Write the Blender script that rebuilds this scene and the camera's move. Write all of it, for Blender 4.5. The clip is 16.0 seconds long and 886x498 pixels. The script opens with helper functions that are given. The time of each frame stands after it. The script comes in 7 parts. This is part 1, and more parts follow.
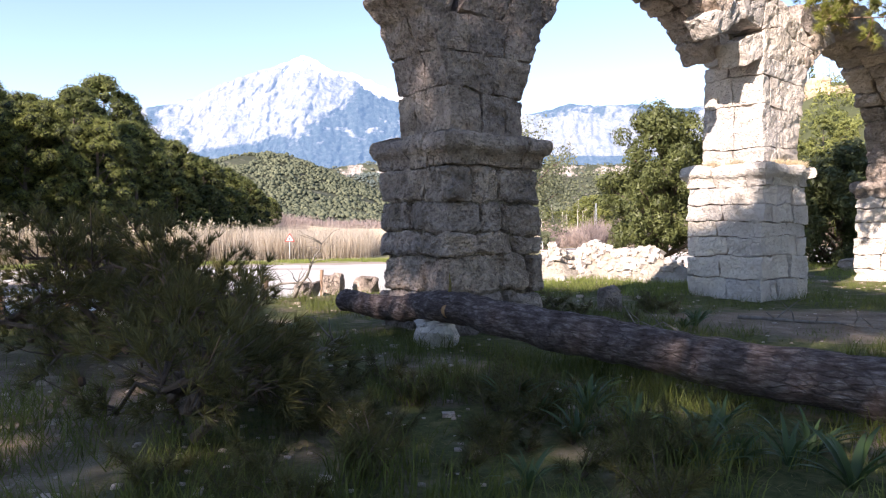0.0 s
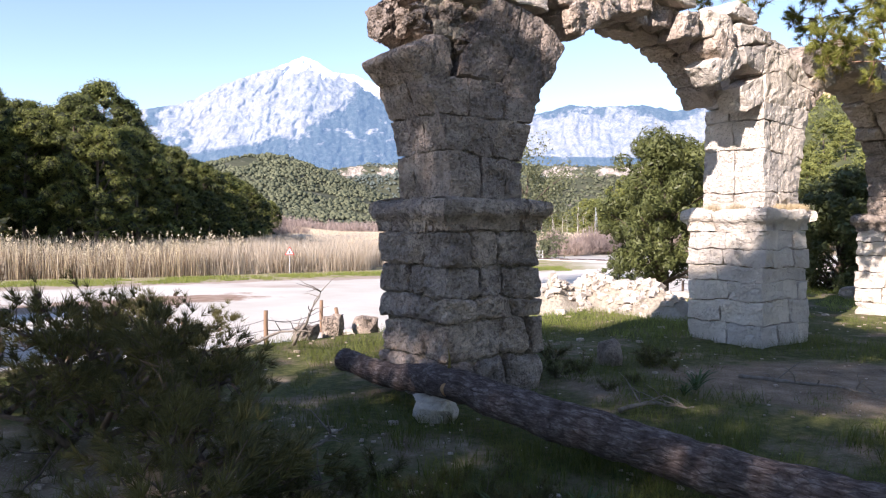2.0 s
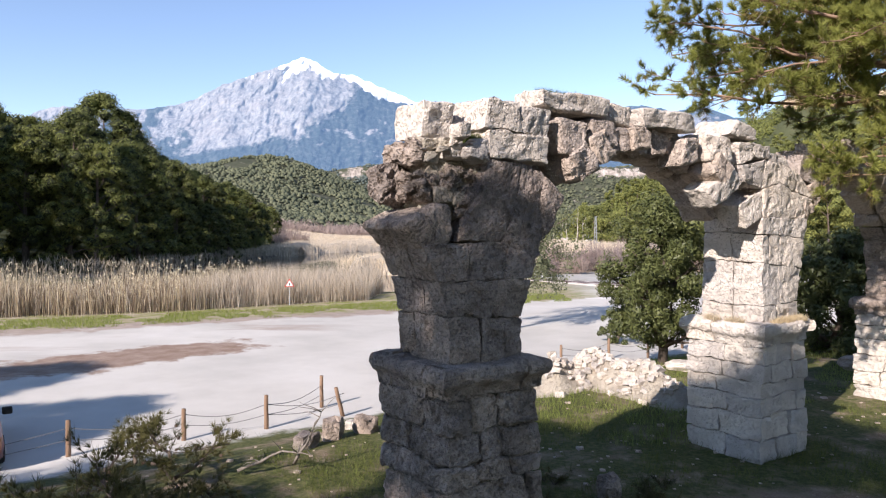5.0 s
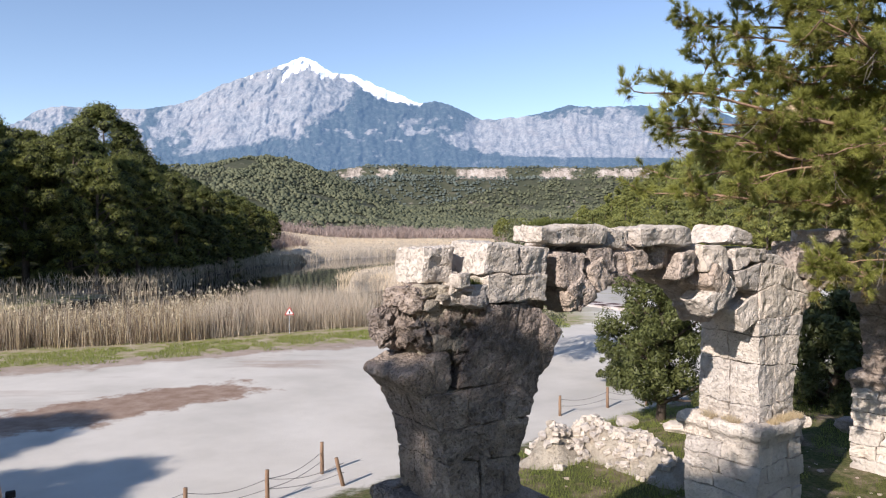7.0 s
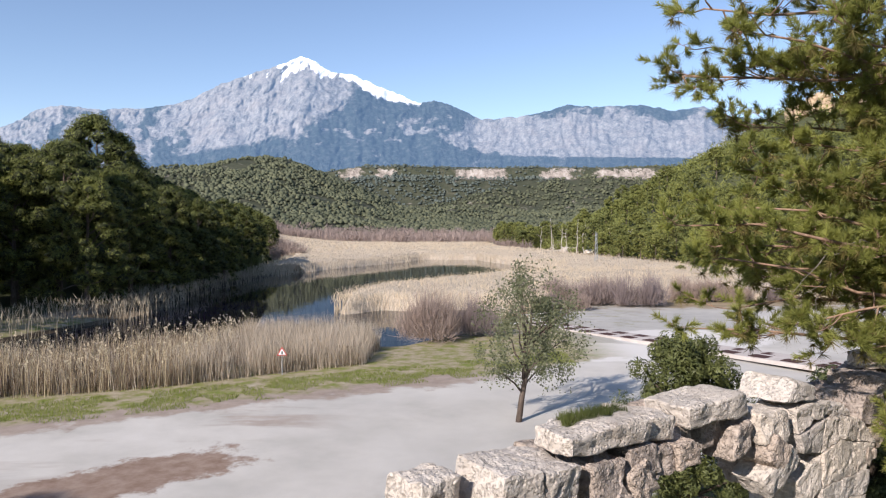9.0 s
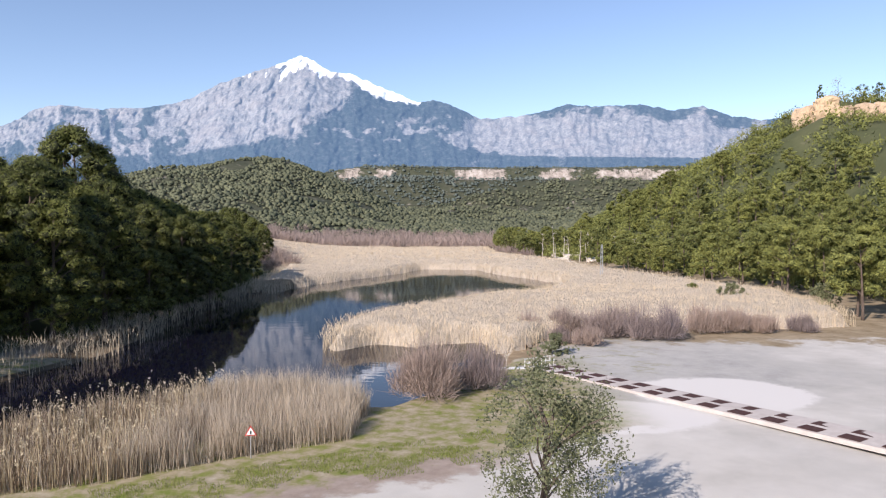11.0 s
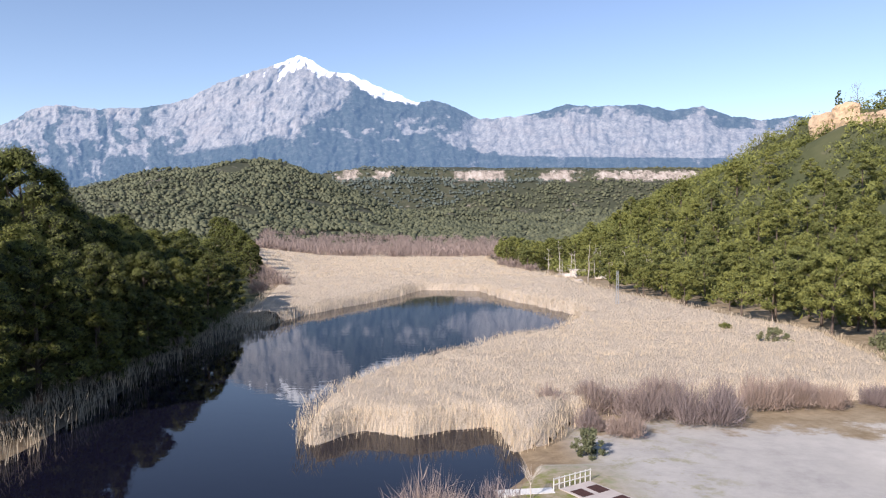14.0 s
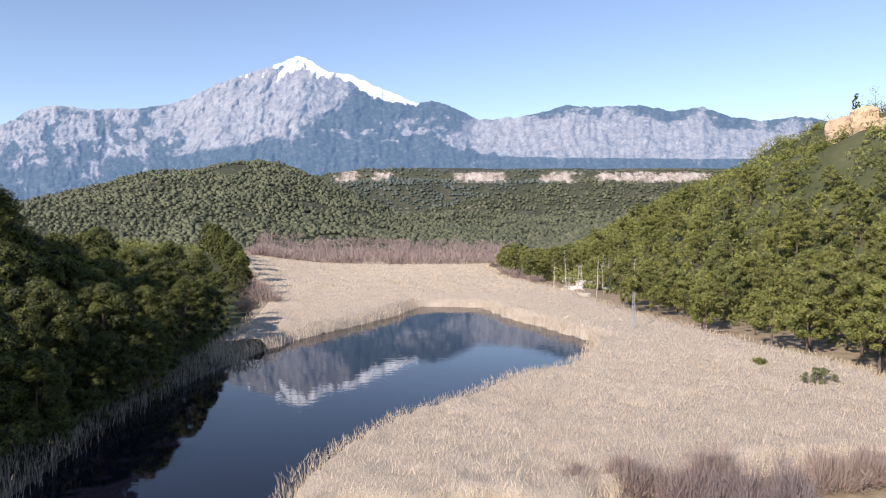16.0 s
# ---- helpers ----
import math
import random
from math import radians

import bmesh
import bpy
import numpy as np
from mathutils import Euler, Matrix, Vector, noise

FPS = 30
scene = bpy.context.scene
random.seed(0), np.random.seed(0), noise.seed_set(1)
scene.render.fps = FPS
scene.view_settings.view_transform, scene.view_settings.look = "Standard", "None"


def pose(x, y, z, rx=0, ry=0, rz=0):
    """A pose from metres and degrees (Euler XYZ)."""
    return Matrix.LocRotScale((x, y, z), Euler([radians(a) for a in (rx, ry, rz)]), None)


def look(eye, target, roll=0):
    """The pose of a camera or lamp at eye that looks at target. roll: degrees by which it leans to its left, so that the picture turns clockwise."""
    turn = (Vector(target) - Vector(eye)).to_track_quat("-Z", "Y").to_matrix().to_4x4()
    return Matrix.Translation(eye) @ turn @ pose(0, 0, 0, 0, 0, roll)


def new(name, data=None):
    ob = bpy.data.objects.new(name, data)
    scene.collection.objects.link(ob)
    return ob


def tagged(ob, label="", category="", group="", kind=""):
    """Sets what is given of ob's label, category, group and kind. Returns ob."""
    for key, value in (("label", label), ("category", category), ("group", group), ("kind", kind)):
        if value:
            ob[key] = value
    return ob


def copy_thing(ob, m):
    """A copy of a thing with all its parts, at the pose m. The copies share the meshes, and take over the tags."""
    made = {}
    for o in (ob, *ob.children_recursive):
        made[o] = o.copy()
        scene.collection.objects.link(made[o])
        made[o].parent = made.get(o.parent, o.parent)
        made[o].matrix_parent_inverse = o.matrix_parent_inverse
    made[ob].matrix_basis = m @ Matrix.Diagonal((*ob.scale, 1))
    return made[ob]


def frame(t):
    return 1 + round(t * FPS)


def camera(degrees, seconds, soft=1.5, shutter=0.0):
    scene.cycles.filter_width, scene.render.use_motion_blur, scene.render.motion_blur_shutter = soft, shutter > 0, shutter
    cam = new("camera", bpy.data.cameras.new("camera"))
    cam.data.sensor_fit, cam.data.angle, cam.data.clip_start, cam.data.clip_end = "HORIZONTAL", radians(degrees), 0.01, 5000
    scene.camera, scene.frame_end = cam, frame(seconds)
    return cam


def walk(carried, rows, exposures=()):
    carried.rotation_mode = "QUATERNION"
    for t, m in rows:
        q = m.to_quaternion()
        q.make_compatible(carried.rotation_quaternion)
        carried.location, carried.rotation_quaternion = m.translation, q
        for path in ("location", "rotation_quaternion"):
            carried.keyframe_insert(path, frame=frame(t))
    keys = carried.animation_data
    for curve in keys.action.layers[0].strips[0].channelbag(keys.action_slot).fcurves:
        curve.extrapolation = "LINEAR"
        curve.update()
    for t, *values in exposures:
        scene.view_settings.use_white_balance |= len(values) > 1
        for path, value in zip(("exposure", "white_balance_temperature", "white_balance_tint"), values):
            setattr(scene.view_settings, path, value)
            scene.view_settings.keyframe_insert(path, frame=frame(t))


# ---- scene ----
cam = camera(64.0, 16.0, soft=1.2)
# seconds, x, y, z, yaw, pitch
ROWS = [
    (0.0, 0.001, 0.000, 1.300, 0.261, -1.552),
    (0.5, 0.024, 0.046, 1.459, 0.268, -1.524),
    (1.0, 0.026, 0.060, 1.652, 0.273, -1.500),
    (1.5, 0.021, 0.072, 1.868, 0.275, -1.482),
    (2.0, 0.011, 0.070, 2.121, 0.276, -1.467),
    (2.5, -0.004, 0.057, 2.416, 0.275, -1.457),
    (3.0, -0.004, 0.034, 2.728, 0.272, -1.451),
    (3.5, 0.011, 0.028, 3.077, 0.268, -1.448),
    (4.0, 0.014, 0.035, 3.456, 0.261, -1.448),
    (4.5, 0.010, 0.053, 3.844, 0.254, -1.451),
    (5.0, 0.004, 0.071, 4.242, 0.245, -1.457),
    (5.5, 0.000, 0.077, 4.662, 0.235, -1.465),
    (6.0, -0.000, 0.060, 5.118, 0.224, -1.475),
    (6.5, 0.001, 0.023, 5.621, 0.212, -1.487),
    (7.0, 0.001, -0.018, 6.171, 0.199, -1.500),
    (7.5, -0.009, -0.022, 6.746, 0.185, -1.514),
    (8.0, -0.022, 0.242, 7.327, 0.170, -1.529),
    (8.5, -0.044, 1.012, 7.920, 0.155, -1.545),
    (9.0, -0.054, 2.218, 8.542, 0.139, -1.560),
    (9.5, -0.052, 3.726, 9.223, 0.123, -1.575),
    (10.0, -0.045, 5.453, 9.971, 0.107, -1.590),
    (10.5, -0.038, 7.350, 10.780, 0.091, -1.604),
    (11.0, -0.039, 9.397, 11.636, 0.074, -1.617),
    (11.5, -0.054, 11.587, 12.521, 0.058, -1.629),
    (12.0, -0.090, 13.919, 13.424, 0.042, -1.639),
    (12.5, -0.151, 16.385, 14.343, 0.026, -1.646),
    (13.0, -0.229, 18.978, 15.271, 0.011, -1.652),
    (13.5, -0.309, 21.695, 16.193, -0.004, -1.655),
    (14.0, -0.390, 24.537, 17.103, -0.018, -1.655),
    (14.5, -0.470, 27.495, 17.998, -0.032, -1.651),
    (15.0, -0.548, 30.552, 18.871, -0.045, -1.644),
    (15.5, -0.629, 33.695, 19.715, -0.056, -1.634),
    (16.0, -0.720, 36.920, 20.521, -0.067, -1.619),
]
EXPOSURES = [(0.0, 1.4, 6800, 21), (2.0, 1.22, 6680, 20), (4.0, 0.93, 6520, 19), (6.5, 0.59, 6600, 15), (9.0, 0.43, 6550, 15),
             (12.0, 0.53, 6620, 18), (16.0, 0.53, 6640, 18)]
walk(cam, [(t, pose(x, y, z, 90 + pitch, 0, yaw)) for t, x, y, z, yaw, pitch in ROWS], EXPOSURES)

# ---- light ----
SUN_ELEV, SUN_AZ = radians(31.0), radians(217.0)      # azimuth clockwise from +y
TO_SUN = Vector((math.cos(SUN_ELEV) * math.sin(SUN_AZ), math.cos(SUN_ELEV) * math.cos(SUN_AZ), math.sin(SUN_ELEV)))
world = bpy.data.worlds.new("world")
scene.world = world
world.use_nodes = True
wn, wl = world.node_tree.nodes, world.node_tree.links
wn.clear()
sky = wn.new("ShaderNodeTexSky")
sky.sky_type, sky.sun_disc = "NISHITA", False
sky.sun_elevation, sky.sun_rotation = SUN_ELEV, SUN_AZ
sky.air_density, sky.dust_density, sky.ozone_density, sky.altitude = 0.9, 0.0, 1.2, 900.0
bg = wn.new("ShaderNodeBackground")
bg.inputs["Strength"].default_value = 0.13
wout = wn.new("ShaderNodeOutputWorld")
wl.new(sky.outputs[0], bg.inputs["Color"])
wl.new(bg.outputs[0], wout.inputs["Surface"])
sun_data = bpy.data.lights.new("sun", "SUN")
sun_data.energy, sun_data.angle, sun_data.color = 4.8, radians(0.53), (1.0, 0.94, 0.86)
sun = new("sun", sun_data)
sun.matrix_world = look(TO_SUN * 200, (0, 0, 0))

# ---- materials ----
class Mat:
    """A node material under construction."""
    def __init__(self, name, rough=0.9, spec=0.3):
        self.m = bpy.data.materials.new(name)
        self.m.use_nodes = True
        self.t = self.m.node_tree
        self.b = self.t.nodes["Principled BSDF"]
        self.b.inputs["Roughness"].default_value = rough
        self.b.inputs["Specular IOR Level"].default_value = spec
        self.co = None

    def node(self, kind, **kw):
        n = self.t.nodes.new(kind)
        for k, v in kw.items():
            n.inputs[k].default_value = v
        return n

    def link(self, a, b):
        self.t.links.new(a, b)

    def pos(self, space="Object"):
        if self.co is None:
            self.co = self.t.nodes.new("ShaderNodeTexCoord")
        return self.co.outputs[space]

    def world_pos(self):
        return self.t.nodes.new("ShaderNodeNewGeometry").outputs["Position"]

    def noise(self, scale, detail=4.0, rough=0.6, co=None, distort=0.0):
        n = self.node("ShaderNodeTexNoise", Scale=scale, Detail=detail, Roughness=rough, Distortion=distort)
        self.link(co or self.pos(), n.inputs["Vector"])
        return n.outputs["Fac"]

    def ramp(self, fac, stops):
        n = self.t.nodes.new("ShaderNodeValToRGB")
        e = n.color_ramp.elements
        while len(e) < len(stops):
            e.new(0.5)
        for el, (p, c) in zip(e, stops):
            el.position = p
            el.color = (*c, 1) if len(c) == 3 else c
        self.link(fac, n.inputs["Fac"])
        return n.outputs["Color"]

    def bw(self, fac, a, b):
        return self.ramp(fac, [(a, (0, 0, 0)), (b, (1, 1, 1))])

    def span(self, v, a, b):
        """0 where v is a, 1 where it is b, smooth between."""
        n = self.t.nodes.new("ShaderNodeMapRange")
        n.interpolation_type = "SMOOTHSTEP"
        lo, hi = min(a, b), max(a, b)
        n.inputs["From Min"].default_value, n.inputs["From Max"].default_value = lo, hi
        n.inputs["To Min"].default_value, n.inputs["To Max"].default_value = (0, 1) if a < b else (1, 0)
        self.link(v, n.inputs["Value"])
        return n.outputs[0]

    def mix(self, fac, a, b, mode="MIX"):
        n = self.t.nodes.new("ShaderNodeMix")
        n.data_type, n.blend_type = "RGBA", mode
        for sock, val in ((n.inputs[0], fac), (n.inputs[6], a), (n.inputs[7], b)):
            if isinstance(val, (int, float)):
                sock.default_value = val
            elif isinstance(val, tuple):
                sock.default_value = (*val, 1)
            else:
                self.link(val, sock)
        return n.outputs[2]

    def math(self, op, a, b=0.0):
        n = self.t.nodes.new("ShaderNodeMath")
        n.operation = op
        for sock, val in zip(n.inputs, (a, b)):
            if isinstance(val, (int, float)):
                sock.default_value = val
            else:
                self.link(val, sock)
        return n.outputs[0]

    def split(self, vec):
        n = self.t.nodes.new("ShaderNodeSeparateXYZ")
        self.link(vec, n.inputs[0])
        return n.outputs

    def stretch(self, vec, scale):
        n = self.t.nodes.new("ShaderNodeMapping")
        n.inputs["Scale"].default_value = scale
        self.link(vec, n.inputs["Vector"])
        return n.outputs[0]

    def rand_object(self):
        return self.t.nodes.new("ShaderNodeObjectInfo").outputs["Random"]

    def rand_island(self):
        return self.t.nodes.new("ShaderNodeNewGeometry").outputs["Random Per Island"]

    def colour(self, c):
        if isinstance(c, tuple):
            self.b.inputs["Base Color"].default_value = (*c, 1)
        else:
            self.link(c, self.b.inputs["Base Color"])
        return self

    def bump(self, fac, strength=0.5, dist=0.02):
        n = self.node("ShaderNodeBump", Strength=strength, Distance=dist)
        self.link(fac, n.inputs["Height"])
        self.link(n.outputs[0], self.b.inputs["Normal"])
        return self

    def thin(self, amount=0.35, tint=(0.1, 0.14, 0.03)):
        """Leaves let part of the light through."""
        tr = self.t.nodes.new("ShaderNodeBsdfTranslucent")
        src = self.b.inputs["Base Color"]
        if src.is_linked:
            self.link(src.links[0].from_socket, tr.inputs["Color"])
        else:
            tr.inputs["Color"].default_value = src.default_value
        mx = self.t.nodes.new("ShaderNodeMixShader")
        mx.inputs[0].default_value = amount
        self.link(self.b.outputs[0], mx.inputs[1])
        self.link(tr.outputs[0], mx.inputs[2])
        self.link(mx.outputs[0], self.t.nodes["Material Output"].inputs["Surface"])
        self.last = mx.outputs[0]
        return self

    def ragged(self, scale, keep=0.56):
        """Sprays of needles with gaps between them: part of each leaf face is cut away."""
        hole = self.t.nodes.new("ShaderNodeBsdfTransparent")
        mx = self.t.nodes.new("ShaderNodeMixShader")
        cut = self.math("GREATER_THAN", self.noise(scale, 2, 0.6, self.world_pos()), 1.0 - keep)
        self.link(cut, mx.inputs[0])
        self.link(hole.outputs[0], mx.inputs[1])
        self.link(self.last, mx.inputs[2])
        self.link(mx.outputs[0], self.t.nodes["Material Output"].inputs["Surface"])
        return self


def limestone(name, light, mid, dark, lichen=0.45):
    m = Mat(name, 0.93, 0.2)
    w = m.world_pos()
    base = m.ramp(m.noise(1.6, 5, 0.65, w), [(0.3, mid), (0.55, light), (0.75, mid)])
    stain = m.bw(m.noise(0.9, 6, 0.7, w, 0.6), 0.5 - 0.2 * lichen, 0.72)
    c = m.mix(m.math("MULTIPLY", stain, lichen * 1.6), base, dark)
    warm = m.bw(m.noise(2.3, 3, 0.5, w), 0.6, 0.75)
    c = m.mix(m.math("MULTIPLY", warm, 0.3 if lichen > 0.25 else 0.18), c, (0.44, 0.33, 0.24))
    speck = m.bw(m.noise(38, 3, 0.7, w), 0.52, 0.68)
    c = m.mix(m.math("MULTIPLY", speck, 0.8 * lichen), c, dark)
    tone = m.ramp(m.rand_object(), [(0.0, (0.8, 0.79, 0.79)), (0.5, (0.96, 0.94, 0.91)), (1.0, (1.08, 1.03, 0.96))])
    c = m.mix(1.0, c, tone, "MULTIPLY")
    m.colour(c)
    pores = m.bw(m.noise(17, 6, 0.72, w, 0.4), 0.36, 0.47)
    m.colour(m.mix(m.math("MULTIPLY", m.math("SUBTRACT", 1.0, pores), max(0.02, 0.9 * lichen - 0.1)), c, dark))
    vor = m.node("ShaderNodeTexVoronoi", Scale=19.0)
    m.link(w, vor.inputs["Vector"])
    pits = m.bw(vor.outputs["Distance"], 0.1, 0.45)
    h = m.math("ADD", m.math("MULTIPLY", m.noise(7, 8, 0.7, w), 1.1), m.math("MULTIPLY", pits, 0.6))
    h = m.math("ADD", h, m.math("MULTIPLY", pores, 0.5))
    h = m.math("ADD", h, m.math("MULTIPLY", m.noise(45, 4, 0.6, w), 0.5))
    return m.bump(h, 1.0, 0.012 + 0.064 * lichen).m


# STONE is the shaded copy: lichen and the pines' shade darken it
STONE = limestone("weathered, shade-darkened limestone", (0.52, 0.44, 0.39), (0.33, 0.275, 0.24), (0.065, 0.053, 0.046), 0.5)
STONE_MID = limestone("grey weathered, shade-darkened limestone", (0.6, 0.515, 0.455), (0.44, 0.37, 0.325), (0.13, 0.105, 0.09), 0.34)
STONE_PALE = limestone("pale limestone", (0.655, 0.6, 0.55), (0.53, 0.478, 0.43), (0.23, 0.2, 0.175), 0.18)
RUBBLE = limestone("mortared rubble", (0.48, 0.43, 0.36), (0.33, 0.29, 0.24), (0.13, 0.12, 0.1), 0.3)


def simple(name, c1, c2, scale=6.0, rough=0.85, bump=0.3, dist=0.01, spec=0.3, stretch=None, metal=0.0):
    m = Mat(name, rough, spec)
    co = m.stretch(m.pos(), stretch) if stretch else m.pos()
    f = m.noise(scale, 6, 0.65, co)
    m.colour(m.ramp(f, [(0.3, c1), (0.7, c2)]))
    m.b.inputs["Metallic"].default_value = metal
    return m.bump(m.noise(scale * 4, 5, 0.7, co), bump, dist).m


def leafy(name, dark, light, back=0.3, rough=0.6, patch=0.45, cut=0.0):
    m = Mat(name, rough, 0.25)
    r = m.rand_island()
    half = tuple((a + b) / 2 for a, b in zip(dark, light))
    c = m.ramp(r, [(0.0, dark), (0.6, half), (1.0, light)])
    c = m.mix(0.55, c, m.ramp(m.noise(patch, 3, 0.6, m.world_pos()), [(0.3, dark), (0.7, light)]))
    tone = m.ramp(m.rand_object(), [(0.0, (0.8, 0.82, 0.85)), (1.0, (1.15, 1.12, 1.0))])
    m.colour(m.mix(1.0, c, tone, "MULTIPLY"))
    m.thin(back)
    if cut:
        m.ragged(cut)
    return m.m


PINE = leafy("pine needles", (0.04, 0.06, 0.018), (0.15, 0.175, 0.045), 0.3, 0.6, 0.3)
# PINE_DARK and PINE_SUN put shade and sun into one needle colour
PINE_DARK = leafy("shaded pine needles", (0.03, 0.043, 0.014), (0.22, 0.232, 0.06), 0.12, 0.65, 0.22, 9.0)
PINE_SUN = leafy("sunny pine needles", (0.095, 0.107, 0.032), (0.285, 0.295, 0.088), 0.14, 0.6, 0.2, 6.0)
# dark tones for hidden blobs that paint shade inside the crowns
PINE_MID = leafy("dark filler in young crowns", (0.045, 0.055, 0.018), (0.11, 0.12, 0.036), 0.0, 0.9, 1.0)
PINE_INNER = leafy("dark filler in pine crowns", (0.012, 0.016, 0.008), (0.04, 0.045, 0.016), 0.0, 0.9, 1.0)
PINE_NEAR = leafy("near pine needles", (0.16, 0.18, 0.045), (0.48, 0.49, 0.14), 0.45, 0.5, 1.0)
PINE_DRY = leafy("dry pine needles", (0.12, 0.1, 0.03), (0.3, 0.24, 0.09), 0.3)
WOODS = leafy("far woods", (0.045, 0.055, 0.036), (0.15, 0.155, 0.095), 0.0, 0.8, 0.03)
WOODS_NEAR = leafy("slope woods", (0.065, 0.08, 0.026), (0.215, 0.228, 0.07), 0.08, 0.7, 0.06)
# haze put into the colour: the woods tone paled and blued for distance
WOODS_FAR = leafy("haze-toned far woods", (0.068, 0.088, 0.082), (0.13, 0.148, 0.13), 0.0, 0.9, 0.02)
CAROB = leafy("glossy dark leaves", (0.034, 0.045, 0.017), (0.125, 0.14, 0.052), 0.08, 0.5, 1.5, 13.0)
WILLOW = leafy("grey-green leaves", (0.12, 0.135, 0.065), (0.29, 0.295, 0.17), 0.35)
# GRASS is toned for the pines' shade, VERGE lightened for open sun
GRASS = leafy("spring grass", (0.05, 0.066, 0.018), (0.19, 0.215, 0.055), 0.35, 0.6, 1.0)
VERGE = leafy("sunny verge grass", (0.2, 0.25, 0.05), (0.36, 0.38, 0.12), 0.5, 0.7, 0.6)
HEAP = leafy("fallen needles", (0.036, 0.04, 0.015), (0.16, 0.145, 0.055), 0.3, 0.6, 1.0)
BLADES = leafy("squill leaves", (0.04, 0.075, 0.03), (0.1, 0.15, 0.06), 0.3, 0.4)
REED = leafy("dry reed", (0.52, 0.425, 0.325), (0.78, 0.67, 0.54), 0.4, 0.8, 0.15)
REED_DARK = leafy("old reed stems", (0.13, 0.09, 0.06), (0.3, 0.22, 0.15), 0.25, 0.85)
REED_GREEN = leafy("half-green reed", (0.37, 0.3, 0.205), (0.66, 0.56, 0.42), 0.35, 0.8)
PLUME = leafy("reed plumes", (0.55, 0.47, 0.35), (0.75, 0.68, 0.55), 0.4, 0.9)
TWIG = leafy("bare reddish twigs", (0.23, 0.175, 0.16), (0.42, 0.335, 0.31), 0.2, 0.85)
DEADWOOD = simple("bleached dead wood", (0.13, 0.11, 0.09), (0.28, 0.245, 0.21), 14, 0.9, 0.4, 0.01, 0.2, (1, 1, 0.2))
BRANCH = simple("orange-brown pine branch", (0.2, 0.12, 0.08), (0.4, 0.27, 0.19), 12, 0.9, 0.5, 0.01, 0.2)
TRUNK = simple("grey pine bark", (0.06, 0.045, 0.036), (0.17, 0.13, 0.105), 7, 0.95, 0.8, 0.03, 0.2, (1, 1, 0.25))
POST = simple("weathered wood post", (0.16, 0.1, 0.065), (0.33, 0.22, 0.15), 10, 0.9, 0.4, 0.01, 0.2, (1, 1, 0.15))
ROPE = simple("grey wire rope", (0.12, 0.12, 0.12), (0.25, 0.24, 0.23), 30, 0.8)
METAL = simple("galvanised metal", (0.38, 0.39, 0.4), (0.52, 0.53, 0.54), 8, 0.5, 0.1, 0.002, 0.5, None, 0.7)
CONE = simple("pine cone", (0.045, 0.03, 0.022), (0.12, 0.08, 0.055), 30, 0.9, 0.6, 0.02)


# ---- mesh helpers ----
def tri_ob(name, verts, tris, mat, parent=None, smooth=False, label=""):
    """A mesh object from numpy arrays of points and triangles."""
    me = bpy.data.meshes.new(name)
    verts, tris = np.asarray(verts, dtype=np.float32), np.asarray(tris, dtype=np.int32)
    me.vertices.add(len(verts))
    me.vertices.foreach_set("co", verts.ravel())
    me.loops.add(tris.size)
    me.loops.foreach_set("vertex_index", tris.ravel())
    me.polygons.add(len(tris))
    me.polygons.foreach_set("loop_start", np.arange(0, tris.size, 3, dtype=np.int32))
    me.update(calc_edges=True)
    me.validate()
    if smooth:
        me.polygons.foreach_set("use_smooth", np.ones(len(tris), dtype=bool))
    me.materials.append(mat)
    ob = new(name, me)
    if parent:
        ob.parent = parent
    if label:
        tagged(ob, label)
    return ob


def poly_ob(name, verts, faces, mat, parent=None, smooth=False, label=""):
    me = bpy.data.meshes.new(name)
    me.from_pydata([tuple(v) for v in verts], [], faces)
    me.update()
    if smooth:
        for p in me.polygons:
            p.use_smooth = True
    me.materials.append(mat)
    ob = new(name, me)
    if parent:
        ob.parent = parent
    if label:
        tagged(ob, label)
    return ob


def part(name, bm, material, parent, label="", smooth=False):
    me = bpy.data.meshes.new(name)
    bmesh.ops.recalc_face_normals(bm, faces=bm.faces)
    for f in bm.faces:
        f.smooth = smooth
    bm.to_mesh(me)
    bm.free()
    me.materials.append(material)
    ob = new(name, me)
    if parent:
        ob.parent = parent
    if label:
        tagged(ob, label)
    return ob


def thing(name, m, label, category, group="", kind=""):
    ob = new(name)
    ob.matrix_world = m
    ob.empty_display_size = 0.2
    return tagged(ob, label, category, group, kind)


GRIDS = {}


def cube_grid(n):
    """Points and quads on the surface of the cube -1..1, with lines close to its edges."""
    if n not in GRIDS:
        lines = [-1.0] + list(np.linspace(-0.8, 0.8, n)) + [1.0]
        index, pts, quads = {}, [], []

        def vert(i, j, k):
            key = (i, j, k)
            if key not in index:
                index[key] = len(pts)
                pts.append((lines[i], lines[j], lines[k]))
            return index[key]
        last = len(lines) - 1
        for a in range(last):
            for b in range(last):
                for side in (0, last):
                    for axis in range(3):
                        def at(p, q):
                            c = [p, q]
                            c.insert(axis, side)
                            return vert(*c)
                        q = [at(a, b), at(a + 1, b), at(a + 1, b + 1), at(a, b + 1)]
                        if (side == 0) != (axis == 1):
                            q.reverse()
                        quads.append(q)
        GRIDS[n] = (np.array(pts), quads)
    return GRIDS[n]


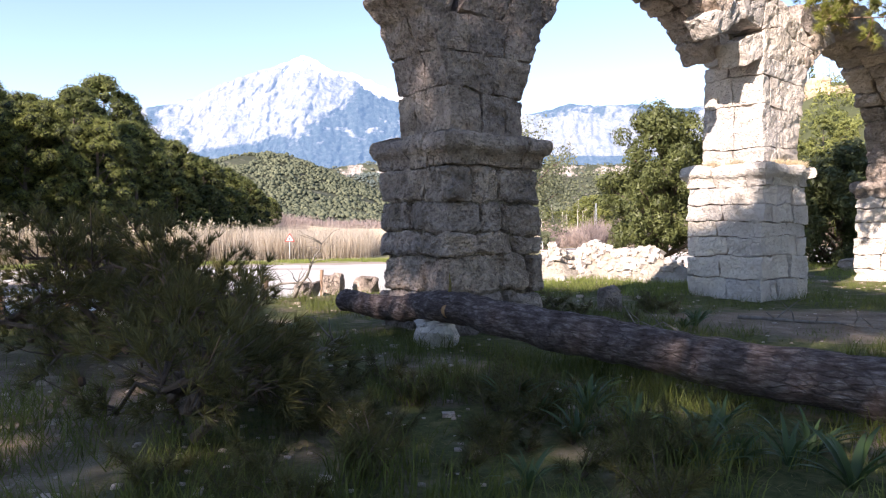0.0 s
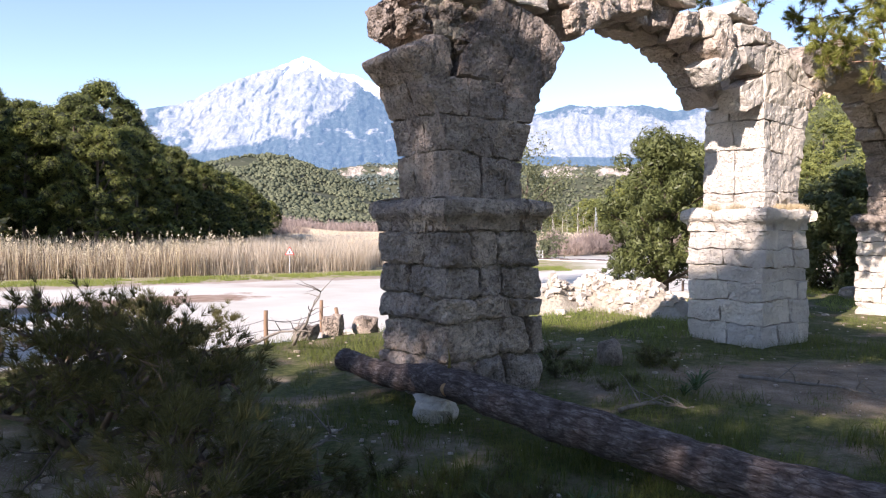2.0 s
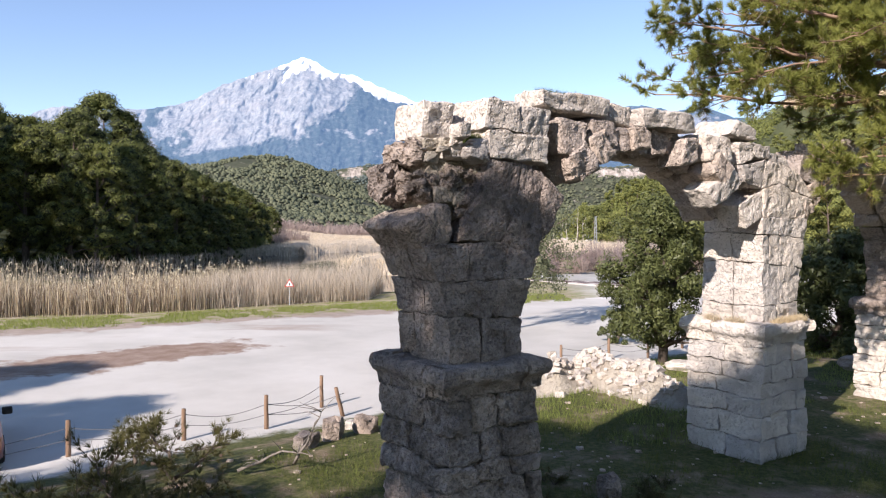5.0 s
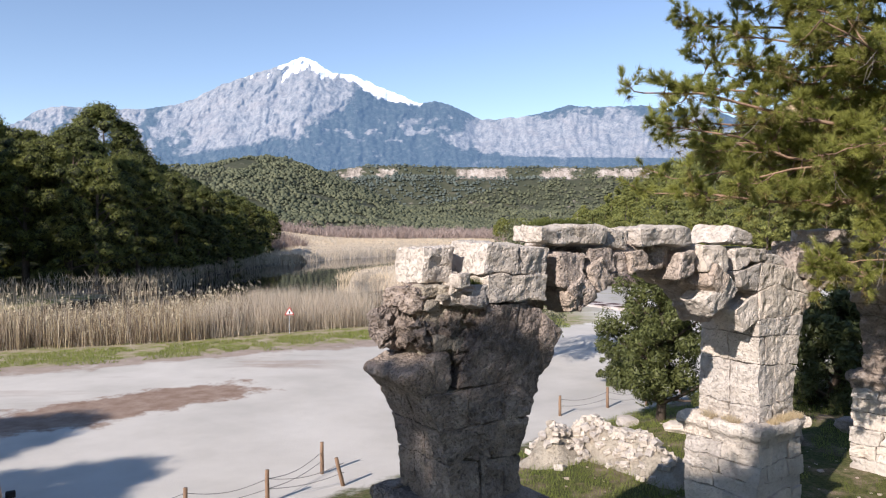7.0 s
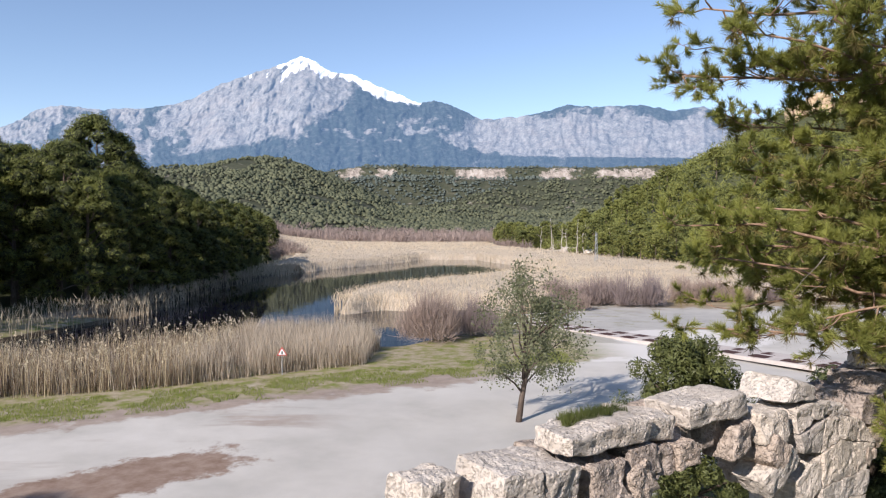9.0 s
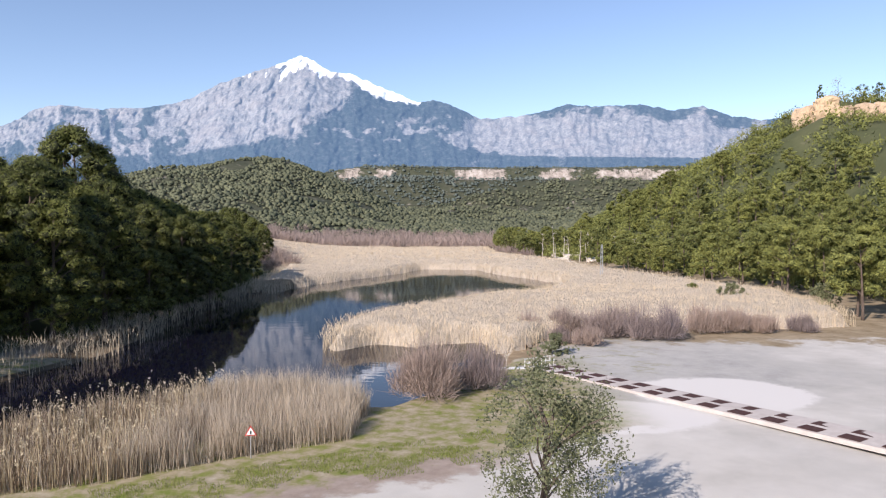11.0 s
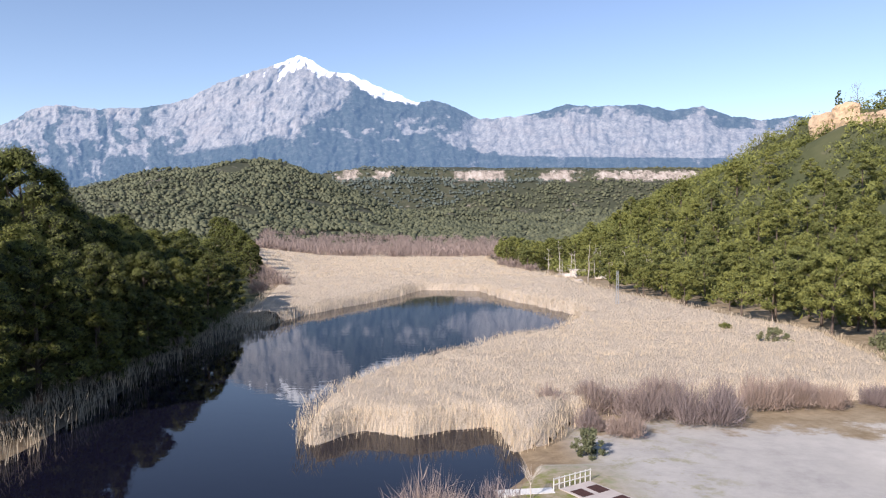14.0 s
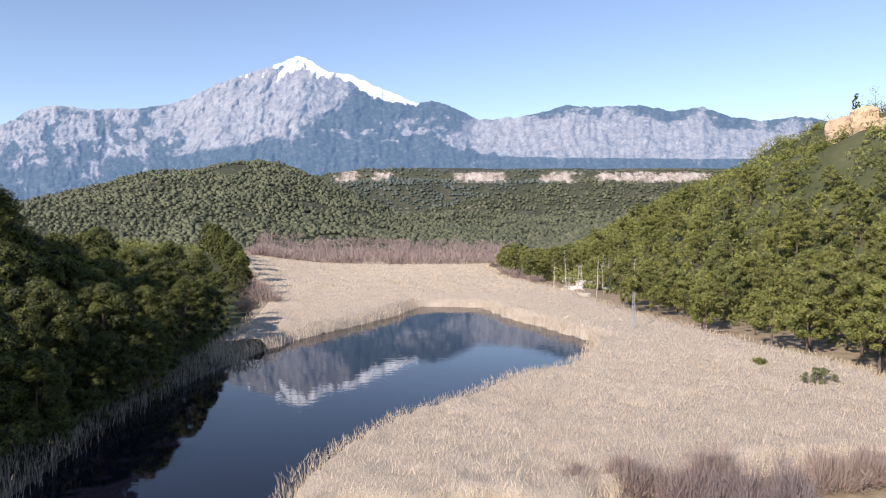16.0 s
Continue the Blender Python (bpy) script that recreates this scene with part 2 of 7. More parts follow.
def wobble(p, freq, amp, seed):
    out = np.empty_like(p)
    off = Vector((seed * 3.1, seed * 1.7, seed * 2.3))
    for i, q in enumerate(p):
        v = Vector(q)
        a = noise.noise_vector(v * freq + off)
        b = noise.noise_vector(v * freq * 2.7 + off)
        c = noise.noise_vector(v * freq * 6.3 + off)
        out[i] = (a + b * 0.45 + c * 0.28) * amp
    return out


def stone(name, quad, v0, v1, mat, parent, seed, rough=0.03, round_=0.05, n=4, label="", freq=2.2, own=0.6, pit=0.0):
    """A block: four corners (u, z) from lower left anticlockwise, and its depth from v0 to v1. pit: how deep its skin is eaten away."""
    pts, quads = cube_grid(n)
    half = np.array([max(abs(quad[1][0] - quad[0][0]), 0.1), abs(v1 - v0), max(abs(quad[3][1] - quad[0][1]), 0.1)]) / 2
    r = np.minimum(round_ / half, 0.45)
    q = np.clip(pts, -(1 - r), 1 - r)
    d = (pts - q) / r
    ln = np.linalg.norm(d, axis=1)
    d = np.where(ln[:, None] > 1, d / np.maximum(ln, 1e-6)[:, None], d)
    p = q + d * r
    s, w, t = (p[:, 0] + 1) / 2, (p[:, 1] + 1) / 2, (p[:, 2] + 1) / 2
    c = np.array(quad, dtype=float)
    uz = ((1 - s) * (1 - t))[:, None] * c[0] + (s * (1 - t))[:, None] * c[1] + (s * t)[:, None] * c[2] + ((1 - s) * t)[:, None] * c[3]
    xyz = np.stack([uz[:, 0], v0 + (v1 - v0) * w, uz[:, 1]], axis=1)
    mid = xyz.mean(axis=0)
    raw = xyz.copy()
    xyz += wobble(raw, 1.5, 0.05, 5.0) + wobble(raw, freq * 1.4, rough * own, seed)
    if pit:
        off = Vector((seed * 1.3, 4.0, seed * 0.7))
        eaten = np.array([max(0.0, noise.noise(Vector(v) * 3.6 + off) - 0.12) + 0.6 * max(0.0, noise.noise(Vector(v) * 8.5 + off) - 0.15) for v in raw])
        inward = mid - raw
        inward /= np.linalg.norm(inward, axis=1)[:, None] + 1e-9
        xyz += inward * (eaten * pit)[:, None]
    return poly_ob(name, xyz, quads, mat, parent, False, label)


def box_quad(u0, u1, z0, z1, j=0.0):
    r = lambda: random.uniform(-j, j)
    return [(u0 + r(), z0 + r()), (u1 + r(), z0 + r()), (u1 + r(), z1 + r()), (u0 + r(), z1 + r())]


def rock(name, size, mat, seed, parent=None, n=4, rough=0.16):
    """A boulder resting on z = 0."""
    pts, quads = cube_grid(n)
    p = pts / np.linalg.norm(pts, axis=1)[:, None] * 0.55 + pts * 0.45
    p = p + wobble(p, 1.1, rough * 2, seed)
    p = p * (np.array(size) / 2 * 0.85)
    p[:, 2] -= p[:, 2].min() + 0.12 * size[2]
    return poly_ob(name, p, quads, mat, parent)


def tube(bm, points, radii, sides=7, cap=True):
    """A tapering tube through points."""
    rings = []
    pts = [Vector(p) for p in points]
    for i, p in enumerate(pts):
        d = (pts[min(i + 1, len(pts) - 1)] - pts[max(i - 1, 0)]).normalized()
        a = d.orthogonal().normalized()
        if i:
            a = (prev - d * prev.dot(d)).normalized()
        prev = a
        b = d.cross(a)
        rings.append([bm.verts.new(p + (a * math.cos(k * 2 * math.pi / sides) + b * math.sin(k * 2 * math.pi / sides)) * radii[i]) for k in range(sides)])
    for r0, r1 in zip(rings, rings[1:]):
        for k in range(sides):
            bm.faces.new((r0[k], r0[(k + 1) % sides], r1[(k + 1) % sides], r1[k]))
    if cap:
        bm.faces.new(rings[0][::-1])
        bm.faces.new(rings[-1])


def bent(a, b, n=5, sag=0.0, jitter=0.0, rng=random):
    a, b = Vector(a), Vector(b)
    out = []
    for i in range(n):
        s = i / (n - 1)
        p = a.lerp(b, s)
        p.z += sag * math.sin(math.pi * s)
        if 0 < i < n - 1:
            p += Vector((rng.uniform(-1, 1), rng.uniform(-1, 1), rng.uniform(-1, 1))) * jitter
        out.append(p)
    return out


def box_bm(x0, x1, y0, y1, z0, z1, bevel=0.0):
    bm = bmesh.new()
    bmesh.ops.create_cube(bm, size=1)
    bmesh.ops.scale(bm, vec=(x1 - x0, y1 - y0, z1 - z0), verts=bm.verts)
    bmesh.ops.translate(bm, vec=((x0 + x1) / 2, (y0 + y1) / 2, (z0 + z1) / 2), verts=bm.verts)
    if bevel:
        bmesh.ops.bevel(bm, geom=list(bm.edges), offset=bevel, segments=2, affect="EDGES", profile=0.5)
    return bm


def blades(base, height, width, lean, rng, mid=False):
    """Upright thin leaves from arrays: one triangle each (two, bent, with mid)."""
    n = len(base)
    az, tilt = rng.uniform(0, 2 * np.pi, n), rng.uniform(0, 2 * np.pi, n)
    side = np.stack([np.cos(az), np.sin(az), np.zeros(n)], 1) * (width / 2)[:, None]
    out = np.stack([np.cos(tilt), np.sin(tilt), np.zeros(n)], 1) * (lean * height)[:, None]
    up = np.zeros((n, 3))
    up[:, 2] = height
    if not mid:
        v = np.stack([base - side, base + side, base + up + out], 1).reshape(-1, 3)
        return v, np.arange(3 * n).reshape(-1, 3)
    m = base + up * 0.62 + out * 0.35
    v = np.stack([base - side, base + side, m - side * 0.7, m + side * 0.7, base + up * 0.95 + out], 1).reshape(-1, 3)
    k = np.arange(n)[:, None] * 5
    t = np.concatenate([k + [0, 1, 3], k + [0, 3, 2], k + [2, 3, 4]])
    return v, t


def tufts(centres, length, width, per, rng, up=0.25, dirs=None, cone=0.9):
    """Bunches of needles round each centre: thin triangles."""
    n = len(centres)
    d = rng.normal(size=(n, per, 3))
    d /= np.linalg.norm(d, axis=2)[:, :, None]
    if dirs is not None:
        d = d * cone + dirs[:, None, :]
    d[:, :, 2] += up
    d /= np.linalg.norm(d, axis=2)[:, :, None]
    ref = rng.normal(size=(n, per, 3))
    s = np.cross(d, ref)
    s /= np.linalg.norm(s, axis=2)[:, :, None] + 1e-9
    ln = length * rng.uniform(0.6, 1.15, (n, per, 1))
    c = centres[:, None, :]
    v = np.stack([c - s * width / 2, c + s * width / 2, c + d * ln], 2).reshape(-1, 3)
    return v, np.arange(len(v)).reshape(-1, 3)


def scatter_leaves(centres, radii, per, size, rng, flat=0.75, shell=False):
    """Leaf faces scattered in flattened balls; with shell they lie along the ball's skin."""
    n = len(centres)
    d = rng.normal(size=(n, per, 3))
    d /= np.linalg.norm(d, axis=2)[:, :, None]
    r = rng.uniform(0.62 if shell else 0.2, 1.0, (n, per, 1))
    off = d * r * radii[:, None, None]
    off[:, :, 2] *= flat
    c = centres[:, None, :] + off
    a = rng.normal(size=(n, per, 3)) + d * 0.3
    if shell:
        a = np.cross(d, a) + 0.45 * rng.normal(size=(n, per, 3))
    a /= np.linalg.norm(a, axis=2)[:, :, None]
    b = np.cross(a, (d + 0.35 * rng.normal(size=(n, per, 3))) if shell else rng.normal(size=(n, per, 3)))
    b /= np.linalg.norm(b, axis=2)[:, :, None] + 1e-9
    s = size * rng.uniform(0.6, 1.3, (n, per, 1))
    k = 0.55 if shell else 1.0
    v = np.stack([c - a * s * 0.6, c + a * s * 0.6 + b * s * 0.2 * k, c + b * s * 0.8 * k], 2).reshape(-1, 3)
    return v, np.arange(len(v)).reshape(-1, 3)

# ---- land ----
LATTICE = np.random.default_rng(5).uniform(-1, 1, (256, 256))


def vnoise(x, y):
    xi, yi = np.floor(x).astype(int), np.floor(y).astype(int)
    fx, fy = x - xi, y - yi
    fx, fy = fx * fx * (3 - 2 * fx), fy * fy * (3 - 2 * fy)
    g = lambda a, b: LATTICE[a % 256, b % 256]
    return (g(xi, yi) * (1 - fx) + g(xi + 1, yi) * fx) * (1 - fy) + (g(xi, yi + 1) * (1 - fx) + g(xi + 1, yi + 1) * fx) * fy


def fbm(x, y, scale, octaves=4, gain=0.5):
    out, amp, f = 0.0, 1.0, 1.0 / scale
    for k in range(octaves):
        out = out + amp * vnoise(x * f + 17.3 * k, y * f - 9.1 * k)
        amp, f = amp * gain, f * 2.03
    return out


def smooth(a, b, x):
    t = np.clip((x - a) / (b - a), 0, 1)
    return t * t * (3 - 2 * t)


def inside(poly, x, y):
    hit = np.zeros(np.shape(x), dtype=bool)
    for (x0, y0), (x1, y1) in zip(poly, poly[1:] + poly[:1]):
        cross = (y0 > y) != (y1 > y)
        with np.errstate(divide="ignore", invalid="ignore"):
            hit ^= cross & (x < (x1 - x0) * (y - y0) / (y1 - y0 + 1e-12) + x0)
    return hit


def edge_distance(line, x, y, closed=True):
    best = np.full(np.shape(x), 1e9)
    pairs = list(zip(line, line[1:] + (line[:1] if closed else [])))
    if not closed:
        pairs = list(zip(line[:-1], line[1:]))
    for (x0, y0), (x1, y1) in pairs:
        dx, dy = x1 - x0, y1 - y0
        t = np.clip(((x - x0) * dx + (y - y0) * dy) / (dx * dx + dy * dy), 0, 1)
        best = np.minimum(best, np.hypot(x - x0 - t * dx, y - y0 - t * dy))
    return best


WATER = -1.3
LAKE = [(-75, 40), (-48, 55), (-38, 64), (-34, 82), (-35, 97), (-36.5, 114), (-36.5, 132), (-34, 150), (-29.5, 174), (-21, 193), (-12, 214),
        (-6.5, 236), (9.8, 233), (15.4, 208), (21.5, 193), (28, 174), (23.5, 157), (18, 143), (9.5, 136), (1.5, 122.5), (-6, 114), (-11, 102), (-13.6, 92),
        (-12.8, 83.5), (-10.5, 83.8), (-7.5, 88), (-3.4, 85.8), (0.4, 88), (3.8, 89), (4.6, 84), (5.2, 77), (3.2, 73.5), (-1.0, 66), (-4.6, 60.5), (-7.2, 61), (-13, 63.5), (-17, 62), (-20, 58), (-25, 53), (-40, 44), (-70, 30)]
RIGHT_EDGE = [(75, 60), (54, 97), (60, 130), (61, 141), (54, 167), (48, 199), (41, 270), (28, 329), (24, 420), (42, 640)]
HILL = [(-900, 20), (-700, 50), (-558, 92), (-457, 117), (-337, 129), (-260, 117), (-205, 98), (-135, 70), (-64, 42), (0, 36), (120, 20), (400, 10)]


def lake_sd(x, y):
    d = edge_distance(LAKE, x, y)
    return np.where(inside(LAKE, x, y), -d, d)


def right_e(x, y):
    """How far a place lies behind the foot of the wooded slope."""
    ex = np.interp(y, [p[1] for p in RIGHT_EDGE], [p[0] for p in RIGHT_EDGE])
    return (x - ex) * 0.96


def height(x, y):
    x, y = np.asarray(x, dtype=float), np.asarray(y, dtype=float)
    d = (x + 8) * -0.635 + (y - 15.2) * 0.772
    z = -0.72 * smooth(-5.0, -0.4, d) + 0.05 * fbm(x, y, 2.5, 3) * smooth(1, -3, d) + 0.012 * fbm(x, y, 6.0, 3)
    z = z - 0.25 * smooth(60, 100, y)
    sd = lake_sd(x, y)
    z = np.where(sd < 14, z + (np.minimum(z, -1.12) - z) * smooth(14, 1.5, sd) * np.where(y > 78, 1, 0), z)
    z = np.where(sd < 2.5, z + (-1.42 - z) * smooth(2.5, 0.0, sd), z)
    z = np.where(sd < 0, -1.42 - 0.9 * smooth(0, -2.5, sd), z)
    west = smooth(-46, -160, x) * smooth(20, 90, y) * 14 * smooth(620, 320, y)
    east = right_e(x, y)
    amp = np.interp(y, [60, 110, 200, 300, 400, 500, 650, 900], [20, 36, 50, 60, 46, 36, 27, 13])
    hill_r = amp * smooth(-8, 120, east) ** 2.2 * (1 + 0.12 * fbm(x, y, 45, 3))
    hill_r = hill_r + 13 * smooth(122, 126, east) * smooth(306, 315, y) * smooth(430, 380, y)
    hill_r = hill_r * smooth(40, 75, y)
    ridge = np.interp(x, [p[0] for p in HILL], [p[1] for p in HILL])
    hill_l = ridge * smooth(600, 1300, y) * (1 + 0.10 * fbm(x, y, 130, 4)) * smooth(2100, 1350, y)
    second = (151 + 4 * fbm(x, y, 260, 3)) * (0.32 * smooth(700, 1500, y) + 0.5 * smooth(1380, 1600, y) + 0.18 * smooth(1610, 1640, y))
    second = second * smooth(-900, -150, x) + 0.09 * np.maximum(y - 1700, 0)
    second = second + 9 * fbm(x, y, 90, 4) * smooth(800, 1200, y) * (1 - 0.65 * smooth(1450, 1600, y))
    far = np.maximum(np.maximum(hill_l, second), hill_r)
    return z + west + far


def lines(*spans):
    out = []
    for a, b, step in spans:
        out += list(np.arange(a, b, step))
    return np.array(out + [spans[-1][1]])


gx = lines((-3600, -800, 100), (-800, -120, 17), (-120, -40, 2.5), (-40, -12, 1.0), (-12, 14, 0.5), (14, 64, 1.2), (64, 260, 3.5), (260, 800, 17), (800, 3600, 100))
gy = lines((-420, -60, 40), (-60, -8, 3), (-8, 32, 0.5), (32, 100, 1.2), (100, 260, 2.6), (260, 700, 9), (700, 1590, 16), (1590, 1656, 6), (1656, 2000, 18), (2000, 4700, 110))
XX, YY = np.meshgrid(gx, gy)
ZZ = height(XX, YY)
nx, ny = len(gx), len(gy)
idx = np.arange(nx * ny).reshape(ny, nx)
q00, q10, q01, q11 = idx[:-1, :-1].ravel(), idx[:-1, 1:].ravel(), idx[1:, :-1].ravel(), idx[1:, 1:].ravel()
ground_tris = np.concatenate([np.stack([q00, q10, q11], 1), np.stack([q00, q11, q01], 1)])

# ground: needle-strewn soil and turf by the ruin, pale gravel car park, wet shore, woodland floor, pale outcrops
g = Mat("ground", 0.95, 0.15)
gw = g.world_pos()
gxyz = g.split(gw)
mid_, fine = g.noise(2.2, 6, 0.65, gw), g.noise(40, 4, 0.7, gw)
soil = g.ramp(mid_, [(0.3, (0.1, 0.066, 0.042)), (0.5, (0.2, 0.145, 0.1)), (0.72, (0.34, 0.265, 0.195))])
soil = g.mix(g.bw(fine, 0.5, 0.75), soil, (0.36, 0.31, 0.25))
turf = g.ramp(g.noise(9, 5, 0.7, gw), [(0.3, (0.035, 0.04, 0.014)), (0.5, (0.075, 0.085, 0.028)), (0.7, (0.15, 0.13, 0.06))])
bx = g.math("MULTIPLY", g.math("SUBTRACT", gxyz[0], 5.6), 0.36)
by = g.math("MULTIPLY", g.math("SUBTRACT", gxyz[1], 10.0), 0.55)
bare = g.math("ADD", g.math("SQRT", g.math("ADD", g.math("MULTIPLY", bx, bx), g.math("MULTIPLY", by, by))), g.math("MULTIPLY", g.math("SUBTRACT", g.noise(1.1, 5, 0.7, gw), 0.5), 1.2))
near_c = g.mix(g.math("MULTIPLY", g.span(bare, 0.75, 1.1), g.math("MULTIPLY", g.bw(g.noise(0.8, 6, 0.65, gw), 0.36, 0.5), g.math("MAXIMUM", g.span(gxyz[0], -2.4, -1.2), g.span(gxyz[1], 6.0, 8.0)))), soil, turf)
gravel = g.ramp(g.noise(0.22, 6, 0.6, gw), [(0.25, (0.42, 0.395, 0.355)), (0.5, (0.53, 0.5, 0.455)), (0.75, (0.6, 0.57, 0.525))])
worn = g.bw(g.noise(0.045, 6, 0.65, gw, 0.5), 0.46, 0.62)
gravel = g.mix(g.math("MULTIPLY", worn, 0.55), gravel, (0.36, 0.345, 0.315))
gravel = g.mix(g.math("MULTIPLY", g.bw(g.noise(60, 3, 0.7, gw), 0.5, 0.8), 0.35), gravel, (0.33, 0.31, 0.29))
mud = g.bw(g.noise(0.11, 5, 0.6, g.stretch(gw, (0.55, 1.7, 1)), 0.3), 0.56, 0.66)
mud_place = g.math("MULTIPLY", g.span(gxyz[0], -3.0, -9.0), g.span(gxyz[1], 24.0, 28.0))
ea = g.math("ADD", g.math("MULTIPLY", g.math("ADD", gxyz[0], 12.8), 0.75 / 6.5), g.math("MULTIPLY", g.math("ADD", gxyz[1], -27.5), 0.66 / 6.5))
eb = g.math("ADD", g.math("MULTIPLY", g.math("ADD", gxyz[0], 12.8), -0.66 / 2.3), g.math("MULTIPLY", g.math("ADD", gxyz[1], -27.5), 0.75 / 2.3))
el = g.math("SQRT", g.math("ADD", g.math("MULTIPLY", ea, ea), g.math("MULTIPLY", eb, eb)))
el = g.math("ADD", el, g.math("MULTIPLY", g.math("SUBTRACT", g.noise(0.55, 6, 0.7, gw), 0.5), 1.9))
mud_c = g.ramp(g.noise(1.3, 5, 0.65, gw), [(0.3, (0.2, 0.13, 0.095)), (0.7, (0.33, 0.25, 0.2))])
gravel = g.mix(g.math("MAXIMUM", g.span(el, 1.05, 0.75), g.math("MULTIPLY", mud, g.math("MULTIPLY", mud_place, 0.6))), gravel, mud_c)
pa = g.math("MULTIPLY", g.math("SUBTRACT", gxyz[0], 21.0), 1 / 6.6)
pb = g.math("MULTIPLY", g.math("SUBTRACT", gxyz[1], 62.5), 1 / 5.6)
spread_d = g.math("ADD", g.math("ADD", g.math("MULTIPLY", pa, pa), g.math("MULTIPLY", pb, pb)), g.math("MULTIPLY", g.math("SUBTRACT", g.noise(0.35, 6, 0.7, gw), 0.5), 1.2))
pa2 = g.math("MULTIPLY", g.math("SUBTRACT", gxyz[0], 11.5), 1 / 6.0)
pb2 = g.math("MULTIPLY", g.math("SUBTRACT", gxyz[1], 56.0), 1 / 4.2)
spread2 = g.math("ADD", g.math("ADD", g.math("MULTIPLY", pa2, pa2), g.math("MULTIPLY", pb2, pb2)), g.math("MULTIPLY", g.math("SUBTRACT", g.noise(0.35, 6, 0.7, gw), 0.5), 1.2))
grey_c = g.ramp(g.noise(0.3, 7, 0.75, gw), [(0.3, (0.27, 0.26, 0.25)), (0.5, (0.38, 0.365, 0.34)), (0.72, (0.47, 0.45, 0.42))])
grey_at = g.math("MULTIPLY", g.span(gxyz[1], 58.0, 66.0), g.span(g.math("ADD", gxyz[0], g.math("MULTIPLY", g.noise(0.12, 5, 0.7, gw), 22.0)), 48.0, 36.0))
gravel = g.mix(g.math("MULTIPLY", grey_at, 0.8), gravel, grey_c)
gravel = g.mix(g.math("MAXIMUM", g.span(spread_d, 1.15, 0.85), g.span(spread2, 1.15, 0.85)), gravel, (0.62, 0.59, 0.555))
thin_grass = g.math("MULTIPLY", g.math("MULTIPLY", g.bw(g.noise(0.4, 7, 0.75, gw), 0.5, 0.62), g.span(gxyz[1], 68.0, 73.0)), g.span(gxyz[0], 24.0, 16.0))
gravel = g.mix(g.math("MULTIPLY", thin_grass, 0.75), gravel, (0.24, 0.235, 0.11))
# signed distance from the rope fence
rope_d = g.math("ADD", g.math("MULTIPLY", g.math("ADD", gxyz[0], 8.0), -0.635), g.math("MULTIPLY", g.math("ADD", gxyz[1], -15.2), 0.772))
rope_d = g.math("ADD", rope_d, g.math("MULTIPLY", g.math("SUBTRACT", mid_, 0.5), 1.6))
lot = g.span(rope_d, -1.2, -0.5)
straw = g.ramp(g.noise(0.5, 5, 0.7, gw), [(0.3, (0.2, 0.15, 0.09)), (0.7, (0.36, 0.29, 0.2))])
c = g.mix(lot, near_c, g.mix(g.span(g.math("ADD", gxyz[1], g.math("MULTIPLY", g.math("SUBTRACT", g.noise(0.16, 6, 0.7, gw), 0.5), 34.0)), 85.0, 90.0), gravel, straw))
# turf verge between the car park and the reeds
verge_d = g.math("SUBTRACT", g.math("SUBTRACT", gxyz[1], 47.0), g.math("MULTIPLY", gxyz[0], 0.52))
verge_d = g.math("ADD", verge_d, g.math("MULTIPLY", g.math("SUBTRACT", g.noise(0.5, 5, 0.65, gw), 0.5), 6.0))
verge = g.span(verge_d, -0.8, 0.4)
lawn = g.ramp(g.noise(1.1, 6, 0.65, gw), [(0.3, (0.145, 0.185, 0.033)), (0.43, (0.215, 0.21, 0.08)), (0.54, (0.3, 0.255, 0.165)), (0.75, (0.42, 0.365, 0.28))])
brown_edge = g.math("MULTIPLY", g.span(verge_d, -3.2, -1.8), g.span(gxyz[0], 8.0, 0.0))
c = g.mix(g.math("MULTIPLY", brown_edge, 0.75), c, mud_c)
c = g.mix(g.math("MULTIPLY", g.math("MULTIPLY", verge, g.span(gxyz[0], 15.0, 9.0)), g.span(gxyz[1], 82.0, 74.0)), c, lawn)
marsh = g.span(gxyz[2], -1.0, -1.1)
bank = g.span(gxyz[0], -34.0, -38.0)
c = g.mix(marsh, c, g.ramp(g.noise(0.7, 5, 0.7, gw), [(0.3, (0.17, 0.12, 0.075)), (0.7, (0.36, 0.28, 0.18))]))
# marsh below the west wood is darkened in place of its shade
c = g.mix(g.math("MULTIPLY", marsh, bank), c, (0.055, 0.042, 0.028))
wood = g.math("MAXIMUM", g.span(gxyz[2], 0.3, 1.5), g.math("MULTIPLY", g.span(gxyz[0], -43.0, -46.0), g.span(gxyz[1], 40.0, 50.0)))
floor_c = g.ramp(g.noise(0.06, 6, 0.7, gw), [(0.3, (0.05, 0.06, 0.028)), (0.6, (0.085, 0.09, 0.045)), (0.8, (0.2, 0.17, 0.12))])
c = g.mix(wood, c, floor_c)
far_land = g.span(gxyz[1], 520.0, 560.0)
brush = g.ramp(g.noise(0.05, 6, 0.7, gw), [(0.3, (0.04, 0.047, 0.03)), (0.55, (0.066, 0.07, 0.046)), (0.75, (0.13, 0.115, 0.085))])
scree = g.math("MULTIPLY", g.bw(g.noise(0.02, 6, 0.7, gw, 0.4), 0.61, 0.68), 0.8)
c = g.mix(far_land, c, g.mix(scree, brush, (0.3, 0.265, 0.22)))
# the pale cliff line under the far plateau
windows = [(-236, -192), (-150, -122), (22, 138), (226, 292), (345, 600)]
cliff_x = 0.0
ragged_x = g.math("ADD", gxyz[0], g.math("MULTIPLY", g.math("SUBTRACT", g.noise(0.03, 7, 0.8, gw), 0.5), 150.0))
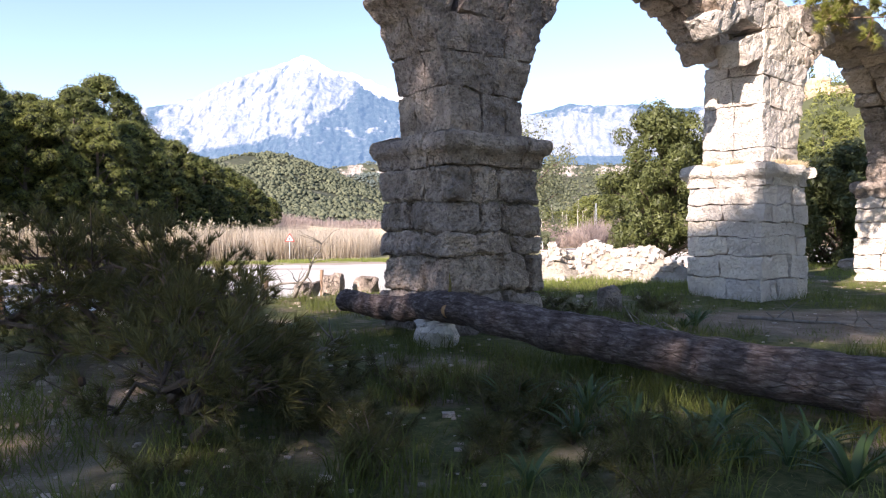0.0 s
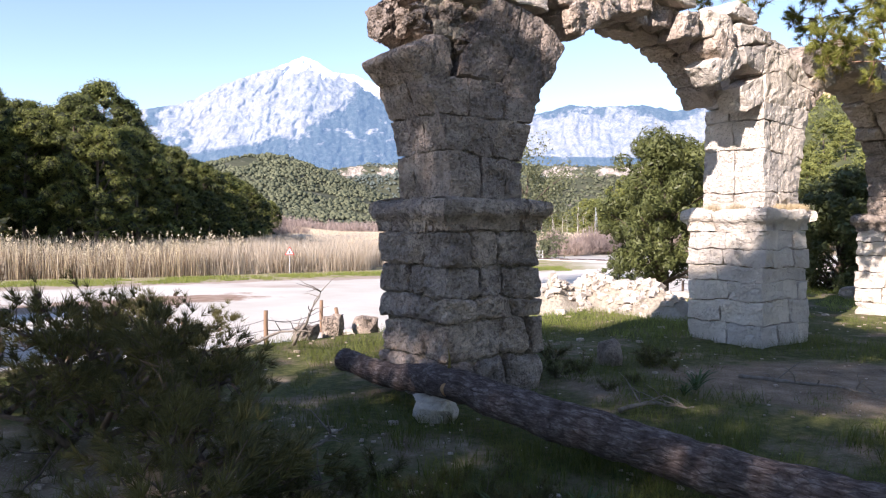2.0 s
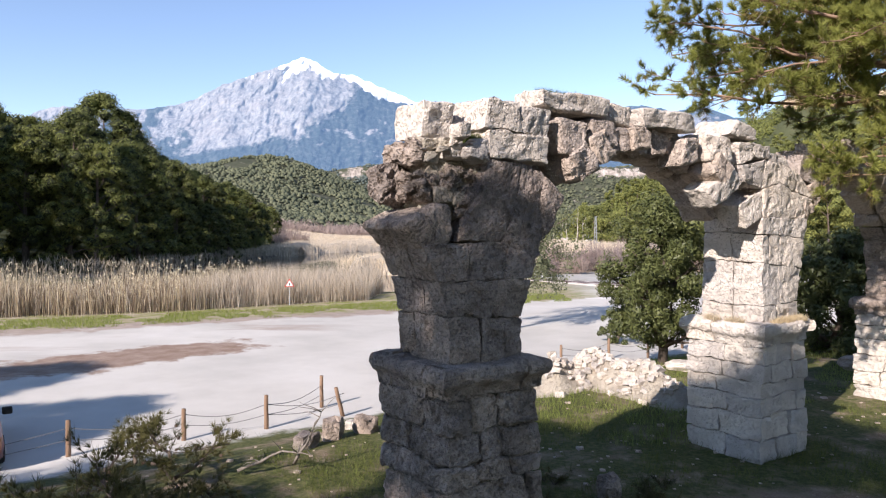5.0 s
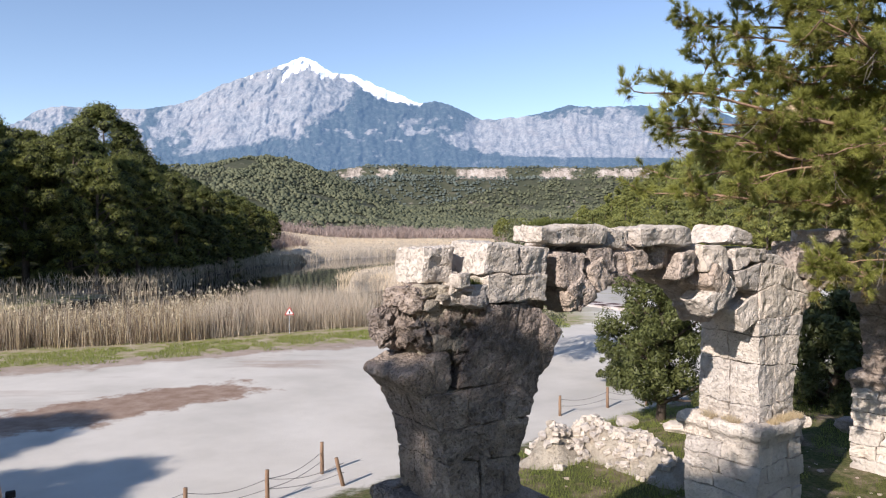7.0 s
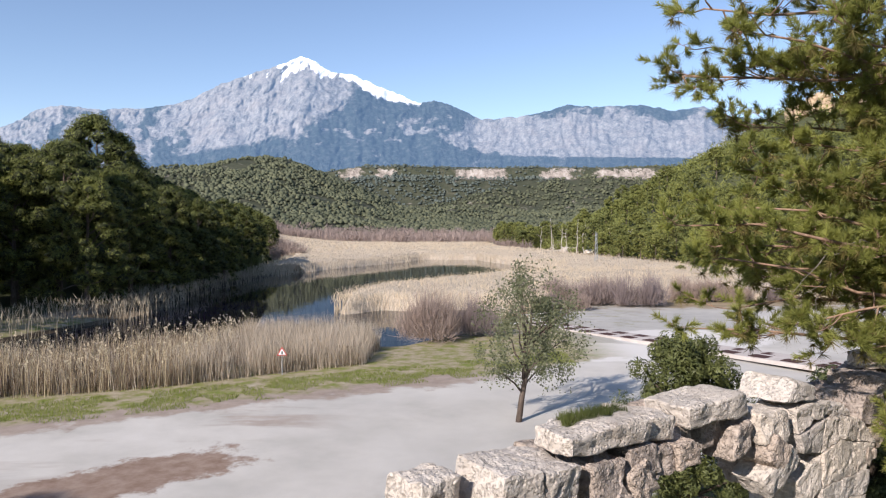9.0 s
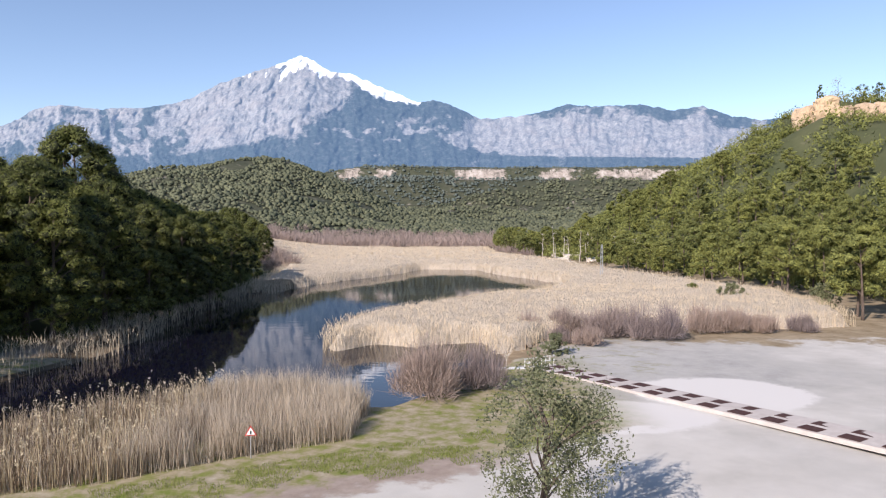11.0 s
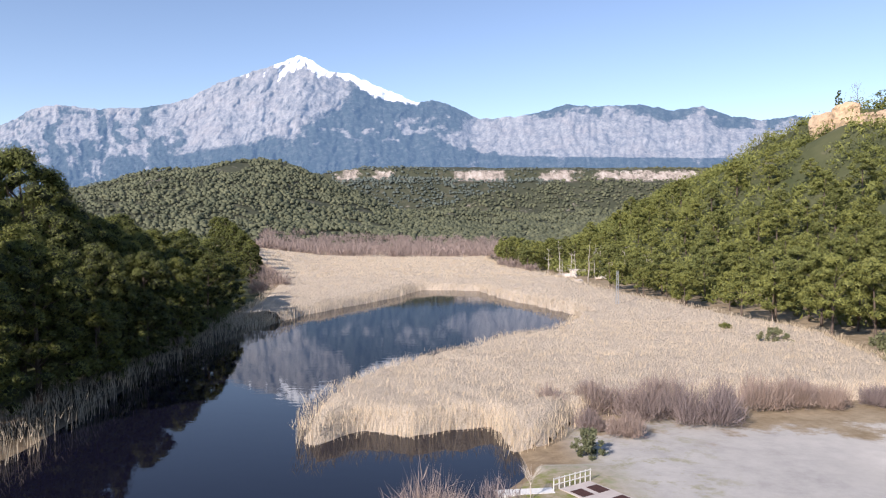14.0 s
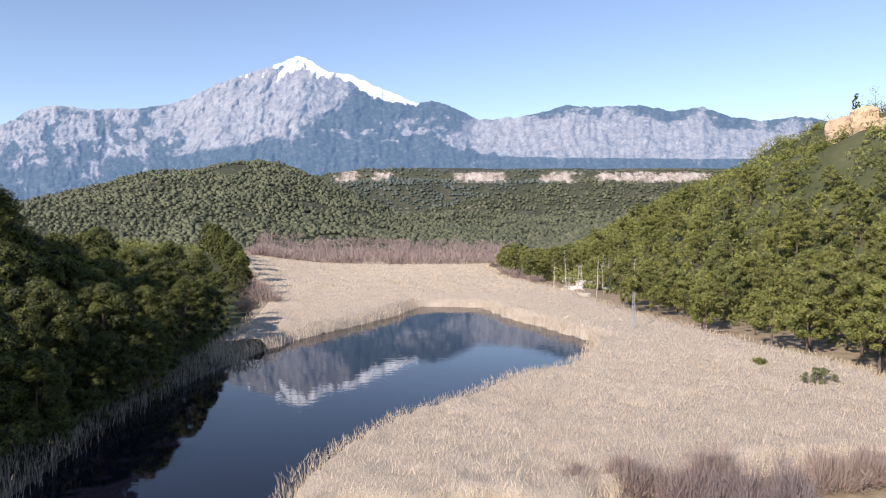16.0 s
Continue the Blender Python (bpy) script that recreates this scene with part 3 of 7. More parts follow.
for a_, b_ in windows:
    cliff_x = g.math("MAXIMUM", cliff_x, g.math("MULTIPLY", g.span(ragged_x, a_ - 6.0, a_ + 6.0), g.span(ragged_x, b_ + 6.0, b_ - 6.0)))
ragged_z = g.math("ADD", gxyz[2], g.math("MULTIPLY", g.math("SUBTRACT", g.noise(0.045, 7, 0.8, gw), 0.5), 95.0))
cliff_band = g.math("MULTIPLY", g.math("MULTIPLY", g.span(ragged_z, 112.0, 122.0), g.span(ragged_z, 149.0, 145.0)), g.span(gxyz[1], 1570.0, 1590.0))
outcrop = g.math("MULTIPLY", cliff_band, cliff_x)
c = g.mix(outcrop, c, g.ramp(g.noise(0.06, 7, 0.8, g.stretch(gw, (1, 1, 0.5))), [(0.38, (0.12, 0.11, 0.095)), (0.5, (0.33, 0.28, 0.245)), (0.62, (0.46, 0.42, 0.38))]))
g.colour(c)
g.bump(g.math("ADD", g.math("MULTIPLY", fine, 0.5), g.noise(11, 6, 0.7, gw)), 0.6, 0.03)
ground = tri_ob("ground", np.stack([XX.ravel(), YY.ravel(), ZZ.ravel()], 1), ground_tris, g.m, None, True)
tagged(ground, "earth, turf and pale gravel running into marsh and wooded hills", "ground", kind="structure")

w = Mat("lake water", 0.02, 0.32)
w.b.inputs["Base Color"].default_value = (0.006, 0.006, 0.013, 1)
w.b.inputs["IOR"].default_value = 1.33
ww = w.world_pos()
w.bump(w.math("ADD", w.noise(0.9, 3, 0.5, w.stretch(ww, (0.5, 1, 1))), w.math("MULTIPLY", w.noise(0.05, 3, 0.5, ww), 2.0)), 0.1, 0.05)
water = poly_ob("water", [(-90, 22, WATER), (45, 22, WATER), (45, 250, WATER), (-90, 250, WATER)], [(0, 1, 2, 3)], w.m)
tagged(water, "still dark blue lake water among reeds", "water", kind="structure")

# ---- mountains, far behind everything ----
EYE_MID = (0.0, 15.0, 14.0)
SKYLINE = [(-300, 250), (0, 226), (30, 214), (60, 196), (85, 189), (110, 187), (180, 195), (215, 192), (240, 193), (300, 186), (340, 175), (380, 153), (420, 138), (470, 124), (505, 112),
           (532, 101), (560, 113), (585, 129), (615, 132), (650, 147), (690, 163), (742, 184), (765, 179), (800, 189), (850, 212), (880, 211), (940, 204),
           (1000, 186), (1050, 191), (1130, 187), (1190, 197), (1240, 190), (1290, 207), (1350, 214), (1400, 206), (1440, 209), (1500, 225), (1900, 260)]


def along(points, x):
    return np.interp(x, [p[0] for p in points], [p[1] for p in points])


def mountains():
    """The range as one relief: gullied rock faces, wooded slopes and a snowfield, each with its own cover value."""
    f = 784 / math.tan(radians(32))
    cols = np.arange(-300, 1900, 2.5)
    rows_ = np.linspace(0, 1, 120)
    sky_y = along(SKYLINE, cols)
    sky_y = sky_y + 1.4 * vnoise(cols / 9, cols * 0 + 3) + 1.0 * vnoise(cols / 4, cols * 0 + 8)
    low_y = 400.0
    C, T = np.meshgrid(cols, rows_)
    top = np.broadcast_to(sky_y, C.shape)
    V = low_y + (top - low_y) * T
    S = (C - 784) / f
    e = (441 - V) / f - 0.0285
    below = V - top
    warp = 14 * fbm(C, V, 60, 3)
    gully = np.abs(fbm(C + warp + 0.35 * V, V * 0.42 + warp, 42, 5, 0.55))
    fine = np.abs(fbm(C + 0.5 * warp - 0.2 * V, V * 0.5 + 300, 13, 4, 0.6))
    face = np.abs(fbm(C + 0.6 * warp, V * 0.3 + 700, 24, 4, 0.55))
    cliff = smooth(835, 880, C)
    crumb = np.abs(fbm(C + 0.3 * warp, V * 0.7 + 900, 6, 3, 0.65))
    relief = (1 - cliff) * (gully * 42 + fine * 26 + crumb * 9) + cliff * (face * 40 + fine * 22 + crumb * 8)
    relief = relief * (0.35 + 0.65 * smooth(0, 12, below))
    depth = 3150 + 1300 * T + relief
    # woods: a wedge between the summit's rock face and the cliffs, an apron along the foot, and the cliff tops
    west_edge = along([(100, 660), (130, 645), (150, 626), (170, 614), (190, 600), (205, 578), (220, 548), (235, 516), (248, 470), (262, 380), (276, 300), (300, 120), (400, -300)], V)
    east_edge = along([(150, 900), (205, 860), (215, 846), (230, 826), (245, 800), (254, 786), (262, 826), (270, 862), (277, 905), (281, 1400), (300, 2600)], V)
    wedge = np.minimum((C - west_edge) * 0.5, (east_edge - C) * 0.5)
    tops = along([(860, 180), (940, 210), (1000, 199), (1060, 199), (1130, 206), (1180, 222), (1210, 214), (1240, 192), (1270, 222), (1310, 230), (1400, 216), (1500, 240)], C) - V
    tops = np.where(C > 860, tops * 1.2, -60)
    west = np.where(C < 380, -3 + (V - 215) * 0.22 - 40 * smooth(300, 380, C), -60)
    wood = np.maximum(np.maximum(wedge, tops), west)
    wood = np.clip(wood, -22, 22) + 22 * fbm(C + warp, V * 0.6, 20, 4, 0.65) * smooth(360, 200, C) + 15 * fbm(C, V * 1.3, 22, 4, 0.65)
    wood = wood - 30 * smooth(0.35, 0.75, fbm(C + 90, V * 2.2, 30, 3)) * smooth(200, 215, V) * smooth(262, 250, V)
    snow_w = along([(400, -40), (445, -12), (470, 1), (500, 12), (530, 27), (556, 24), (580, 9), (600, 8), (625, 15), (655, 22), (690, 20), (715, 13), (742, 4), (755, -30)], C)
    snow = snow_w * 0.85 - below + 15 * fbm(C + 0.4 * V, V * 0.7, 12, 4, 0.65) * smooth(640, 560, C) + 3 * fbm(C, V, 8, 3)
    X, Y, Z = EYE_MID[0] + S * depth, EYE_MID[1] + depth, EYE_MID[2] + e * depth
    n_, m_ = len(cols), len(rows_)
    ids = np.arange(n_ * m_).reshape(m_, n_)
    a, b, c_, d_ = ids[:-1, :-1].ravel(), ids[:-1, 1:].ravel(), ids[1:, :-1].ravel(), ids[1:, 1:].ravel()
    return np.stack([X.ravel(), Y.ravel(), Z.ravel()], 1), np.concatenate([np.stack([a, b, d_], 1), np.stack([a, d_, c_], 1)]), wood.ravel(), snow.ravel()


mm = Mat("far mountains", 1.0, 0.0)
mw = mm.world_pos()


def cover(name):
    n = mm.t.nodes.new("ShaderNodeAttribute")
    n.attribute_name = name
    return n.outputs["Fac"]


crag = mm.math("ADD", mm.math("MULTIPLY", mm.noise(0.05, 8, 0.75, mm.stretch(mw, (1, 1, 0.3)), 0.5), 0.6), mm.math("MULTIPLY", mm.noise(0.011, 6, 0.7, mw, 0.6), 0.4))
rockc = mm.ramp(crag, [(0.4, (0.1, 0.106, 0.112)), (0.48, (0.195, 0.19, 0.185)), (0.57, (0.3, 0.286, 0.272))])
rockc = mm.mix(mm.math("MULTIPLY", mm.bw(mm.noise(0.006, 4, 0.6, mw), 0.5, 0.68), 0.35), rockc, (0.32, 0.275, 0.24))
fo = mm.math("ADD", cover("wooded"), mm.math("MULTIPLY", mm.math("SUBTRACT", mm.noise(0.035, 8, 0.8, mw), 0.5), 60.0))
fo = mm.span(fo, -9.0, 9.0)
forest = mm.ramp(mm.noise(0.03, 7, 0.75, mw), [(0.3, (0.02, 0.03, 0.03)), (0.5, (0.04, 0.052, 0.05)), (0.72, (0.11, 0.118, 0.11))])
mc = mm.mix(fo, rockc, forest)
mc = mm.mix(mm.span(mm.math("ADD", cover("snowy"), mm.math("MULTIPLY", mm.math("SUBTRACT", mm.noise(0.03, 6, 0.7, mw), 0.5), 10.0)), -1.5, 2.0), mc, (0.87, 0.88, 0.9))
mm.colour(mc)
mm.bump(mm.noise(0.05, 8, 0.75, mm.stretch(mw, (1, 1, 0.45))), 0.9, 14.0)
# distance haze: an even blue glow added over the range's own colour
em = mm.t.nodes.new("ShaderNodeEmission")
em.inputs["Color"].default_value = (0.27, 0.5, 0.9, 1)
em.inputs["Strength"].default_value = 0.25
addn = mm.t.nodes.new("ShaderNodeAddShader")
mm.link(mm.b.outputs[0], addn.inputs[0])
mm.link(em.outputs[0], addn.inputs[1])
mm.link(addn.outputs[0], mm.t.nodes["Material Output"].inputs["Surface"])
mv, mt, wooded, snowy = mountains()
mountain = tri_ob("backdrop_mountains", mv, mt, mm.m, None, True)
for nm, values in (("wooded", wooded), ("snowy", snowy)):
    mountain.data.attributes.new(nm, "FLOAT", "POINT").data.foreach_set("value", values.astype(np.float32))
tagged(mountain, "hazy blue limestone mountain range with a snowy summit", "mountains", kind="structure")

# ---- aqueduct ----
AXIS = 36.0
SPAN, ARCH_Z, ARCH_R = 7.09, 2.6, 2.945
PIER_AT = (0.19, 9.87)
ux, uy = math.cos(radians(AXIS)), math.sin(radians(AXIS))


def pier_pose(k):
    x, y = PIER_AT[0] + ux * SPAN * k, PIER_AT[1] + uy * SPAN * k
    return pose(x, y, 0, 0, 0, AXIS)


def flare(z):
    """How far the arch's soffit stands out from the shaft at height z."""
    d = min(max(z - ARCH_Z, 0), ARCH_R * 0.95)
    return ARCH_R - math.sqrt(ARCH_R ** 2 - d * d)


MORTAR = limestone("old lime mortar", (0.3, 0.26, 0.21), (0.2, 0.17, 0.14), (0.08, 0.07, 0.06), 0.4)


def lower_pier(root, mat, seed, splits, own=0.6, soft=0.05, pit=0.12):
    """Courses of large blocks round a solid core; neighbouring blocks share their sloping joints."""
    rng = random.Random(seed)
    z, tilt = -0.25, 0.0
    stone("core", box_quad(-0.7, 0.7, -0.25, 2.2), -0.7, 0.7, MORTAR, root, 3.0, 0.02, 0.03, 5)
    for k, (top, cuts) in enumerate(splits):
        hw = 0.79 + rng.uniform(-0.015, 0.02) + (0.03 if k == 0 else 0)
        lift = rng.uniform(-0.04, 0.04) * own / 0.6 if k < len(splits) - 1 else 0.0
        mid = rng.uniform(-0.3, 0.25)
        for row, (v0, v1) in enumerate(((-hw, mid), (mid, hw))):
            edges = [-hw] + [c * hw + (rng.uniform(-0.2, 0.2) if row else 0) for c in cuts] + [hw]
            for a, b in zip(edges, edges[1:]):
                out = rng.uniform(-0.03, 0.03) * own / 0.6
                step = rng.uniform(-0.035, 0.035) * own / 0.6
                a_, b_ = a - (out if a == -hw else -0.005), b + (out if b == hw else -0.005)
                q = [(a_, z + tilt * a), (b_, z + tilt * b), (b_ + rng.uniform(-0.02, 0.02), top + lift * b - 0.007), (a_ + rng.uniform(-0.02, 0.02), top + lift * a - 0.007)]
                stone("ashlar_block", q, v0 - (out + step if row == 0 else -0.004), v1 + (out if row else -0.004), mat, root, rng.random() * 50, 0.07, soft if k else soft * 2, 12, freq=3.2, own=own * 0.8, pit=pit)
        z, tilt = top, lift
    return z


PROFILE = [(0.5, 0.0), (0.79, 0.0), (0.795, 0.05), (0.81, 0.11), (0.845, 0.155), (0.885, 0.18), (0.912, 0.22), (0.92, 0.28), (0.91, 0.34), (0.885, 0.385), (0.84, 0.405), (0.7, 0.41), (0.5, 0.41)]


def cornice(root, mat, z, seed, broken=False):
    """The moulded impost: a hollow under a heavy round lip, running round the pier in mitred blocks."""
    rng = random.Random(seed)
    stone("core", box_quad(-0.6, 0.6, z - 0.05, z + 0.39), -0.6, 0.6, MORTAR, root, 3.0, 0.02, 0.03, 4)
    for side in range(4):
        ca, sa = [(1, 0), (0, 1), (-1, 0), (0, -1)][side]
        cuts = [-1.0, rng.uniform(-0.35, -0.05), rng.uniform(0.3, 0.6), 1.0]
        for a, b in zip(cuts, cuts[1:]):
            lost = broken and side == 0 and a > 0
            drop, push = rng.uniform(-0.015, 0.015), rng.uniform(-0.02, 0.02)
            pts, n = [], 9
            for i in range(n):
                s = a + (b - a) * i / (n - 1)
                for o, h in PROFILE:
                    o = o + push if o > 0.6 else o
                    if lost and o > 0.8:
                        o = 0.79 + (o - 0.8) * 0.3
                    along = s * (o if abs(s) > 0.99 else 0.9)
                    along += 0.006 if i == 0 else (-0.006 if i == n - 1 else 0)
                    pts.append((along * ca + o * sa, along * sa - o * ca, z + h + drop * (h > 0.02)))
            m_ = len(PROFILE)
            faces = [(i * m_ + j, i * m_ + (j + 1) % m_, (i + 1) * m_ + (j + 1) % m_, (i + 1) * m_ + j) for i in range(n - 1) for j in range(m_)]
            faces = [f[::-1] for f in faces] + [tuple(range(m_))[::-1], tuple(range((n - 1) * m_, n * m_))]
            p = np.array(pts, dtype=float)
            p += wobble(p, 1.5, 0.05, 5.0) + wobble(p, 5.0, 0.022, rng.random() * 40)
            poly_ob("cornice_block", p, faces, mat, root)
    return z + 0.4


def shaft(root, mat, z0, levels, seed, left=1.0, right=1.0, hw=0.6, shift=0.0, pit=0.1):
    """Closely jointed courses that spread out into the springing of the arches."""
    rng = random.Random(seed)
    z, tilt = z0, 0.0
    for k, (top, cuts) in enumerate(levels):
        la, lb = flare(z) * left - shift, flare(top) * left - shift
        ra, rb = flare(z) * right + shift, flare(top) * right + shift
        lift = rng.uniform(-0.09, 0.09) if k < len(levels) - 1 else 0.0
        mid = rng.uniform(-0.2, 0.2)
        stone("core", [(-hw - la + 0.1, z - 0.1), (hw + ra - 0.1, z - 0.1), (hw + rb - 0.1, top), (-hw - lb + 0.1, top)], -hw + 0.08, hw - 0.08, MORTAR, root, 3.0, 0.02, 0.03, 4)
        for row, (v0, v1) in enumerate(((-hw, mid), (mid, hw))):
            cut = [-1] + [c + (0.25 if row else 0) for c in cuts] + [1]
            for a, b in zip(cut, cut[1:]):
                at = lambda c, l, r: c * (hw + (l if c < 0 else r) * abs(c))
                out = rng.uniform(-0.01, 0.01)
                skew = rng.uniform(-0.06, 0.06)
                sa, sb = (0 if a == -1 else skew), (0 if b == 1 else skew)
                q = [(at(a, la, ra), z + tilt * a), (at(b, la, ra), z + tilt * b), (at(b, lb, rb) + sb, top + lift * b), (at(a, lb, rb) + sa, top + lift * a)]
                g_ = 0.003
                q = [(q[0][0] + g_, q[0][1] + g_), (q[1][0] - g_, q[1][1] + g_), (q[2][0] - g_, q[2][1] - g_), (q[3][0] + g_, q[3][1] - g_)]
                stone("shaft_block", q, v0 - (out if row == 0 else -0.003), v1 + (out if row else -0.003), mat, root, rng.random() * 50, 0.065, 0.014, 13, freq=3.4, own=0.22, pit=pit)
        z, tilt = top, lift
    return z


def ring(root, mat, a0, a1, count, seed, skip=(), back=(), thick=0.42, name="voussoir"):
    """Wedge stones of the arch; angles in degrees from the far pier's side, round the arch's centre."""
    rng = random.Random(seed)
    for row, (v0, v1) in enumerate(((-0.62, 0.0), (0.02, 0.62))):
        for k in range(count):
            if (row, k) in skip:
                continue
            t0, t1 = (a0 + (a1 - a0) * (k + e) / count for e in (0.03, 0.97))
            r0, r1 = ARCH_R + rng.uniform(-0.07, 0.06), ARCH_R + thick + rng.uniform(-0.06, 0.12)
            t0, t1 = t0 + rng.uniform(-0.8, 0.8), t1 + rng.uniform(-0.8, 0.8)
            at = lambda r, t: (SPAN / 2 + r * math.cos(radians(t)), ARCH_Z + r * math.sin(radians(t)))
            stone(name, [at(r0, t1), at(r0, t0), at(r1, t0), at(r1, t1)], v0 + rng.uniform(-0.06, 0.05) + (0.34 if (row, k) in back else 0), v1 + rng.uniform(-0.03, 0.03), mat, root, rng.random() * 50, 0.07, 0.04, 9, own=0.4, pit=0.1)


def leaning(root, mat, quad, v0, v1, seed, name="ashlar_block", round_=0.06):
    """A block out of true, by its four front corners (u, z)."""
    return stone(name, quad, v0, v1, mat, root, seed, 0.06, round_, 13, own=0.4, pit=0.07)


def blocks(root, mat, rows_, name="ashlar_block", rough=0.055, round_=0.03):
    for k, (u0, u1, z0, z1, v0, v1) in enumerate(rows_):
        stone(name, box_quad(u0, u1, z0, z1, 0.03), v0, v1, mat, root, 7.7 * k + u0, rough, round_, 13, own=0.4, pit=0.06)


# first pier: stone darkened for lichen and tree shade, its left arch fallen
pier_a = thing("aqueduct_pier", pier_pose(0), "dark weathered, shade-toned limestone aqueduct pier with moulded impost and broken top", "pier", "aqueduct piers")
random.seed(11)
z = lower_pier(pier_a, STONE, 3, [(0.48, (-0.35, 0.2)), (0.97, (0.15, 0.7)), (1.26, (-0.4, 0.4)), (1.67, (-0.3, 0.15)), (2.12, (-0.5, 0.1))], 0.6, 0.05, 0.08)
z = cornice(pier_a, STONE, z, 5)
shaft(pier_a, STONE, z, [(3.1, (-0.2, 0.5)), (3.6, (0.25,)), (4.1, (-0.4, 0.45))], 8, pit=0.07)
blocks(pier_a, STONE, [
    (-0.1, 0.6, 4.1, 5.15, 0.02, 0.58), (0.6, 1.3, 4.15, 5.1, 0.02, 0.6),
    (-0.1, 0.5, 5.1, 5.2, 0.02, 0.5)])
blocks(pier_a, STONE_PALE, [(-0.76, -0.24, 5.5, 5.96, -0.16, 0.45), (0.0, 1.12, 5.17, 5.56, -0.63, 0.25), (0.0, 0.58, 5.57, 6.0, -0.62, 0.25), (0.6, 1.13, 5.56, 5.96, -0.61, 0.3)])
leaning(pier_a, STONE, [(-0.4, 4.12), (0.3, 4.08), (0.62, 5.16), (0.0, 5.16)], -0.6, 0.0, 61, "springer", 0.03)
leaning(pier_a, STONE, [(0.3, 4.08), (0.98, 4.02), (1.06, 5.05), (0.62, 5.16)], -0.59, 0.0, 62, "springer", 0.03)
leaning(pier_a, STONE, [(0.96, 4.04), (1.3, 4.42), (1.44, 4.72), (1.0, 5.06)], -0.64, 0.0, 73, "springer", 0.07)
leaning(pier_a, STONE, [(-0.95, 3.98), (-0.42, 4.1), (-0.5, 4.66), (-1.34, 4.36)], -0.56, 0.6, 71, "springer", 0.1)
# eaten-away core stones in the broken side
for k, (u0, u1, z0, z1, v0) in enumerate([(-1.16, -0.7, 4.58, 5.12, 0.05), (-1.02, -0.3, 5.06, 5.38, -0.3), (-0.98, -0.6, 4.62, 5.04, -0.42), (-0.62, -0.22, 4.78, 5.12, -0.46), (-0.4, 0.02, 4.4, 4.82, -0.5), (-0.72, -0.38, 4.42, 4.76, -0.36), (-0.24, 0.06, 4.86, 5.14, -0.52)]):
    stone("core_stone", box_quad(u0, u1, z0, z1, 0.05), v0, 0.2 if k > 1 else 0.56, STONE, pier_a, 130 + k * 3.1, 0.12, 0.12, 12, freq=3.0, pit=0.4)
rr = random.Random(4)
for k in range(60):
    u0, v0, z0 = rr.uniform(-0.85, 0.0), rr.uniform(-0.42, 0.35), rr.uniform(4.4, 5.3)
    s = rr.uniform(0.1, 0.24)
    stone("rubble_stone", box_quad(u0, u0 + s * 1.4, z0, z0 + s, 0.03), v0 - s / 2, v0 + s, RUBBLE, pier_a, k * 1.3, 0.05, 0.06, 3, freq=4.0)
for k in range(26):
    u0, v0, z0 = rr.uniform(-0.55, 0.05), rr.uniform(-0.6, 0.3), rr.uniform(5.08, 5.42)
    s = rr.uniform(0.1, 0.22)
    stone("rubble_stone", box_quad(u0, u0 + s * 1.3, z0, z0 + s, 0.03), v0 - s / 2, v0 + s, STONE_PALE, pier_a, 90 + k * 1.3, 0.05, 0.06, 3, freq=4.0)
stone("rubble_core", box_quad(-0.75, 0.0, 4.3, 5.25, 0.05), -0.34, 0.45, RUBBLE, pier_a, 3.3, 0.09, 0.12, 7, freq=3.0)

# first arch, with its front haunch stone lost
arch_a = thing("aqueduct_arch", pier_pose(0), "broken round limestone arch topped by heavy loose slabs", "arch", "aqueduct arches")
random.seed(12)
ring(arch_a, STONE_MID, 143, 38, 13, 21, skip={(0, 0), (0, 1), (1, 0), (0, 11), (0, 12)}, back={(0, 6), (0, 7), (0, 8), (0, 9)})
blocks(arch_a, STONE_MID, [(2.08, 2.6, 5.55, 5.9, -0.58, 0.55), (1.2, 2.0, 5.32, 5.88, 0.05, 0.6), (4.1, 5.3, 5.45, 5.85, 0.0, 0.58)])
blocks(arch_a, STONE_PALE, [(1.04, 2.4, 5.97, 6.25, -0.57, 0.08), (1.75, 2.42, 5.93, 6.12, 0.1, 0.55), (2.5, 3.0, 5.88, 6.2, -0.5, 0.4), (3.32, 4.72, 5.9, 6.24, -0.5, 0.28)], "slab", 0.045, 0.05)
leaning(arch_a, STONE_MID, [(1.4, 5.36), (1.8, 5.3), (1.96, 5.84), (1.3, 5.9)], -0.6, 0.0, 84, "voussoir", 0.04)
leaning(arch_a, STONE_MID, [(1.58, 4.94), (1.78, 4.94), (1.9, 5.26), (1.46, 5.32)], -0.6, -0.1, 85, "voussoir", 0.05)
leaning(arch_a, STONE_MID, [(2.2, 5.4), (2.5, 5.5), (2.62, 5.84), (2.22, 5.84)], -0.56, -0.05, 86, "voussoir", 0.04)
leaning(arch_a, STONE_PALE, [(5.08, 4.64), (5.86, 5.06), (5.58, 5.38), (4.8, 4.96)], -0.66, -0.12, 81, "voussoir", 0.04)
leaning(arch_a, STONE_MID, [(4.22, 5.32), (4.72, 5.4), (4.78, 5.84), (4.3, 5.78)], -0.56, -0.05, 82, "voussoir", 0.06)
leaning(arch_a, STONE_PALE, [(4.9, 5.42), (5.6, 5.34), (5.58, 5.86), (4.86, 5.92)], -0.6, 0.1, 83, "ashlar_block", 0.05)

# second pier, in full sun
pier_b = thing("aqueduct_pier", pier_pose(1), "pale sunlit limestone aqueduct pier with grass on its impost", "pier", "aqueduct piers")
random.seed(13)
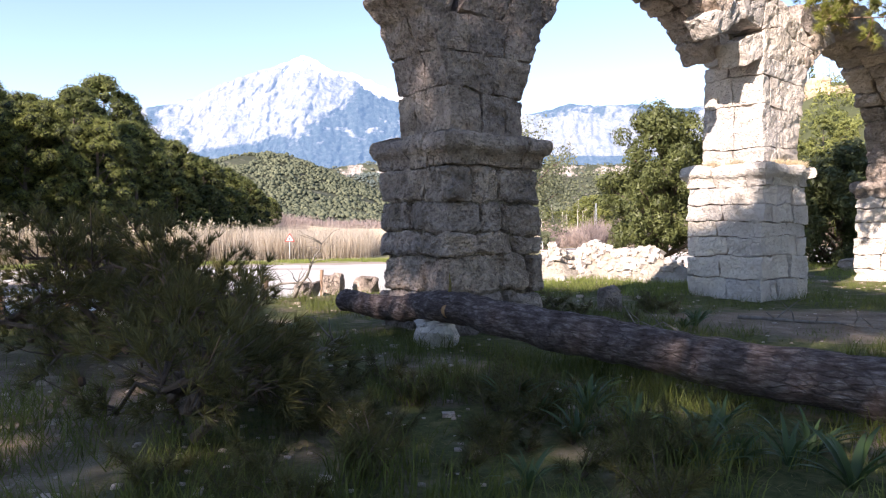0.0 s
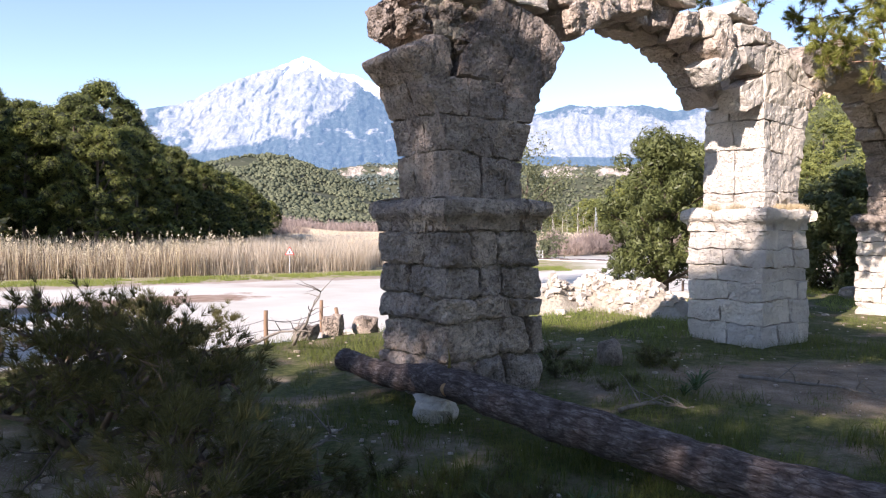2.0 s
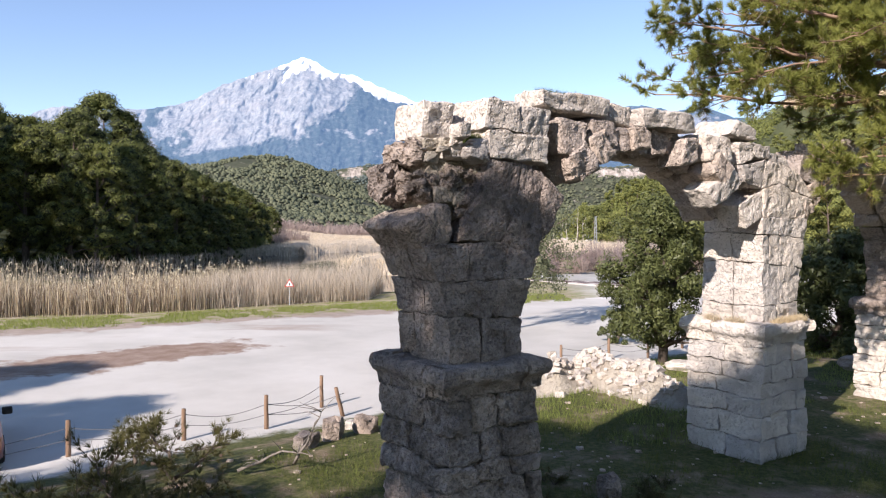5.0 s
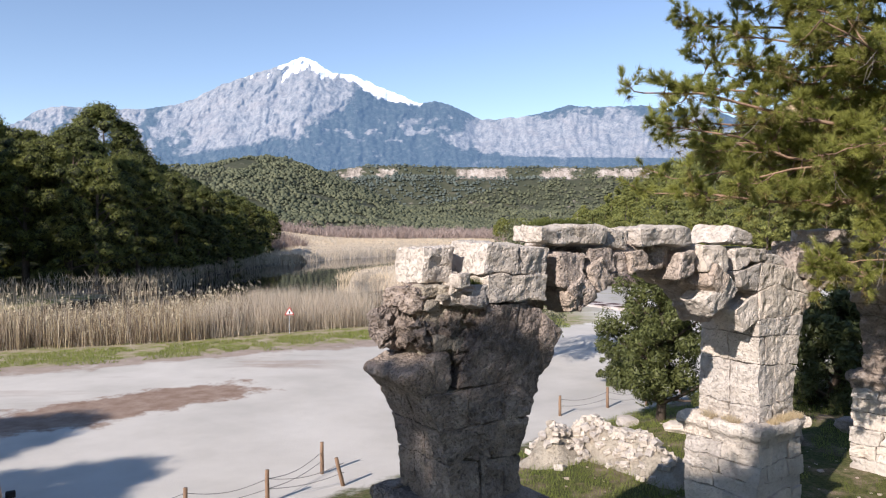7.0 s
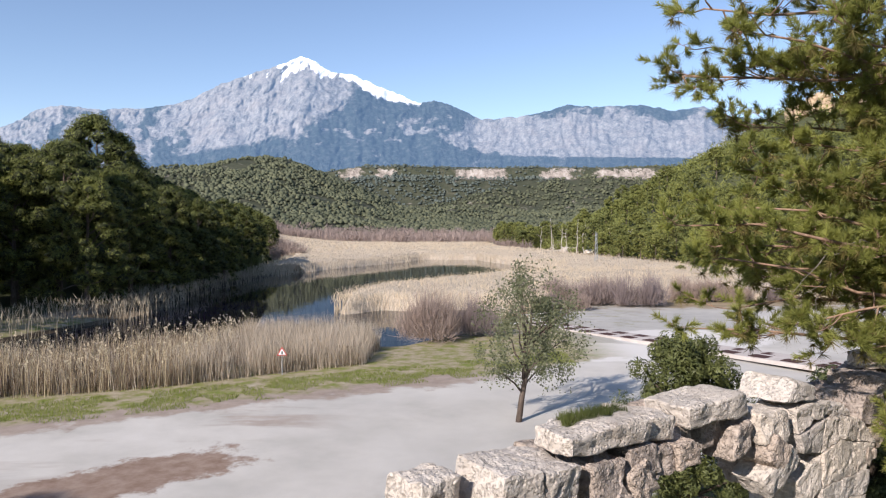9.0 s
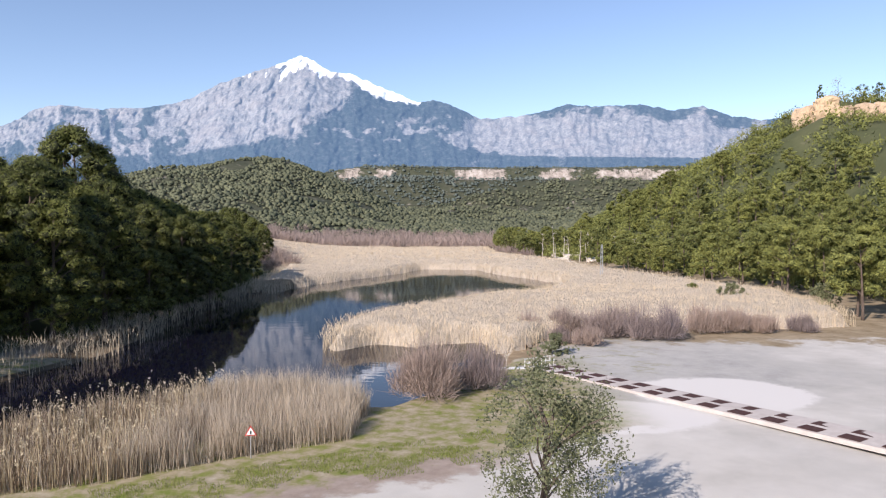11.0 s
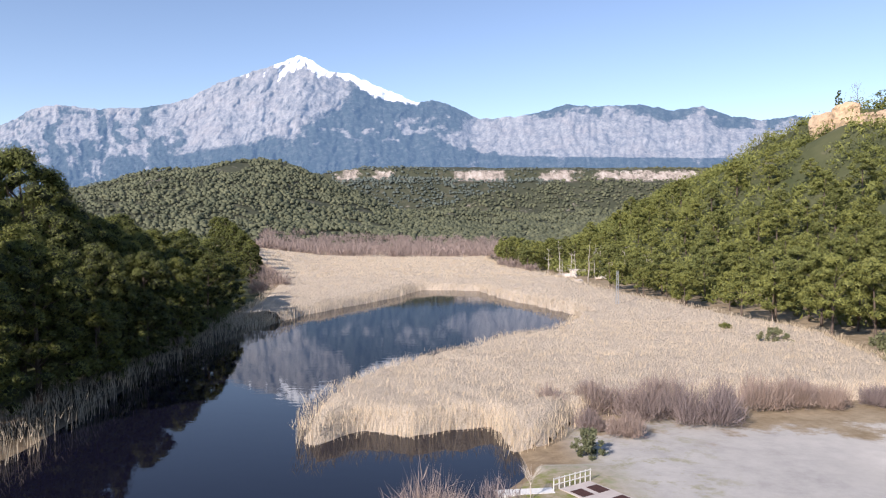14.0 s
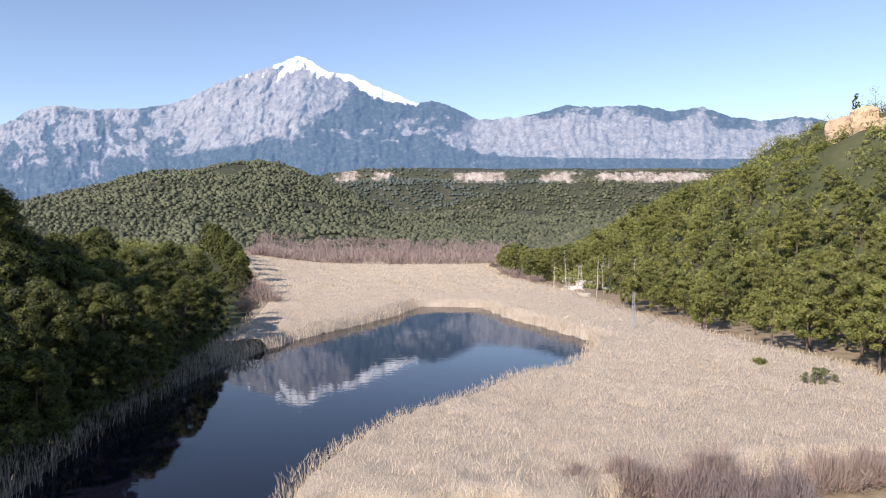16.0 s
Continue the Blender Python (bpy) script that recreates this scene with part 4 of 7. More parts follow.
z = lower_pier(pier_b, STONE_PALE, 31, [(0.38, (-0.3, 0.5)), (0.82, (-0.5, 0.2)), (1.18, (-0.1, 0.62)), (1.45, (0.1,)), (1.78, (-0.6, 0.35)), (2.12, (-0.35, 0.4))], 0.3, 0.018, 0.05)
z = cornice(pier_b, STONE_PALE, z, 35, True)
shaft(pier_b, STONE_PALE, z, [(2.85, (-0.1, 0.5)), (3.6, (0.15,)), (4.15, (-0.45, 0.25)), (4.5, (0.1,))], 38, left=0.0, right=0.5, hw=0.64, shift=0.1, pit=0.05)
for k, (q, v0, v1) in enumerate([
        ([(-0.97, 4.28), (-0.5, 4.5), (-0.45, 5.0), (-1.15, 4.72)], -0.6, 0.0), ([(-0.5, 4.5), (0.1, 4.5), (0.02, 5.14), (-0.44, 5.02)], -0.62, 0.0),
        ([(0.1, 4.5), (0.66, 4.5), (0.78, 4.96), (0.02, 5.14)], -0.61, 0.0), ([(0.66, 4.5), (1.0, 4.46), (1.34, 4.9), (0.78, 4.98)], -0.6, 0.0),
        ([(0.78, 4.98), (1.34, 4.9), (0.98, 5.26), (0.6, 5.42)], -0.6, 0.0), ([(0.02, 5.14), (0.78, 4.98), (0.6, 5.42), (0.05, 5.52)], -0.6, 0.02),
        ([(-0.5, 5.02), (0.02, 5.14), (0.05, 5.54), (-0.42, 5.56)], -0.61, 0.0), ([(-1.1, 5.1), (-0.5, 5.04), (-0.42, 5.56), (-1.2, 5.4)], -0.6, 0.0),
        ([(-1.2, 5.42), (-0.8, 5.56), (-0.78, 5.86), (-1.26, 5.84)], -0.58, 0.1), ([(-0.78, 5.58), (-0.22, 5.58), (-0.24, 5.84), (-0.78, 5.86)], -0.58, 0.3),
        ([(-0.2, 5.54), (0.5, 5.44), (0.3, 5.68), (-0.18, 5.74)], -0.58, 0.3), ([(-0.6, 4.5), (0.6, 4.5), (0.6, 5.2), (-0.6, 5.2)], 0.02, 0.58),
        ([(0.6, 4.46), (1.3, 4.46), (1.2, 5.1), (0.6, 5.2)], 0.02, 0.58), ([(-0.85, 5.2), (0.7, 5.2), (0.6, 5.5), (-0.85, 5.5)], 0.02, 0.56)]):
    stone("ashlar_block", q, v0, v1, STONE_PALE, pier_b, 210 + k * 2.7, 0.06, 0.018, 12, own=0.3, pit=0.07)
leaning(pier_b, STONE_PALE, [(-1.52, 5.95), (-0.62, 5.9), (-0.62, 6.16), (-1.22, 6.28)], -0.56, 0.3, 91, "slab", 0.06)

# second arch and third pier
arch_b = thing("aqueduct_arch", pier_pose(1), "round limestone arch partly hidden by pine branches", "arch", "aqueduct arches")
random.seed(14)
ring(arch_b, STONE_MID, 142, 36, 13, 41, skip={(0, 3), (0, 4), (1, 3)})
blocks(arch_b, STONE_MID, [(0.9, 1.7, 5.2, 5.75, -0.6, 0.55), (1.7, 2.3, 5.65, 5.95, -0.6, 0.4), (2.6, 3.9, 5.9, 6.18, -0.6, 0.5)])
pier_c = thing("aqueduct_pier", pier_pose(2), "shaded limestone aqueduct pier beside a pine", "pier", "aqueduct piers")
random.seed(15)
z = lower_pier(pier_c, STONE_PALE, 51, [(0.3, (-0.3, 0.5)), (0.7, (0.1,)), (1.1, (-0.2, 0.5)), (1.5, (0.2,)), (1.85, (-0.35, 0.4)), (2.12, (0.0,))], 0.35, 0.02)
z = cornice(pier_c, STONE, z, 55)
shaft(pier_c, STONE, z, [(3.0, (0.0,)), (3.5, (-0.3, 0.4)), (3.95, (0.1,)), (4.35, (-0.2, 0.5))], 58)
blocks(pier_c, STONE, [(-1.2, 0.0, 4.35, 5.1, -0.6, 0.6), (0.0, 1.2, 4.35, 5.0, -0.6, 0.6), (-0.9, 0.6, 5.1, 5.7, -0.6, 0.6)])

# ---- trees and plants ----
def ground_z(x, y):
    return float(height(np.array([x]), np.array([y]))[0])


def pine_model(seed, tall, spread, base, clumps, per, leaf, mat=PINE, limbs=9, fat=(0.2, 0.34), inner=PINE_INNER):
    """An irregular Mediterranean pine at the origin: trunk, limbs and a crown of many small leaf clumps with gaps."""
    rng, r = np.random.default_rng(seed), random.Random(seed)
    root = new("pine_tree")
    bm = bmesh.new()
    lean = (r.uniform(-0.06, 0.06) * tall, r.uniform(-0.06, 0.06) * tall)
    spine = [Vector((lean[0] * (k / 6) ** 1.5, lean[1] * (k / 6) ** 1.5, -0.4 + (tall * 0.93 + 0.4) * k / 6)) for k in range(7)]
    tube(bm, spine, [0.022 * tall * (1 - 0.88 * k / 6) for k in range(7)], 7)
    centres, radii = [], []
    for k in range(clumps):
        t = base + (1 - base) * r.random() ** 0.7
        tp = (t - base) / (1 - base)
        prof = min(1, 0.75 + 0.9 * tp) * (1 - tp ** 2.4) ** 0.55 * (0.88 + 0.12 * math.sin(9 * tp + seed)) + 0.06
        rad = spread * prof * r.random() ** 0.3
        az = r.uniform(0, 2 * math.pi)
        centres.append((lean[0] * t ** 1.5 + rad * math.cos(az), lean[1] * t ** 1.5 + rad * math.sin(az), tall * t))
        radii.append(spread * r.uniform(*fat))
    for k in range(limbs):
        c = centres[k * len(centres) // limbs]
        zz = max(c[2] - 0.09 * tall - 0.1 * r.random() * tall, 0.2 * tall)
        f = zz / tall
        tube(bm, bent((lean[0] * f ** 1.5, lean[1] * f ** 1.5, zz), c, 4, 0.02 * tall, 0.02 * tall, r), [0.006 * tall, 0.005 * tall, 0.0035 * tall, 0.0015 * tall], 4)
    part("trunk", bm, TRUNK, root, "", True)
    v, t = scatter_leaves(np.array(centres), np.array(radii), per, leaf, rng, 0.7, True)
    # dark blobs added inside each clump: they block light and paint its inner shade
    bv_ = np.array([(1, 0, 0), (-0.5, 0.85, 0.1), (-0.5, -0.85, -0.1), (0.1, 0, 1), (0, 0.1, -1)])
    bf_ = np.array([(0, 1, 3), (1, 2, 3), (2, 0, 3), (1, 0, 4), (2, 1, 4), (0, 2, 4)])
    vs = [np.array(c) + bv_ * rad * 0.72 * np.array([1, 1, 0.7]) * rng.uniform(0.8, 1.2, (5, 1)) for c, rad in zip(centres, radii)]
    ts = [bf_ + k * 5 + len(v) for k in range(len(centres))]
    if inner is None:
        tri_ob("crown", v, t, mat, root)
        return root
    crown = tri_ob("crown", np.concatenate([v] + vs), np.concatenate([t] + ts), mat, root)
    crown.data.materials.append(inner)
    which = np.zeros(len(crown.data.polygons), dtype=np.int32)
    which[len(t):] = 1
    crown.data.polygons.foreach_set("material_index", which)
    return root


def place(model, x, y, size=1.0, turn=0.0, sink=0.1):
    return copy_thing(model, pose(x, y, ground_z(x, y) - sink, 0, 0, turn) @ Matrix.Scale(size, 4))


def drop_model(model):
    for o in (*model.children_recursive, model):
        bpy.data.objects.remove(o)


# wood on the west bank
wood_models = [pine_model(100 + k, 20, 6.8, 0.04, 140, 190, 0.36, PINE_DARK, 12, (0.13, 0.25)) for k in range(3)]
rr = random.Random(31)
WOOD = [(-61, 71, 0.85), (-40, 105, 0.5), (-39.5, 118, 0.48), (-40, 130, 0.5), (-42.5, 86, 0.78), (-43, 99, 0.85), (-42.5, 111, 0.8), (-42, 124, 0.74), (-42, 137, 0.66), (-53, 89, 0.84), (-51, 58, 0.7), (-60, 245, 0.6), (-66, 265, 0.65), (-74, 285, 0.7), (-80, 305, 0.7), (-88, 325, 0.75), (-96, 345, 0.75), (-104, 365, 0.8), (-112, 385, 0.8), (-122, 405, 0.8), (-59.6, 126, 1.4), (-52.5, 119, 0.98), (-60, 112, 1.05), (-50, 108, 0.85), (-66, 100, 1.1), (-57, 96, 0.95), (-49, 92, 0.95), (-59, 82, 0.86), (-64, 82, 1.2), (-57, 68, 1.1), (-72, 70, 1.1),
        (-66, 56, 1.0), (-48, 132, 0.78), (-45.5, 144, 0.72), (-51, 141, 0.85), (-44.5, 157, 0.66), (-49, 160, 0.8), (-45.5, 171, 0.6), (-50, 176, 0.75), (-50, 190, 0.6), (-56, 152, 0.9), (-58, 168, 0.85),
        (-55, 136, 0.95), (-69, 128, 1.12), (-66, 142, 1.0), (-68, 160, 0.95), (-62, 185, 0.8), (-74, 112, 1.15), (-78, 92, 1.15), (-76, 130, 1.1), (-80, 150, 1.05), (-58, 204, 0.62), (-68, 206, 0.8),
        (-66, 226, 0.7), (-76, 186, 0.9), (-88, 172, 1.0), (-90, 120, 1.15), (-92, 140, 1.1), (-84, 210, 0.9), (-78, 240, 0.75), (-100, 160, 1.1), (-100, 195, 1.0), (-88, 100, 1.15), (-84, 78, 1.1), (-80, 58, 1.05)]
for k, (x, y, s) in enumerate(WOOD):
    s = s * (1.06 if y < 116 and x < -46 else 1.0)
    o = place(wood_models[k % 3], x, y, s, rr.uniform(0, 360))
    tagged(o, "Turkish pine with a dense dark crown on the lake bank", "tree", "pines on the west bank")
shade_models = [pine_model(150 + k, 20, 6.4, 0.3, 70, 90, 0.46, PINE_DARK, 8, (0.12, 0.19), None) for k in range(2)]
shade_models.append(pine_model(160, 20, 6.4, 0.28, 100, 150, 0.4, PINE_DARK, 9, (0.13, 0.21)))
# pines behind the camera that shade the ruin
SHADE = [(-7.2, -5.0, 0.76), (-23.5, 0.0, 0.74), (-30, 3.5, 0.8), (-12.2, -9.6, 0.88), (-10.2, -7.6, 0.8), (-15.5, -9.4, 0.9), (-3.0, -12.6, 0.84), (-1.5, -15.0, 0.95), (-22.0, -6.0, 0.74), (4.0, -19.0, 1.0), (5, -9, 0.8), (11, -4, 0.7), (1, -11, 0.75)]
# more unseen pines, added behind and beside the camera to cut the skylight
back = random.Random(66)
while len(SHADE) < 24:
    x, y = back.uniform(-4, 34), back.uniform(-34, 8)
    if (y > -9 and x < 13) or any((x - a) ** 2 + (y - b) ** 2 < 20 for a, b, _ in SHADE):
        continue
    SHADE.append((x, y, back.uniform(0.7, 1.0)))
for k, (x, y, s) in enumerate(SHADE):
    o = place(shade_models[2] if k < 3 else shade_models[k % 2], x, y, s, rr.uniform(0, 360))
    tagged(o, "tall Turkish pine that shades the ruin", "tree", "pines by the ruin")
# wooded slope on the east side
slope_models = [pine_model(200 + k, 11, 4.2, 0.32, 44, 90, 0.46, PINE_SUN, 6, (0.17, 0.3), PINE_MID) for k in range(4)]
spots, tries = [], 0
rr = random.Random(77)
while len(spots) < 195 and tries < 9000:
    tries += 1
    y = rr.uniform(86, 420) if rr.random() < 0.75 else rr.uniform(90, 230)
    e = rr.random() ** 1.3 * 85 + 2
    x = float(np.interp(y, [p[1] for p in RIGHT_EDGE], [p[0] for p in RIGHT_EDGE])) + e
    if 236 < y < 330 and e < 28 and rr.random() < 0.75:
        continue
    gap = 3.2 + y * 0.006
    if any((x - a) ** 2 + (y - b) ** 2 < gap * gap for a, b in spots):
        continue
    spots.append((x, y))
for k, (x, y) in enumerate(spots):
    o = place(slope_models[k % 4], x, y, rr.uniform(0.7, 1.25), rr.uniform(0, 360))
    tagged(o, "young Turkish pine with a bare lower trunk", "tree", "pines on the east slope")
for m_ in wood_models + shade_models + slope_models:
    drop_model(m_)


ICO = [(0, 0, 1)] + [(0.894 * math.cos(k * 1.2566), 0.894 * math.sin(k * 1.2566), 0.447) for k in range(5)] + [(0.894 * math.cos(k * 1.2566 + 0.628), 0.894 * math.sin(k * 1.2566 + 0.628), -0.447) for k in range(5)]
ICO_F = [(0, k + 1, (k + 1) % 5 + 1) for k in range(5)] + [(k + 1, k + 6, (k + 1) % 5 + 1) for k in range(5)] + [((k + 1) % 5 + 1, k + 6, (k + 1) % 5 + 6) for k in range(5)]


def crowns(centres, size, rng, flat=0.8):
    """Rough closed crowns of far trees, each a few uneven lobes."""
    n = len(centres)
    base, faces = np.array(ICO), np.array(ICO_F)
    v = base[None] * rng.uniform(0.55, 1.3, (n, 11, 1)) * size[:, None, None] * np.array([1, 1, flat]) + centres[:, None, :]
    t = faces[None] + (np.arange(n) * 11)[:, None, None]
    return v.reshape(-1, 3), t.reshape(-1, 3)


def far_woods():
    """Crowns on the hills, too many to count."""
    rng = np.random.default_rng(9)
    n = 30000
    x = np.concatenate([rng.uniform(-900, 420, n), rng.uniform(-320, 1150, n), rng.uniform(40, 290, 15000), rng.uniform(-330, -60, 2600)])
    y = np.concatenate([560 + 780 * rng.random(n) ** 0.8, rng.uniform(700, 1760, n), 100 + 560 * rng.random(15000) ** 1.3, rng.uniform(180, 620, 2600)])
    e = right_e(x, y)
    west = x < np.interp(y, [120, 210, 320, 430, 560], [-105, -100, -100, -140, -150])
    keep = ((y > 600) | (e > 14) | ((y > 380) & (e > 4)) | west) & (fbm(x, y, 40, 3) > -0.6) & (np.abs(x) < 0.85 * y + 60)
    on_cliff = (y > 1588) & (y < 1650) & np.any([(x > a - 4) & (x < b + 4) for a, b in windows], axis=0)
    keep &= ~on_cliff
    keep &= ~((y < 770) & (x > -0.25 * y) & (x < 0.05 * y + 10) & (rng.random(len(x)) < 0.85))
    x, y = x[keep], y[keep]
    z = height(x, y)
    size = (1.4 + 3.0 * rng.random(len(x)) ** 1.6) * np.where(y > 1350, 1.15, 1.0)
    c = np.stack([x, y, z + size * 0.75], 1)
    near_ = y < 560
    v1, t1 = scatter_leaves(c[near_], size[near_] * 1.05, 26, 1.2, rng, 0.8, True)
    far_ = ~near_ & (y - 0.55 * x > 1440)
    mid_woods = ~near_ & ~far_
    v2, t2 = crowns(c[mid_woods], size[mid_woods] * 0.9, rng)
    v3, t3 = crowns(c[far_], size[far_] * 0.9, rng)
    return v1, t1, v2, t2, v3, t3


v, t, v2, t2, v3, t3 = far_woods()
woods = tri_ob("slope_woods", v, t, WOODS_NEAR)
tagged(woods, "yellow-green pine crowns closing the valley's slopes", "woods", kind="stuff")
woods = tri_ob("far_woods", v2, t2, WOODS)
tagged(woods, "dense dark green pine woods on the hills", "woods", kind="stuff")
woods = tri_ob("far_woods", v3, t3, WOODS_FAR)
tagged(woods, "woods under the far plateau's cliffs, greyed for haze", "woods", kind="stuff")


# ---- reeds ----
MARSH = [(-16, 82), (4.6, 81), (9, 83), (13, 91), (22, 95), (32, 98.5), (45, 98), (53, 100), (60, 130), (61, 141), (54, 167), (48, 199), (41, 270), (28, 329), (24, 420), (40, 500), (-160, 500), (-112, 400),
         (-74, 310), (-52, 240), (-47, 210), (-42, 174), (-41, 150), (-43, 132), (-43, 115), (-42, 97), (-41, 82), (-44, 66), (-60, 54), (-30, 60)]
NEAR_BANK = [(-75, 24), (-40, 34), (-24, 40.5), (-17, 43.2), (-10, 48), (-5.5, 50.5), (-5.0, 57), (-7, 62), (-13, 65), (-20, 61), (-26, 55), (-48, 47), (-75, 38)]


def reed_spots(poly, n, seed, gap=0.4):
    rng = np.random.default_rng(seed)
    xs, ys = [p[0] for p in poly], [p[1] for p in poly]
    x, y = rng.uniform(min(xs), max(xs), n), rng.uniform(min(ys), max(ys), n)
    ok = inside(poly, x, y)
    x, y = x[ok], y[ok]
    ok = lake_sd(x, y) > -gap + 0.5 * vnoise(x / 2.0, y / 2.0)
    return x[ok], y[ok], rng


def reed_height(x, y, tall):
    return tall * (1 + 0.16 * fbm(x, y, 7, 3) + 0.14 * fbm(x, y, 1.3, 2))


def reed_canopy(step, y0, y1, label):
    """The close mass of stems under the reed tips, as one uneven sheet that falls to the water at its rims."""
    xs, ys = np.arange(-160, 62, step), np.arange(y0, y1 + step, step)
    X, Y = np.meshgrid(xs, ys)
    X = X + 0.3 * step * vnoise(X * 3.1, Y * 2.7)
    sd = np.minimum(lake_sd(X, Y), np.where(inside(MARSH, X, Y), edge_distance(MARSH, X, Y), -1))
    base = np.maximum(height(X, Y), WATER)
    Z = base - 0.3 + (reed_height(X, Y, 2.3) * 0.8 + 0.3 + 0.12 * vnoise(X * 2.3, Y * 2.3)) * smooth(0.5, 1.5 + 0.5 * step, sd)
    n_, m_ = len(xs), len(ys)
    ids = np.arange(n_ * m_).reshape(m_, n_)
    sd = np.where((X < -28) & (Y < 165), -9, sd)
    ok = (sd > 0.3)
    ok = (ok[:-1, :-1] | ok[1:, 1:]) & (sd[:-1, 1:] > -step) & (sd[1:, :-1] > -step)
    a, b, c_, d_ = ids[:-1, :-1][ok], ids[:-1, 1:][ok], ids[1:, :-1][ok], ids[1:, 1:][ok]
    tris = np.concatenate([np.stack([a, b, d_], 1), np.stack([a, d_, c_], 1)])
    used, inv = np.unique(tris, return_inverse=True)
    V = np.stack([X.ravel(), Y.ravel(), Z.ravel()], 1)[used]
    tagged(tri_ob("reed_mass", V, inv.reshape(-1, 3), REED_MASS, None, True), label, "reeds", kind="stuff")


rm = Mat("matted reed stems", 0.95, 0.05)
rw = rm.world_pos()
rm_c = rm.ramp(rm.noise(7, 6, 0.75, rw), [(0.3, (0.36, 0.29, 0.215)), (0.5, (0.58, 0.49, 0.385)), (0.7, (0.76, 0.66, 0.53))])
rm.colour(rm.mix(rm.math("MULTIPLY", rm.bw(rm.noise(0.35, 4, 0.6, rw), 0.5, 0.7), 0.4), rm_c, (0.46, 0.38, 0.29)))
REED_MASS = rm.bump(rm.noise(9, 5, 0.7, rw), 1.0, 0.25).m
reed_canopy(0.8, 80, 165, "dense mass of pale reeds round the lake")
reed_canopy(2.0, 165, 500, "dense mass of pale reeds at the head of the lake")


def reed_bed(name, poly, n, seed, tall, wide, mat, label, keep=None, base=WATER, mid=False, lean=0.3):
    x, y, rng = reed_spots(poly, n, seed)
    if keep is not None:
        k = keep(x, y, rng)
        x, y = x[k], y[k]
    if mid:
        k = fbm(x, y, 1.7, 3) > -0.5 + 0.7 * rng.random(len(x)) - 0.35
        x, y = x[k], y[k]
    z = np.maximum(height(x, y), base) - 0.05
    h = reed_height(x, y, tall) * rng.uniform(0.4 if mid else 0.86, 1.2 if mid else 1.08, len(x))
    wd, ln = wide * rng.uniform(0.7, 1.3, len(x)), rng.uniform(0.0, lean, len(x))
    z0, h0 = z, h
    if not mid:
        # bent leaves and plumes in the upper part, among the upright stems
        soft = rng.random(len(x)) < 0.66
        z0 = np.where(soft, z + h * rng.uniform(0.55, 0.85, len(x)), z)
        h0 = np.where(soft, rng.uniform(0.3, 0.8, len(x)), h * 0.9)
        ln = np.where(soft, rng.uniform(0.1, 0.75, len(x)), ln)
        wd = np.where(soft, wd * 1.1, wd)
    v, t = blades(np.stack([x, y, z0], 1), h0, wd, ln, rng, mid)
    o = tri_ob(name, v, t, mat)
    tagged(o, label, "reeds", kind="stuff")
    return o, np.stack([x, y, z + h], 1), rng


reed_bed("reed_bed", MARSH, 1500000, 1, 2.3, 0.055, REED, "pale straw-coloured dry reeds along the open water", lambda x, y, r: (y < 150) & (x > -34))
reed_bed("reed_bed", MARSH, 560000, 2, 2.3, 0.11, REED, "pale straw-coloured dry reeds behind the lake", lambda x, y, r: (y >= 150) & (y < 260))
reed_bed("reed_bed", MARSH, 300000, 3, 2.3, 0.32, REED, "pale straw-coloured dry reeds at the valley's end", lambda x, y, r: y >= 260)
reed_bed("reed_bed", MARSH, 600000, 4, 2.2, 0.07, REED_GREEN, "brown and yellow reeds below the wooded bank", lambda x, y, r: (y < 160) & (x < -34))
reed_bed("reed_bed", NEAR_BANK, 300000, 5, 2.1, 0.024, REED, "dry reeds between the car park and the water", lambda x, y, r: (x > -16.5) | (r.random(len(x)) < 0.16), mid=True, lean=0.45)
reed_bed("reed_bed", NEAR_BANK, 150000, 6, 1.7, 0.03, REED_DARK, "old brown reed stems on the near shore", lambda x, y, r: (x < -14) | (r.random(len(x)) < 0.35), mid=True)
o, tops, rng = reed_bed("reed_bed", NEAR_BANK, 56000, 7, 2.2, 0.03, REED_GREEN, "yellow-green reeds with feathery plumes", lambda x, y, r: x < -15, mid=True)
tops = tops[rng.random(len(tops)) < 0.12]
v, t = scatter_leaves(tops, np.full(len(tops), 0.09), 5, 0.11, rng, 2.4)
tagged(tri_ob("reed_plumes", v, t, PLUME), "whitish feathery plumes on the shore reeds", "reeds", kind="stuff")


# ---- shrubs ----
def twigs(rng, n, tall, spread, width, droop=0.0):
    """A bush of bare twigs: thin upright triangles fanning from the base, with short side twigs."""
    az = rng.uniform(0, 2 * np.pi, n)
    out = spread * np.sqrt(rng.random(n))
    tip = np.stack([np.cos(az) * out, np.sin(az) * out, tall * rng.uniform(0.2, 1.1, n) * (1 - 0.25 * (out / spread) ** 2)], 1)
    root = tip * np.array([0.35, 0.35, 0.0]) + rng.normal(0, 0.05 * spread, (n, 3)) * np.array([1, 1, 0])
    s = rng.uniform(0.3, 0.93, (n, 1))
    a = root + (tip - root) * s
    b = tip + rng.normal(0, 0.17 * spread, (n, 3))
    side = np.cross(b - a, rng.normal(size=(n, 3)))
    side *= width / (np.linalg.norm(side, axis=1)[:, None] + 1e-9)
    v = np.stack([a - side, a + side, b], 1).reshape(-1, 3)
    return v, np.arange(len(v)).reshape(-1, 3)


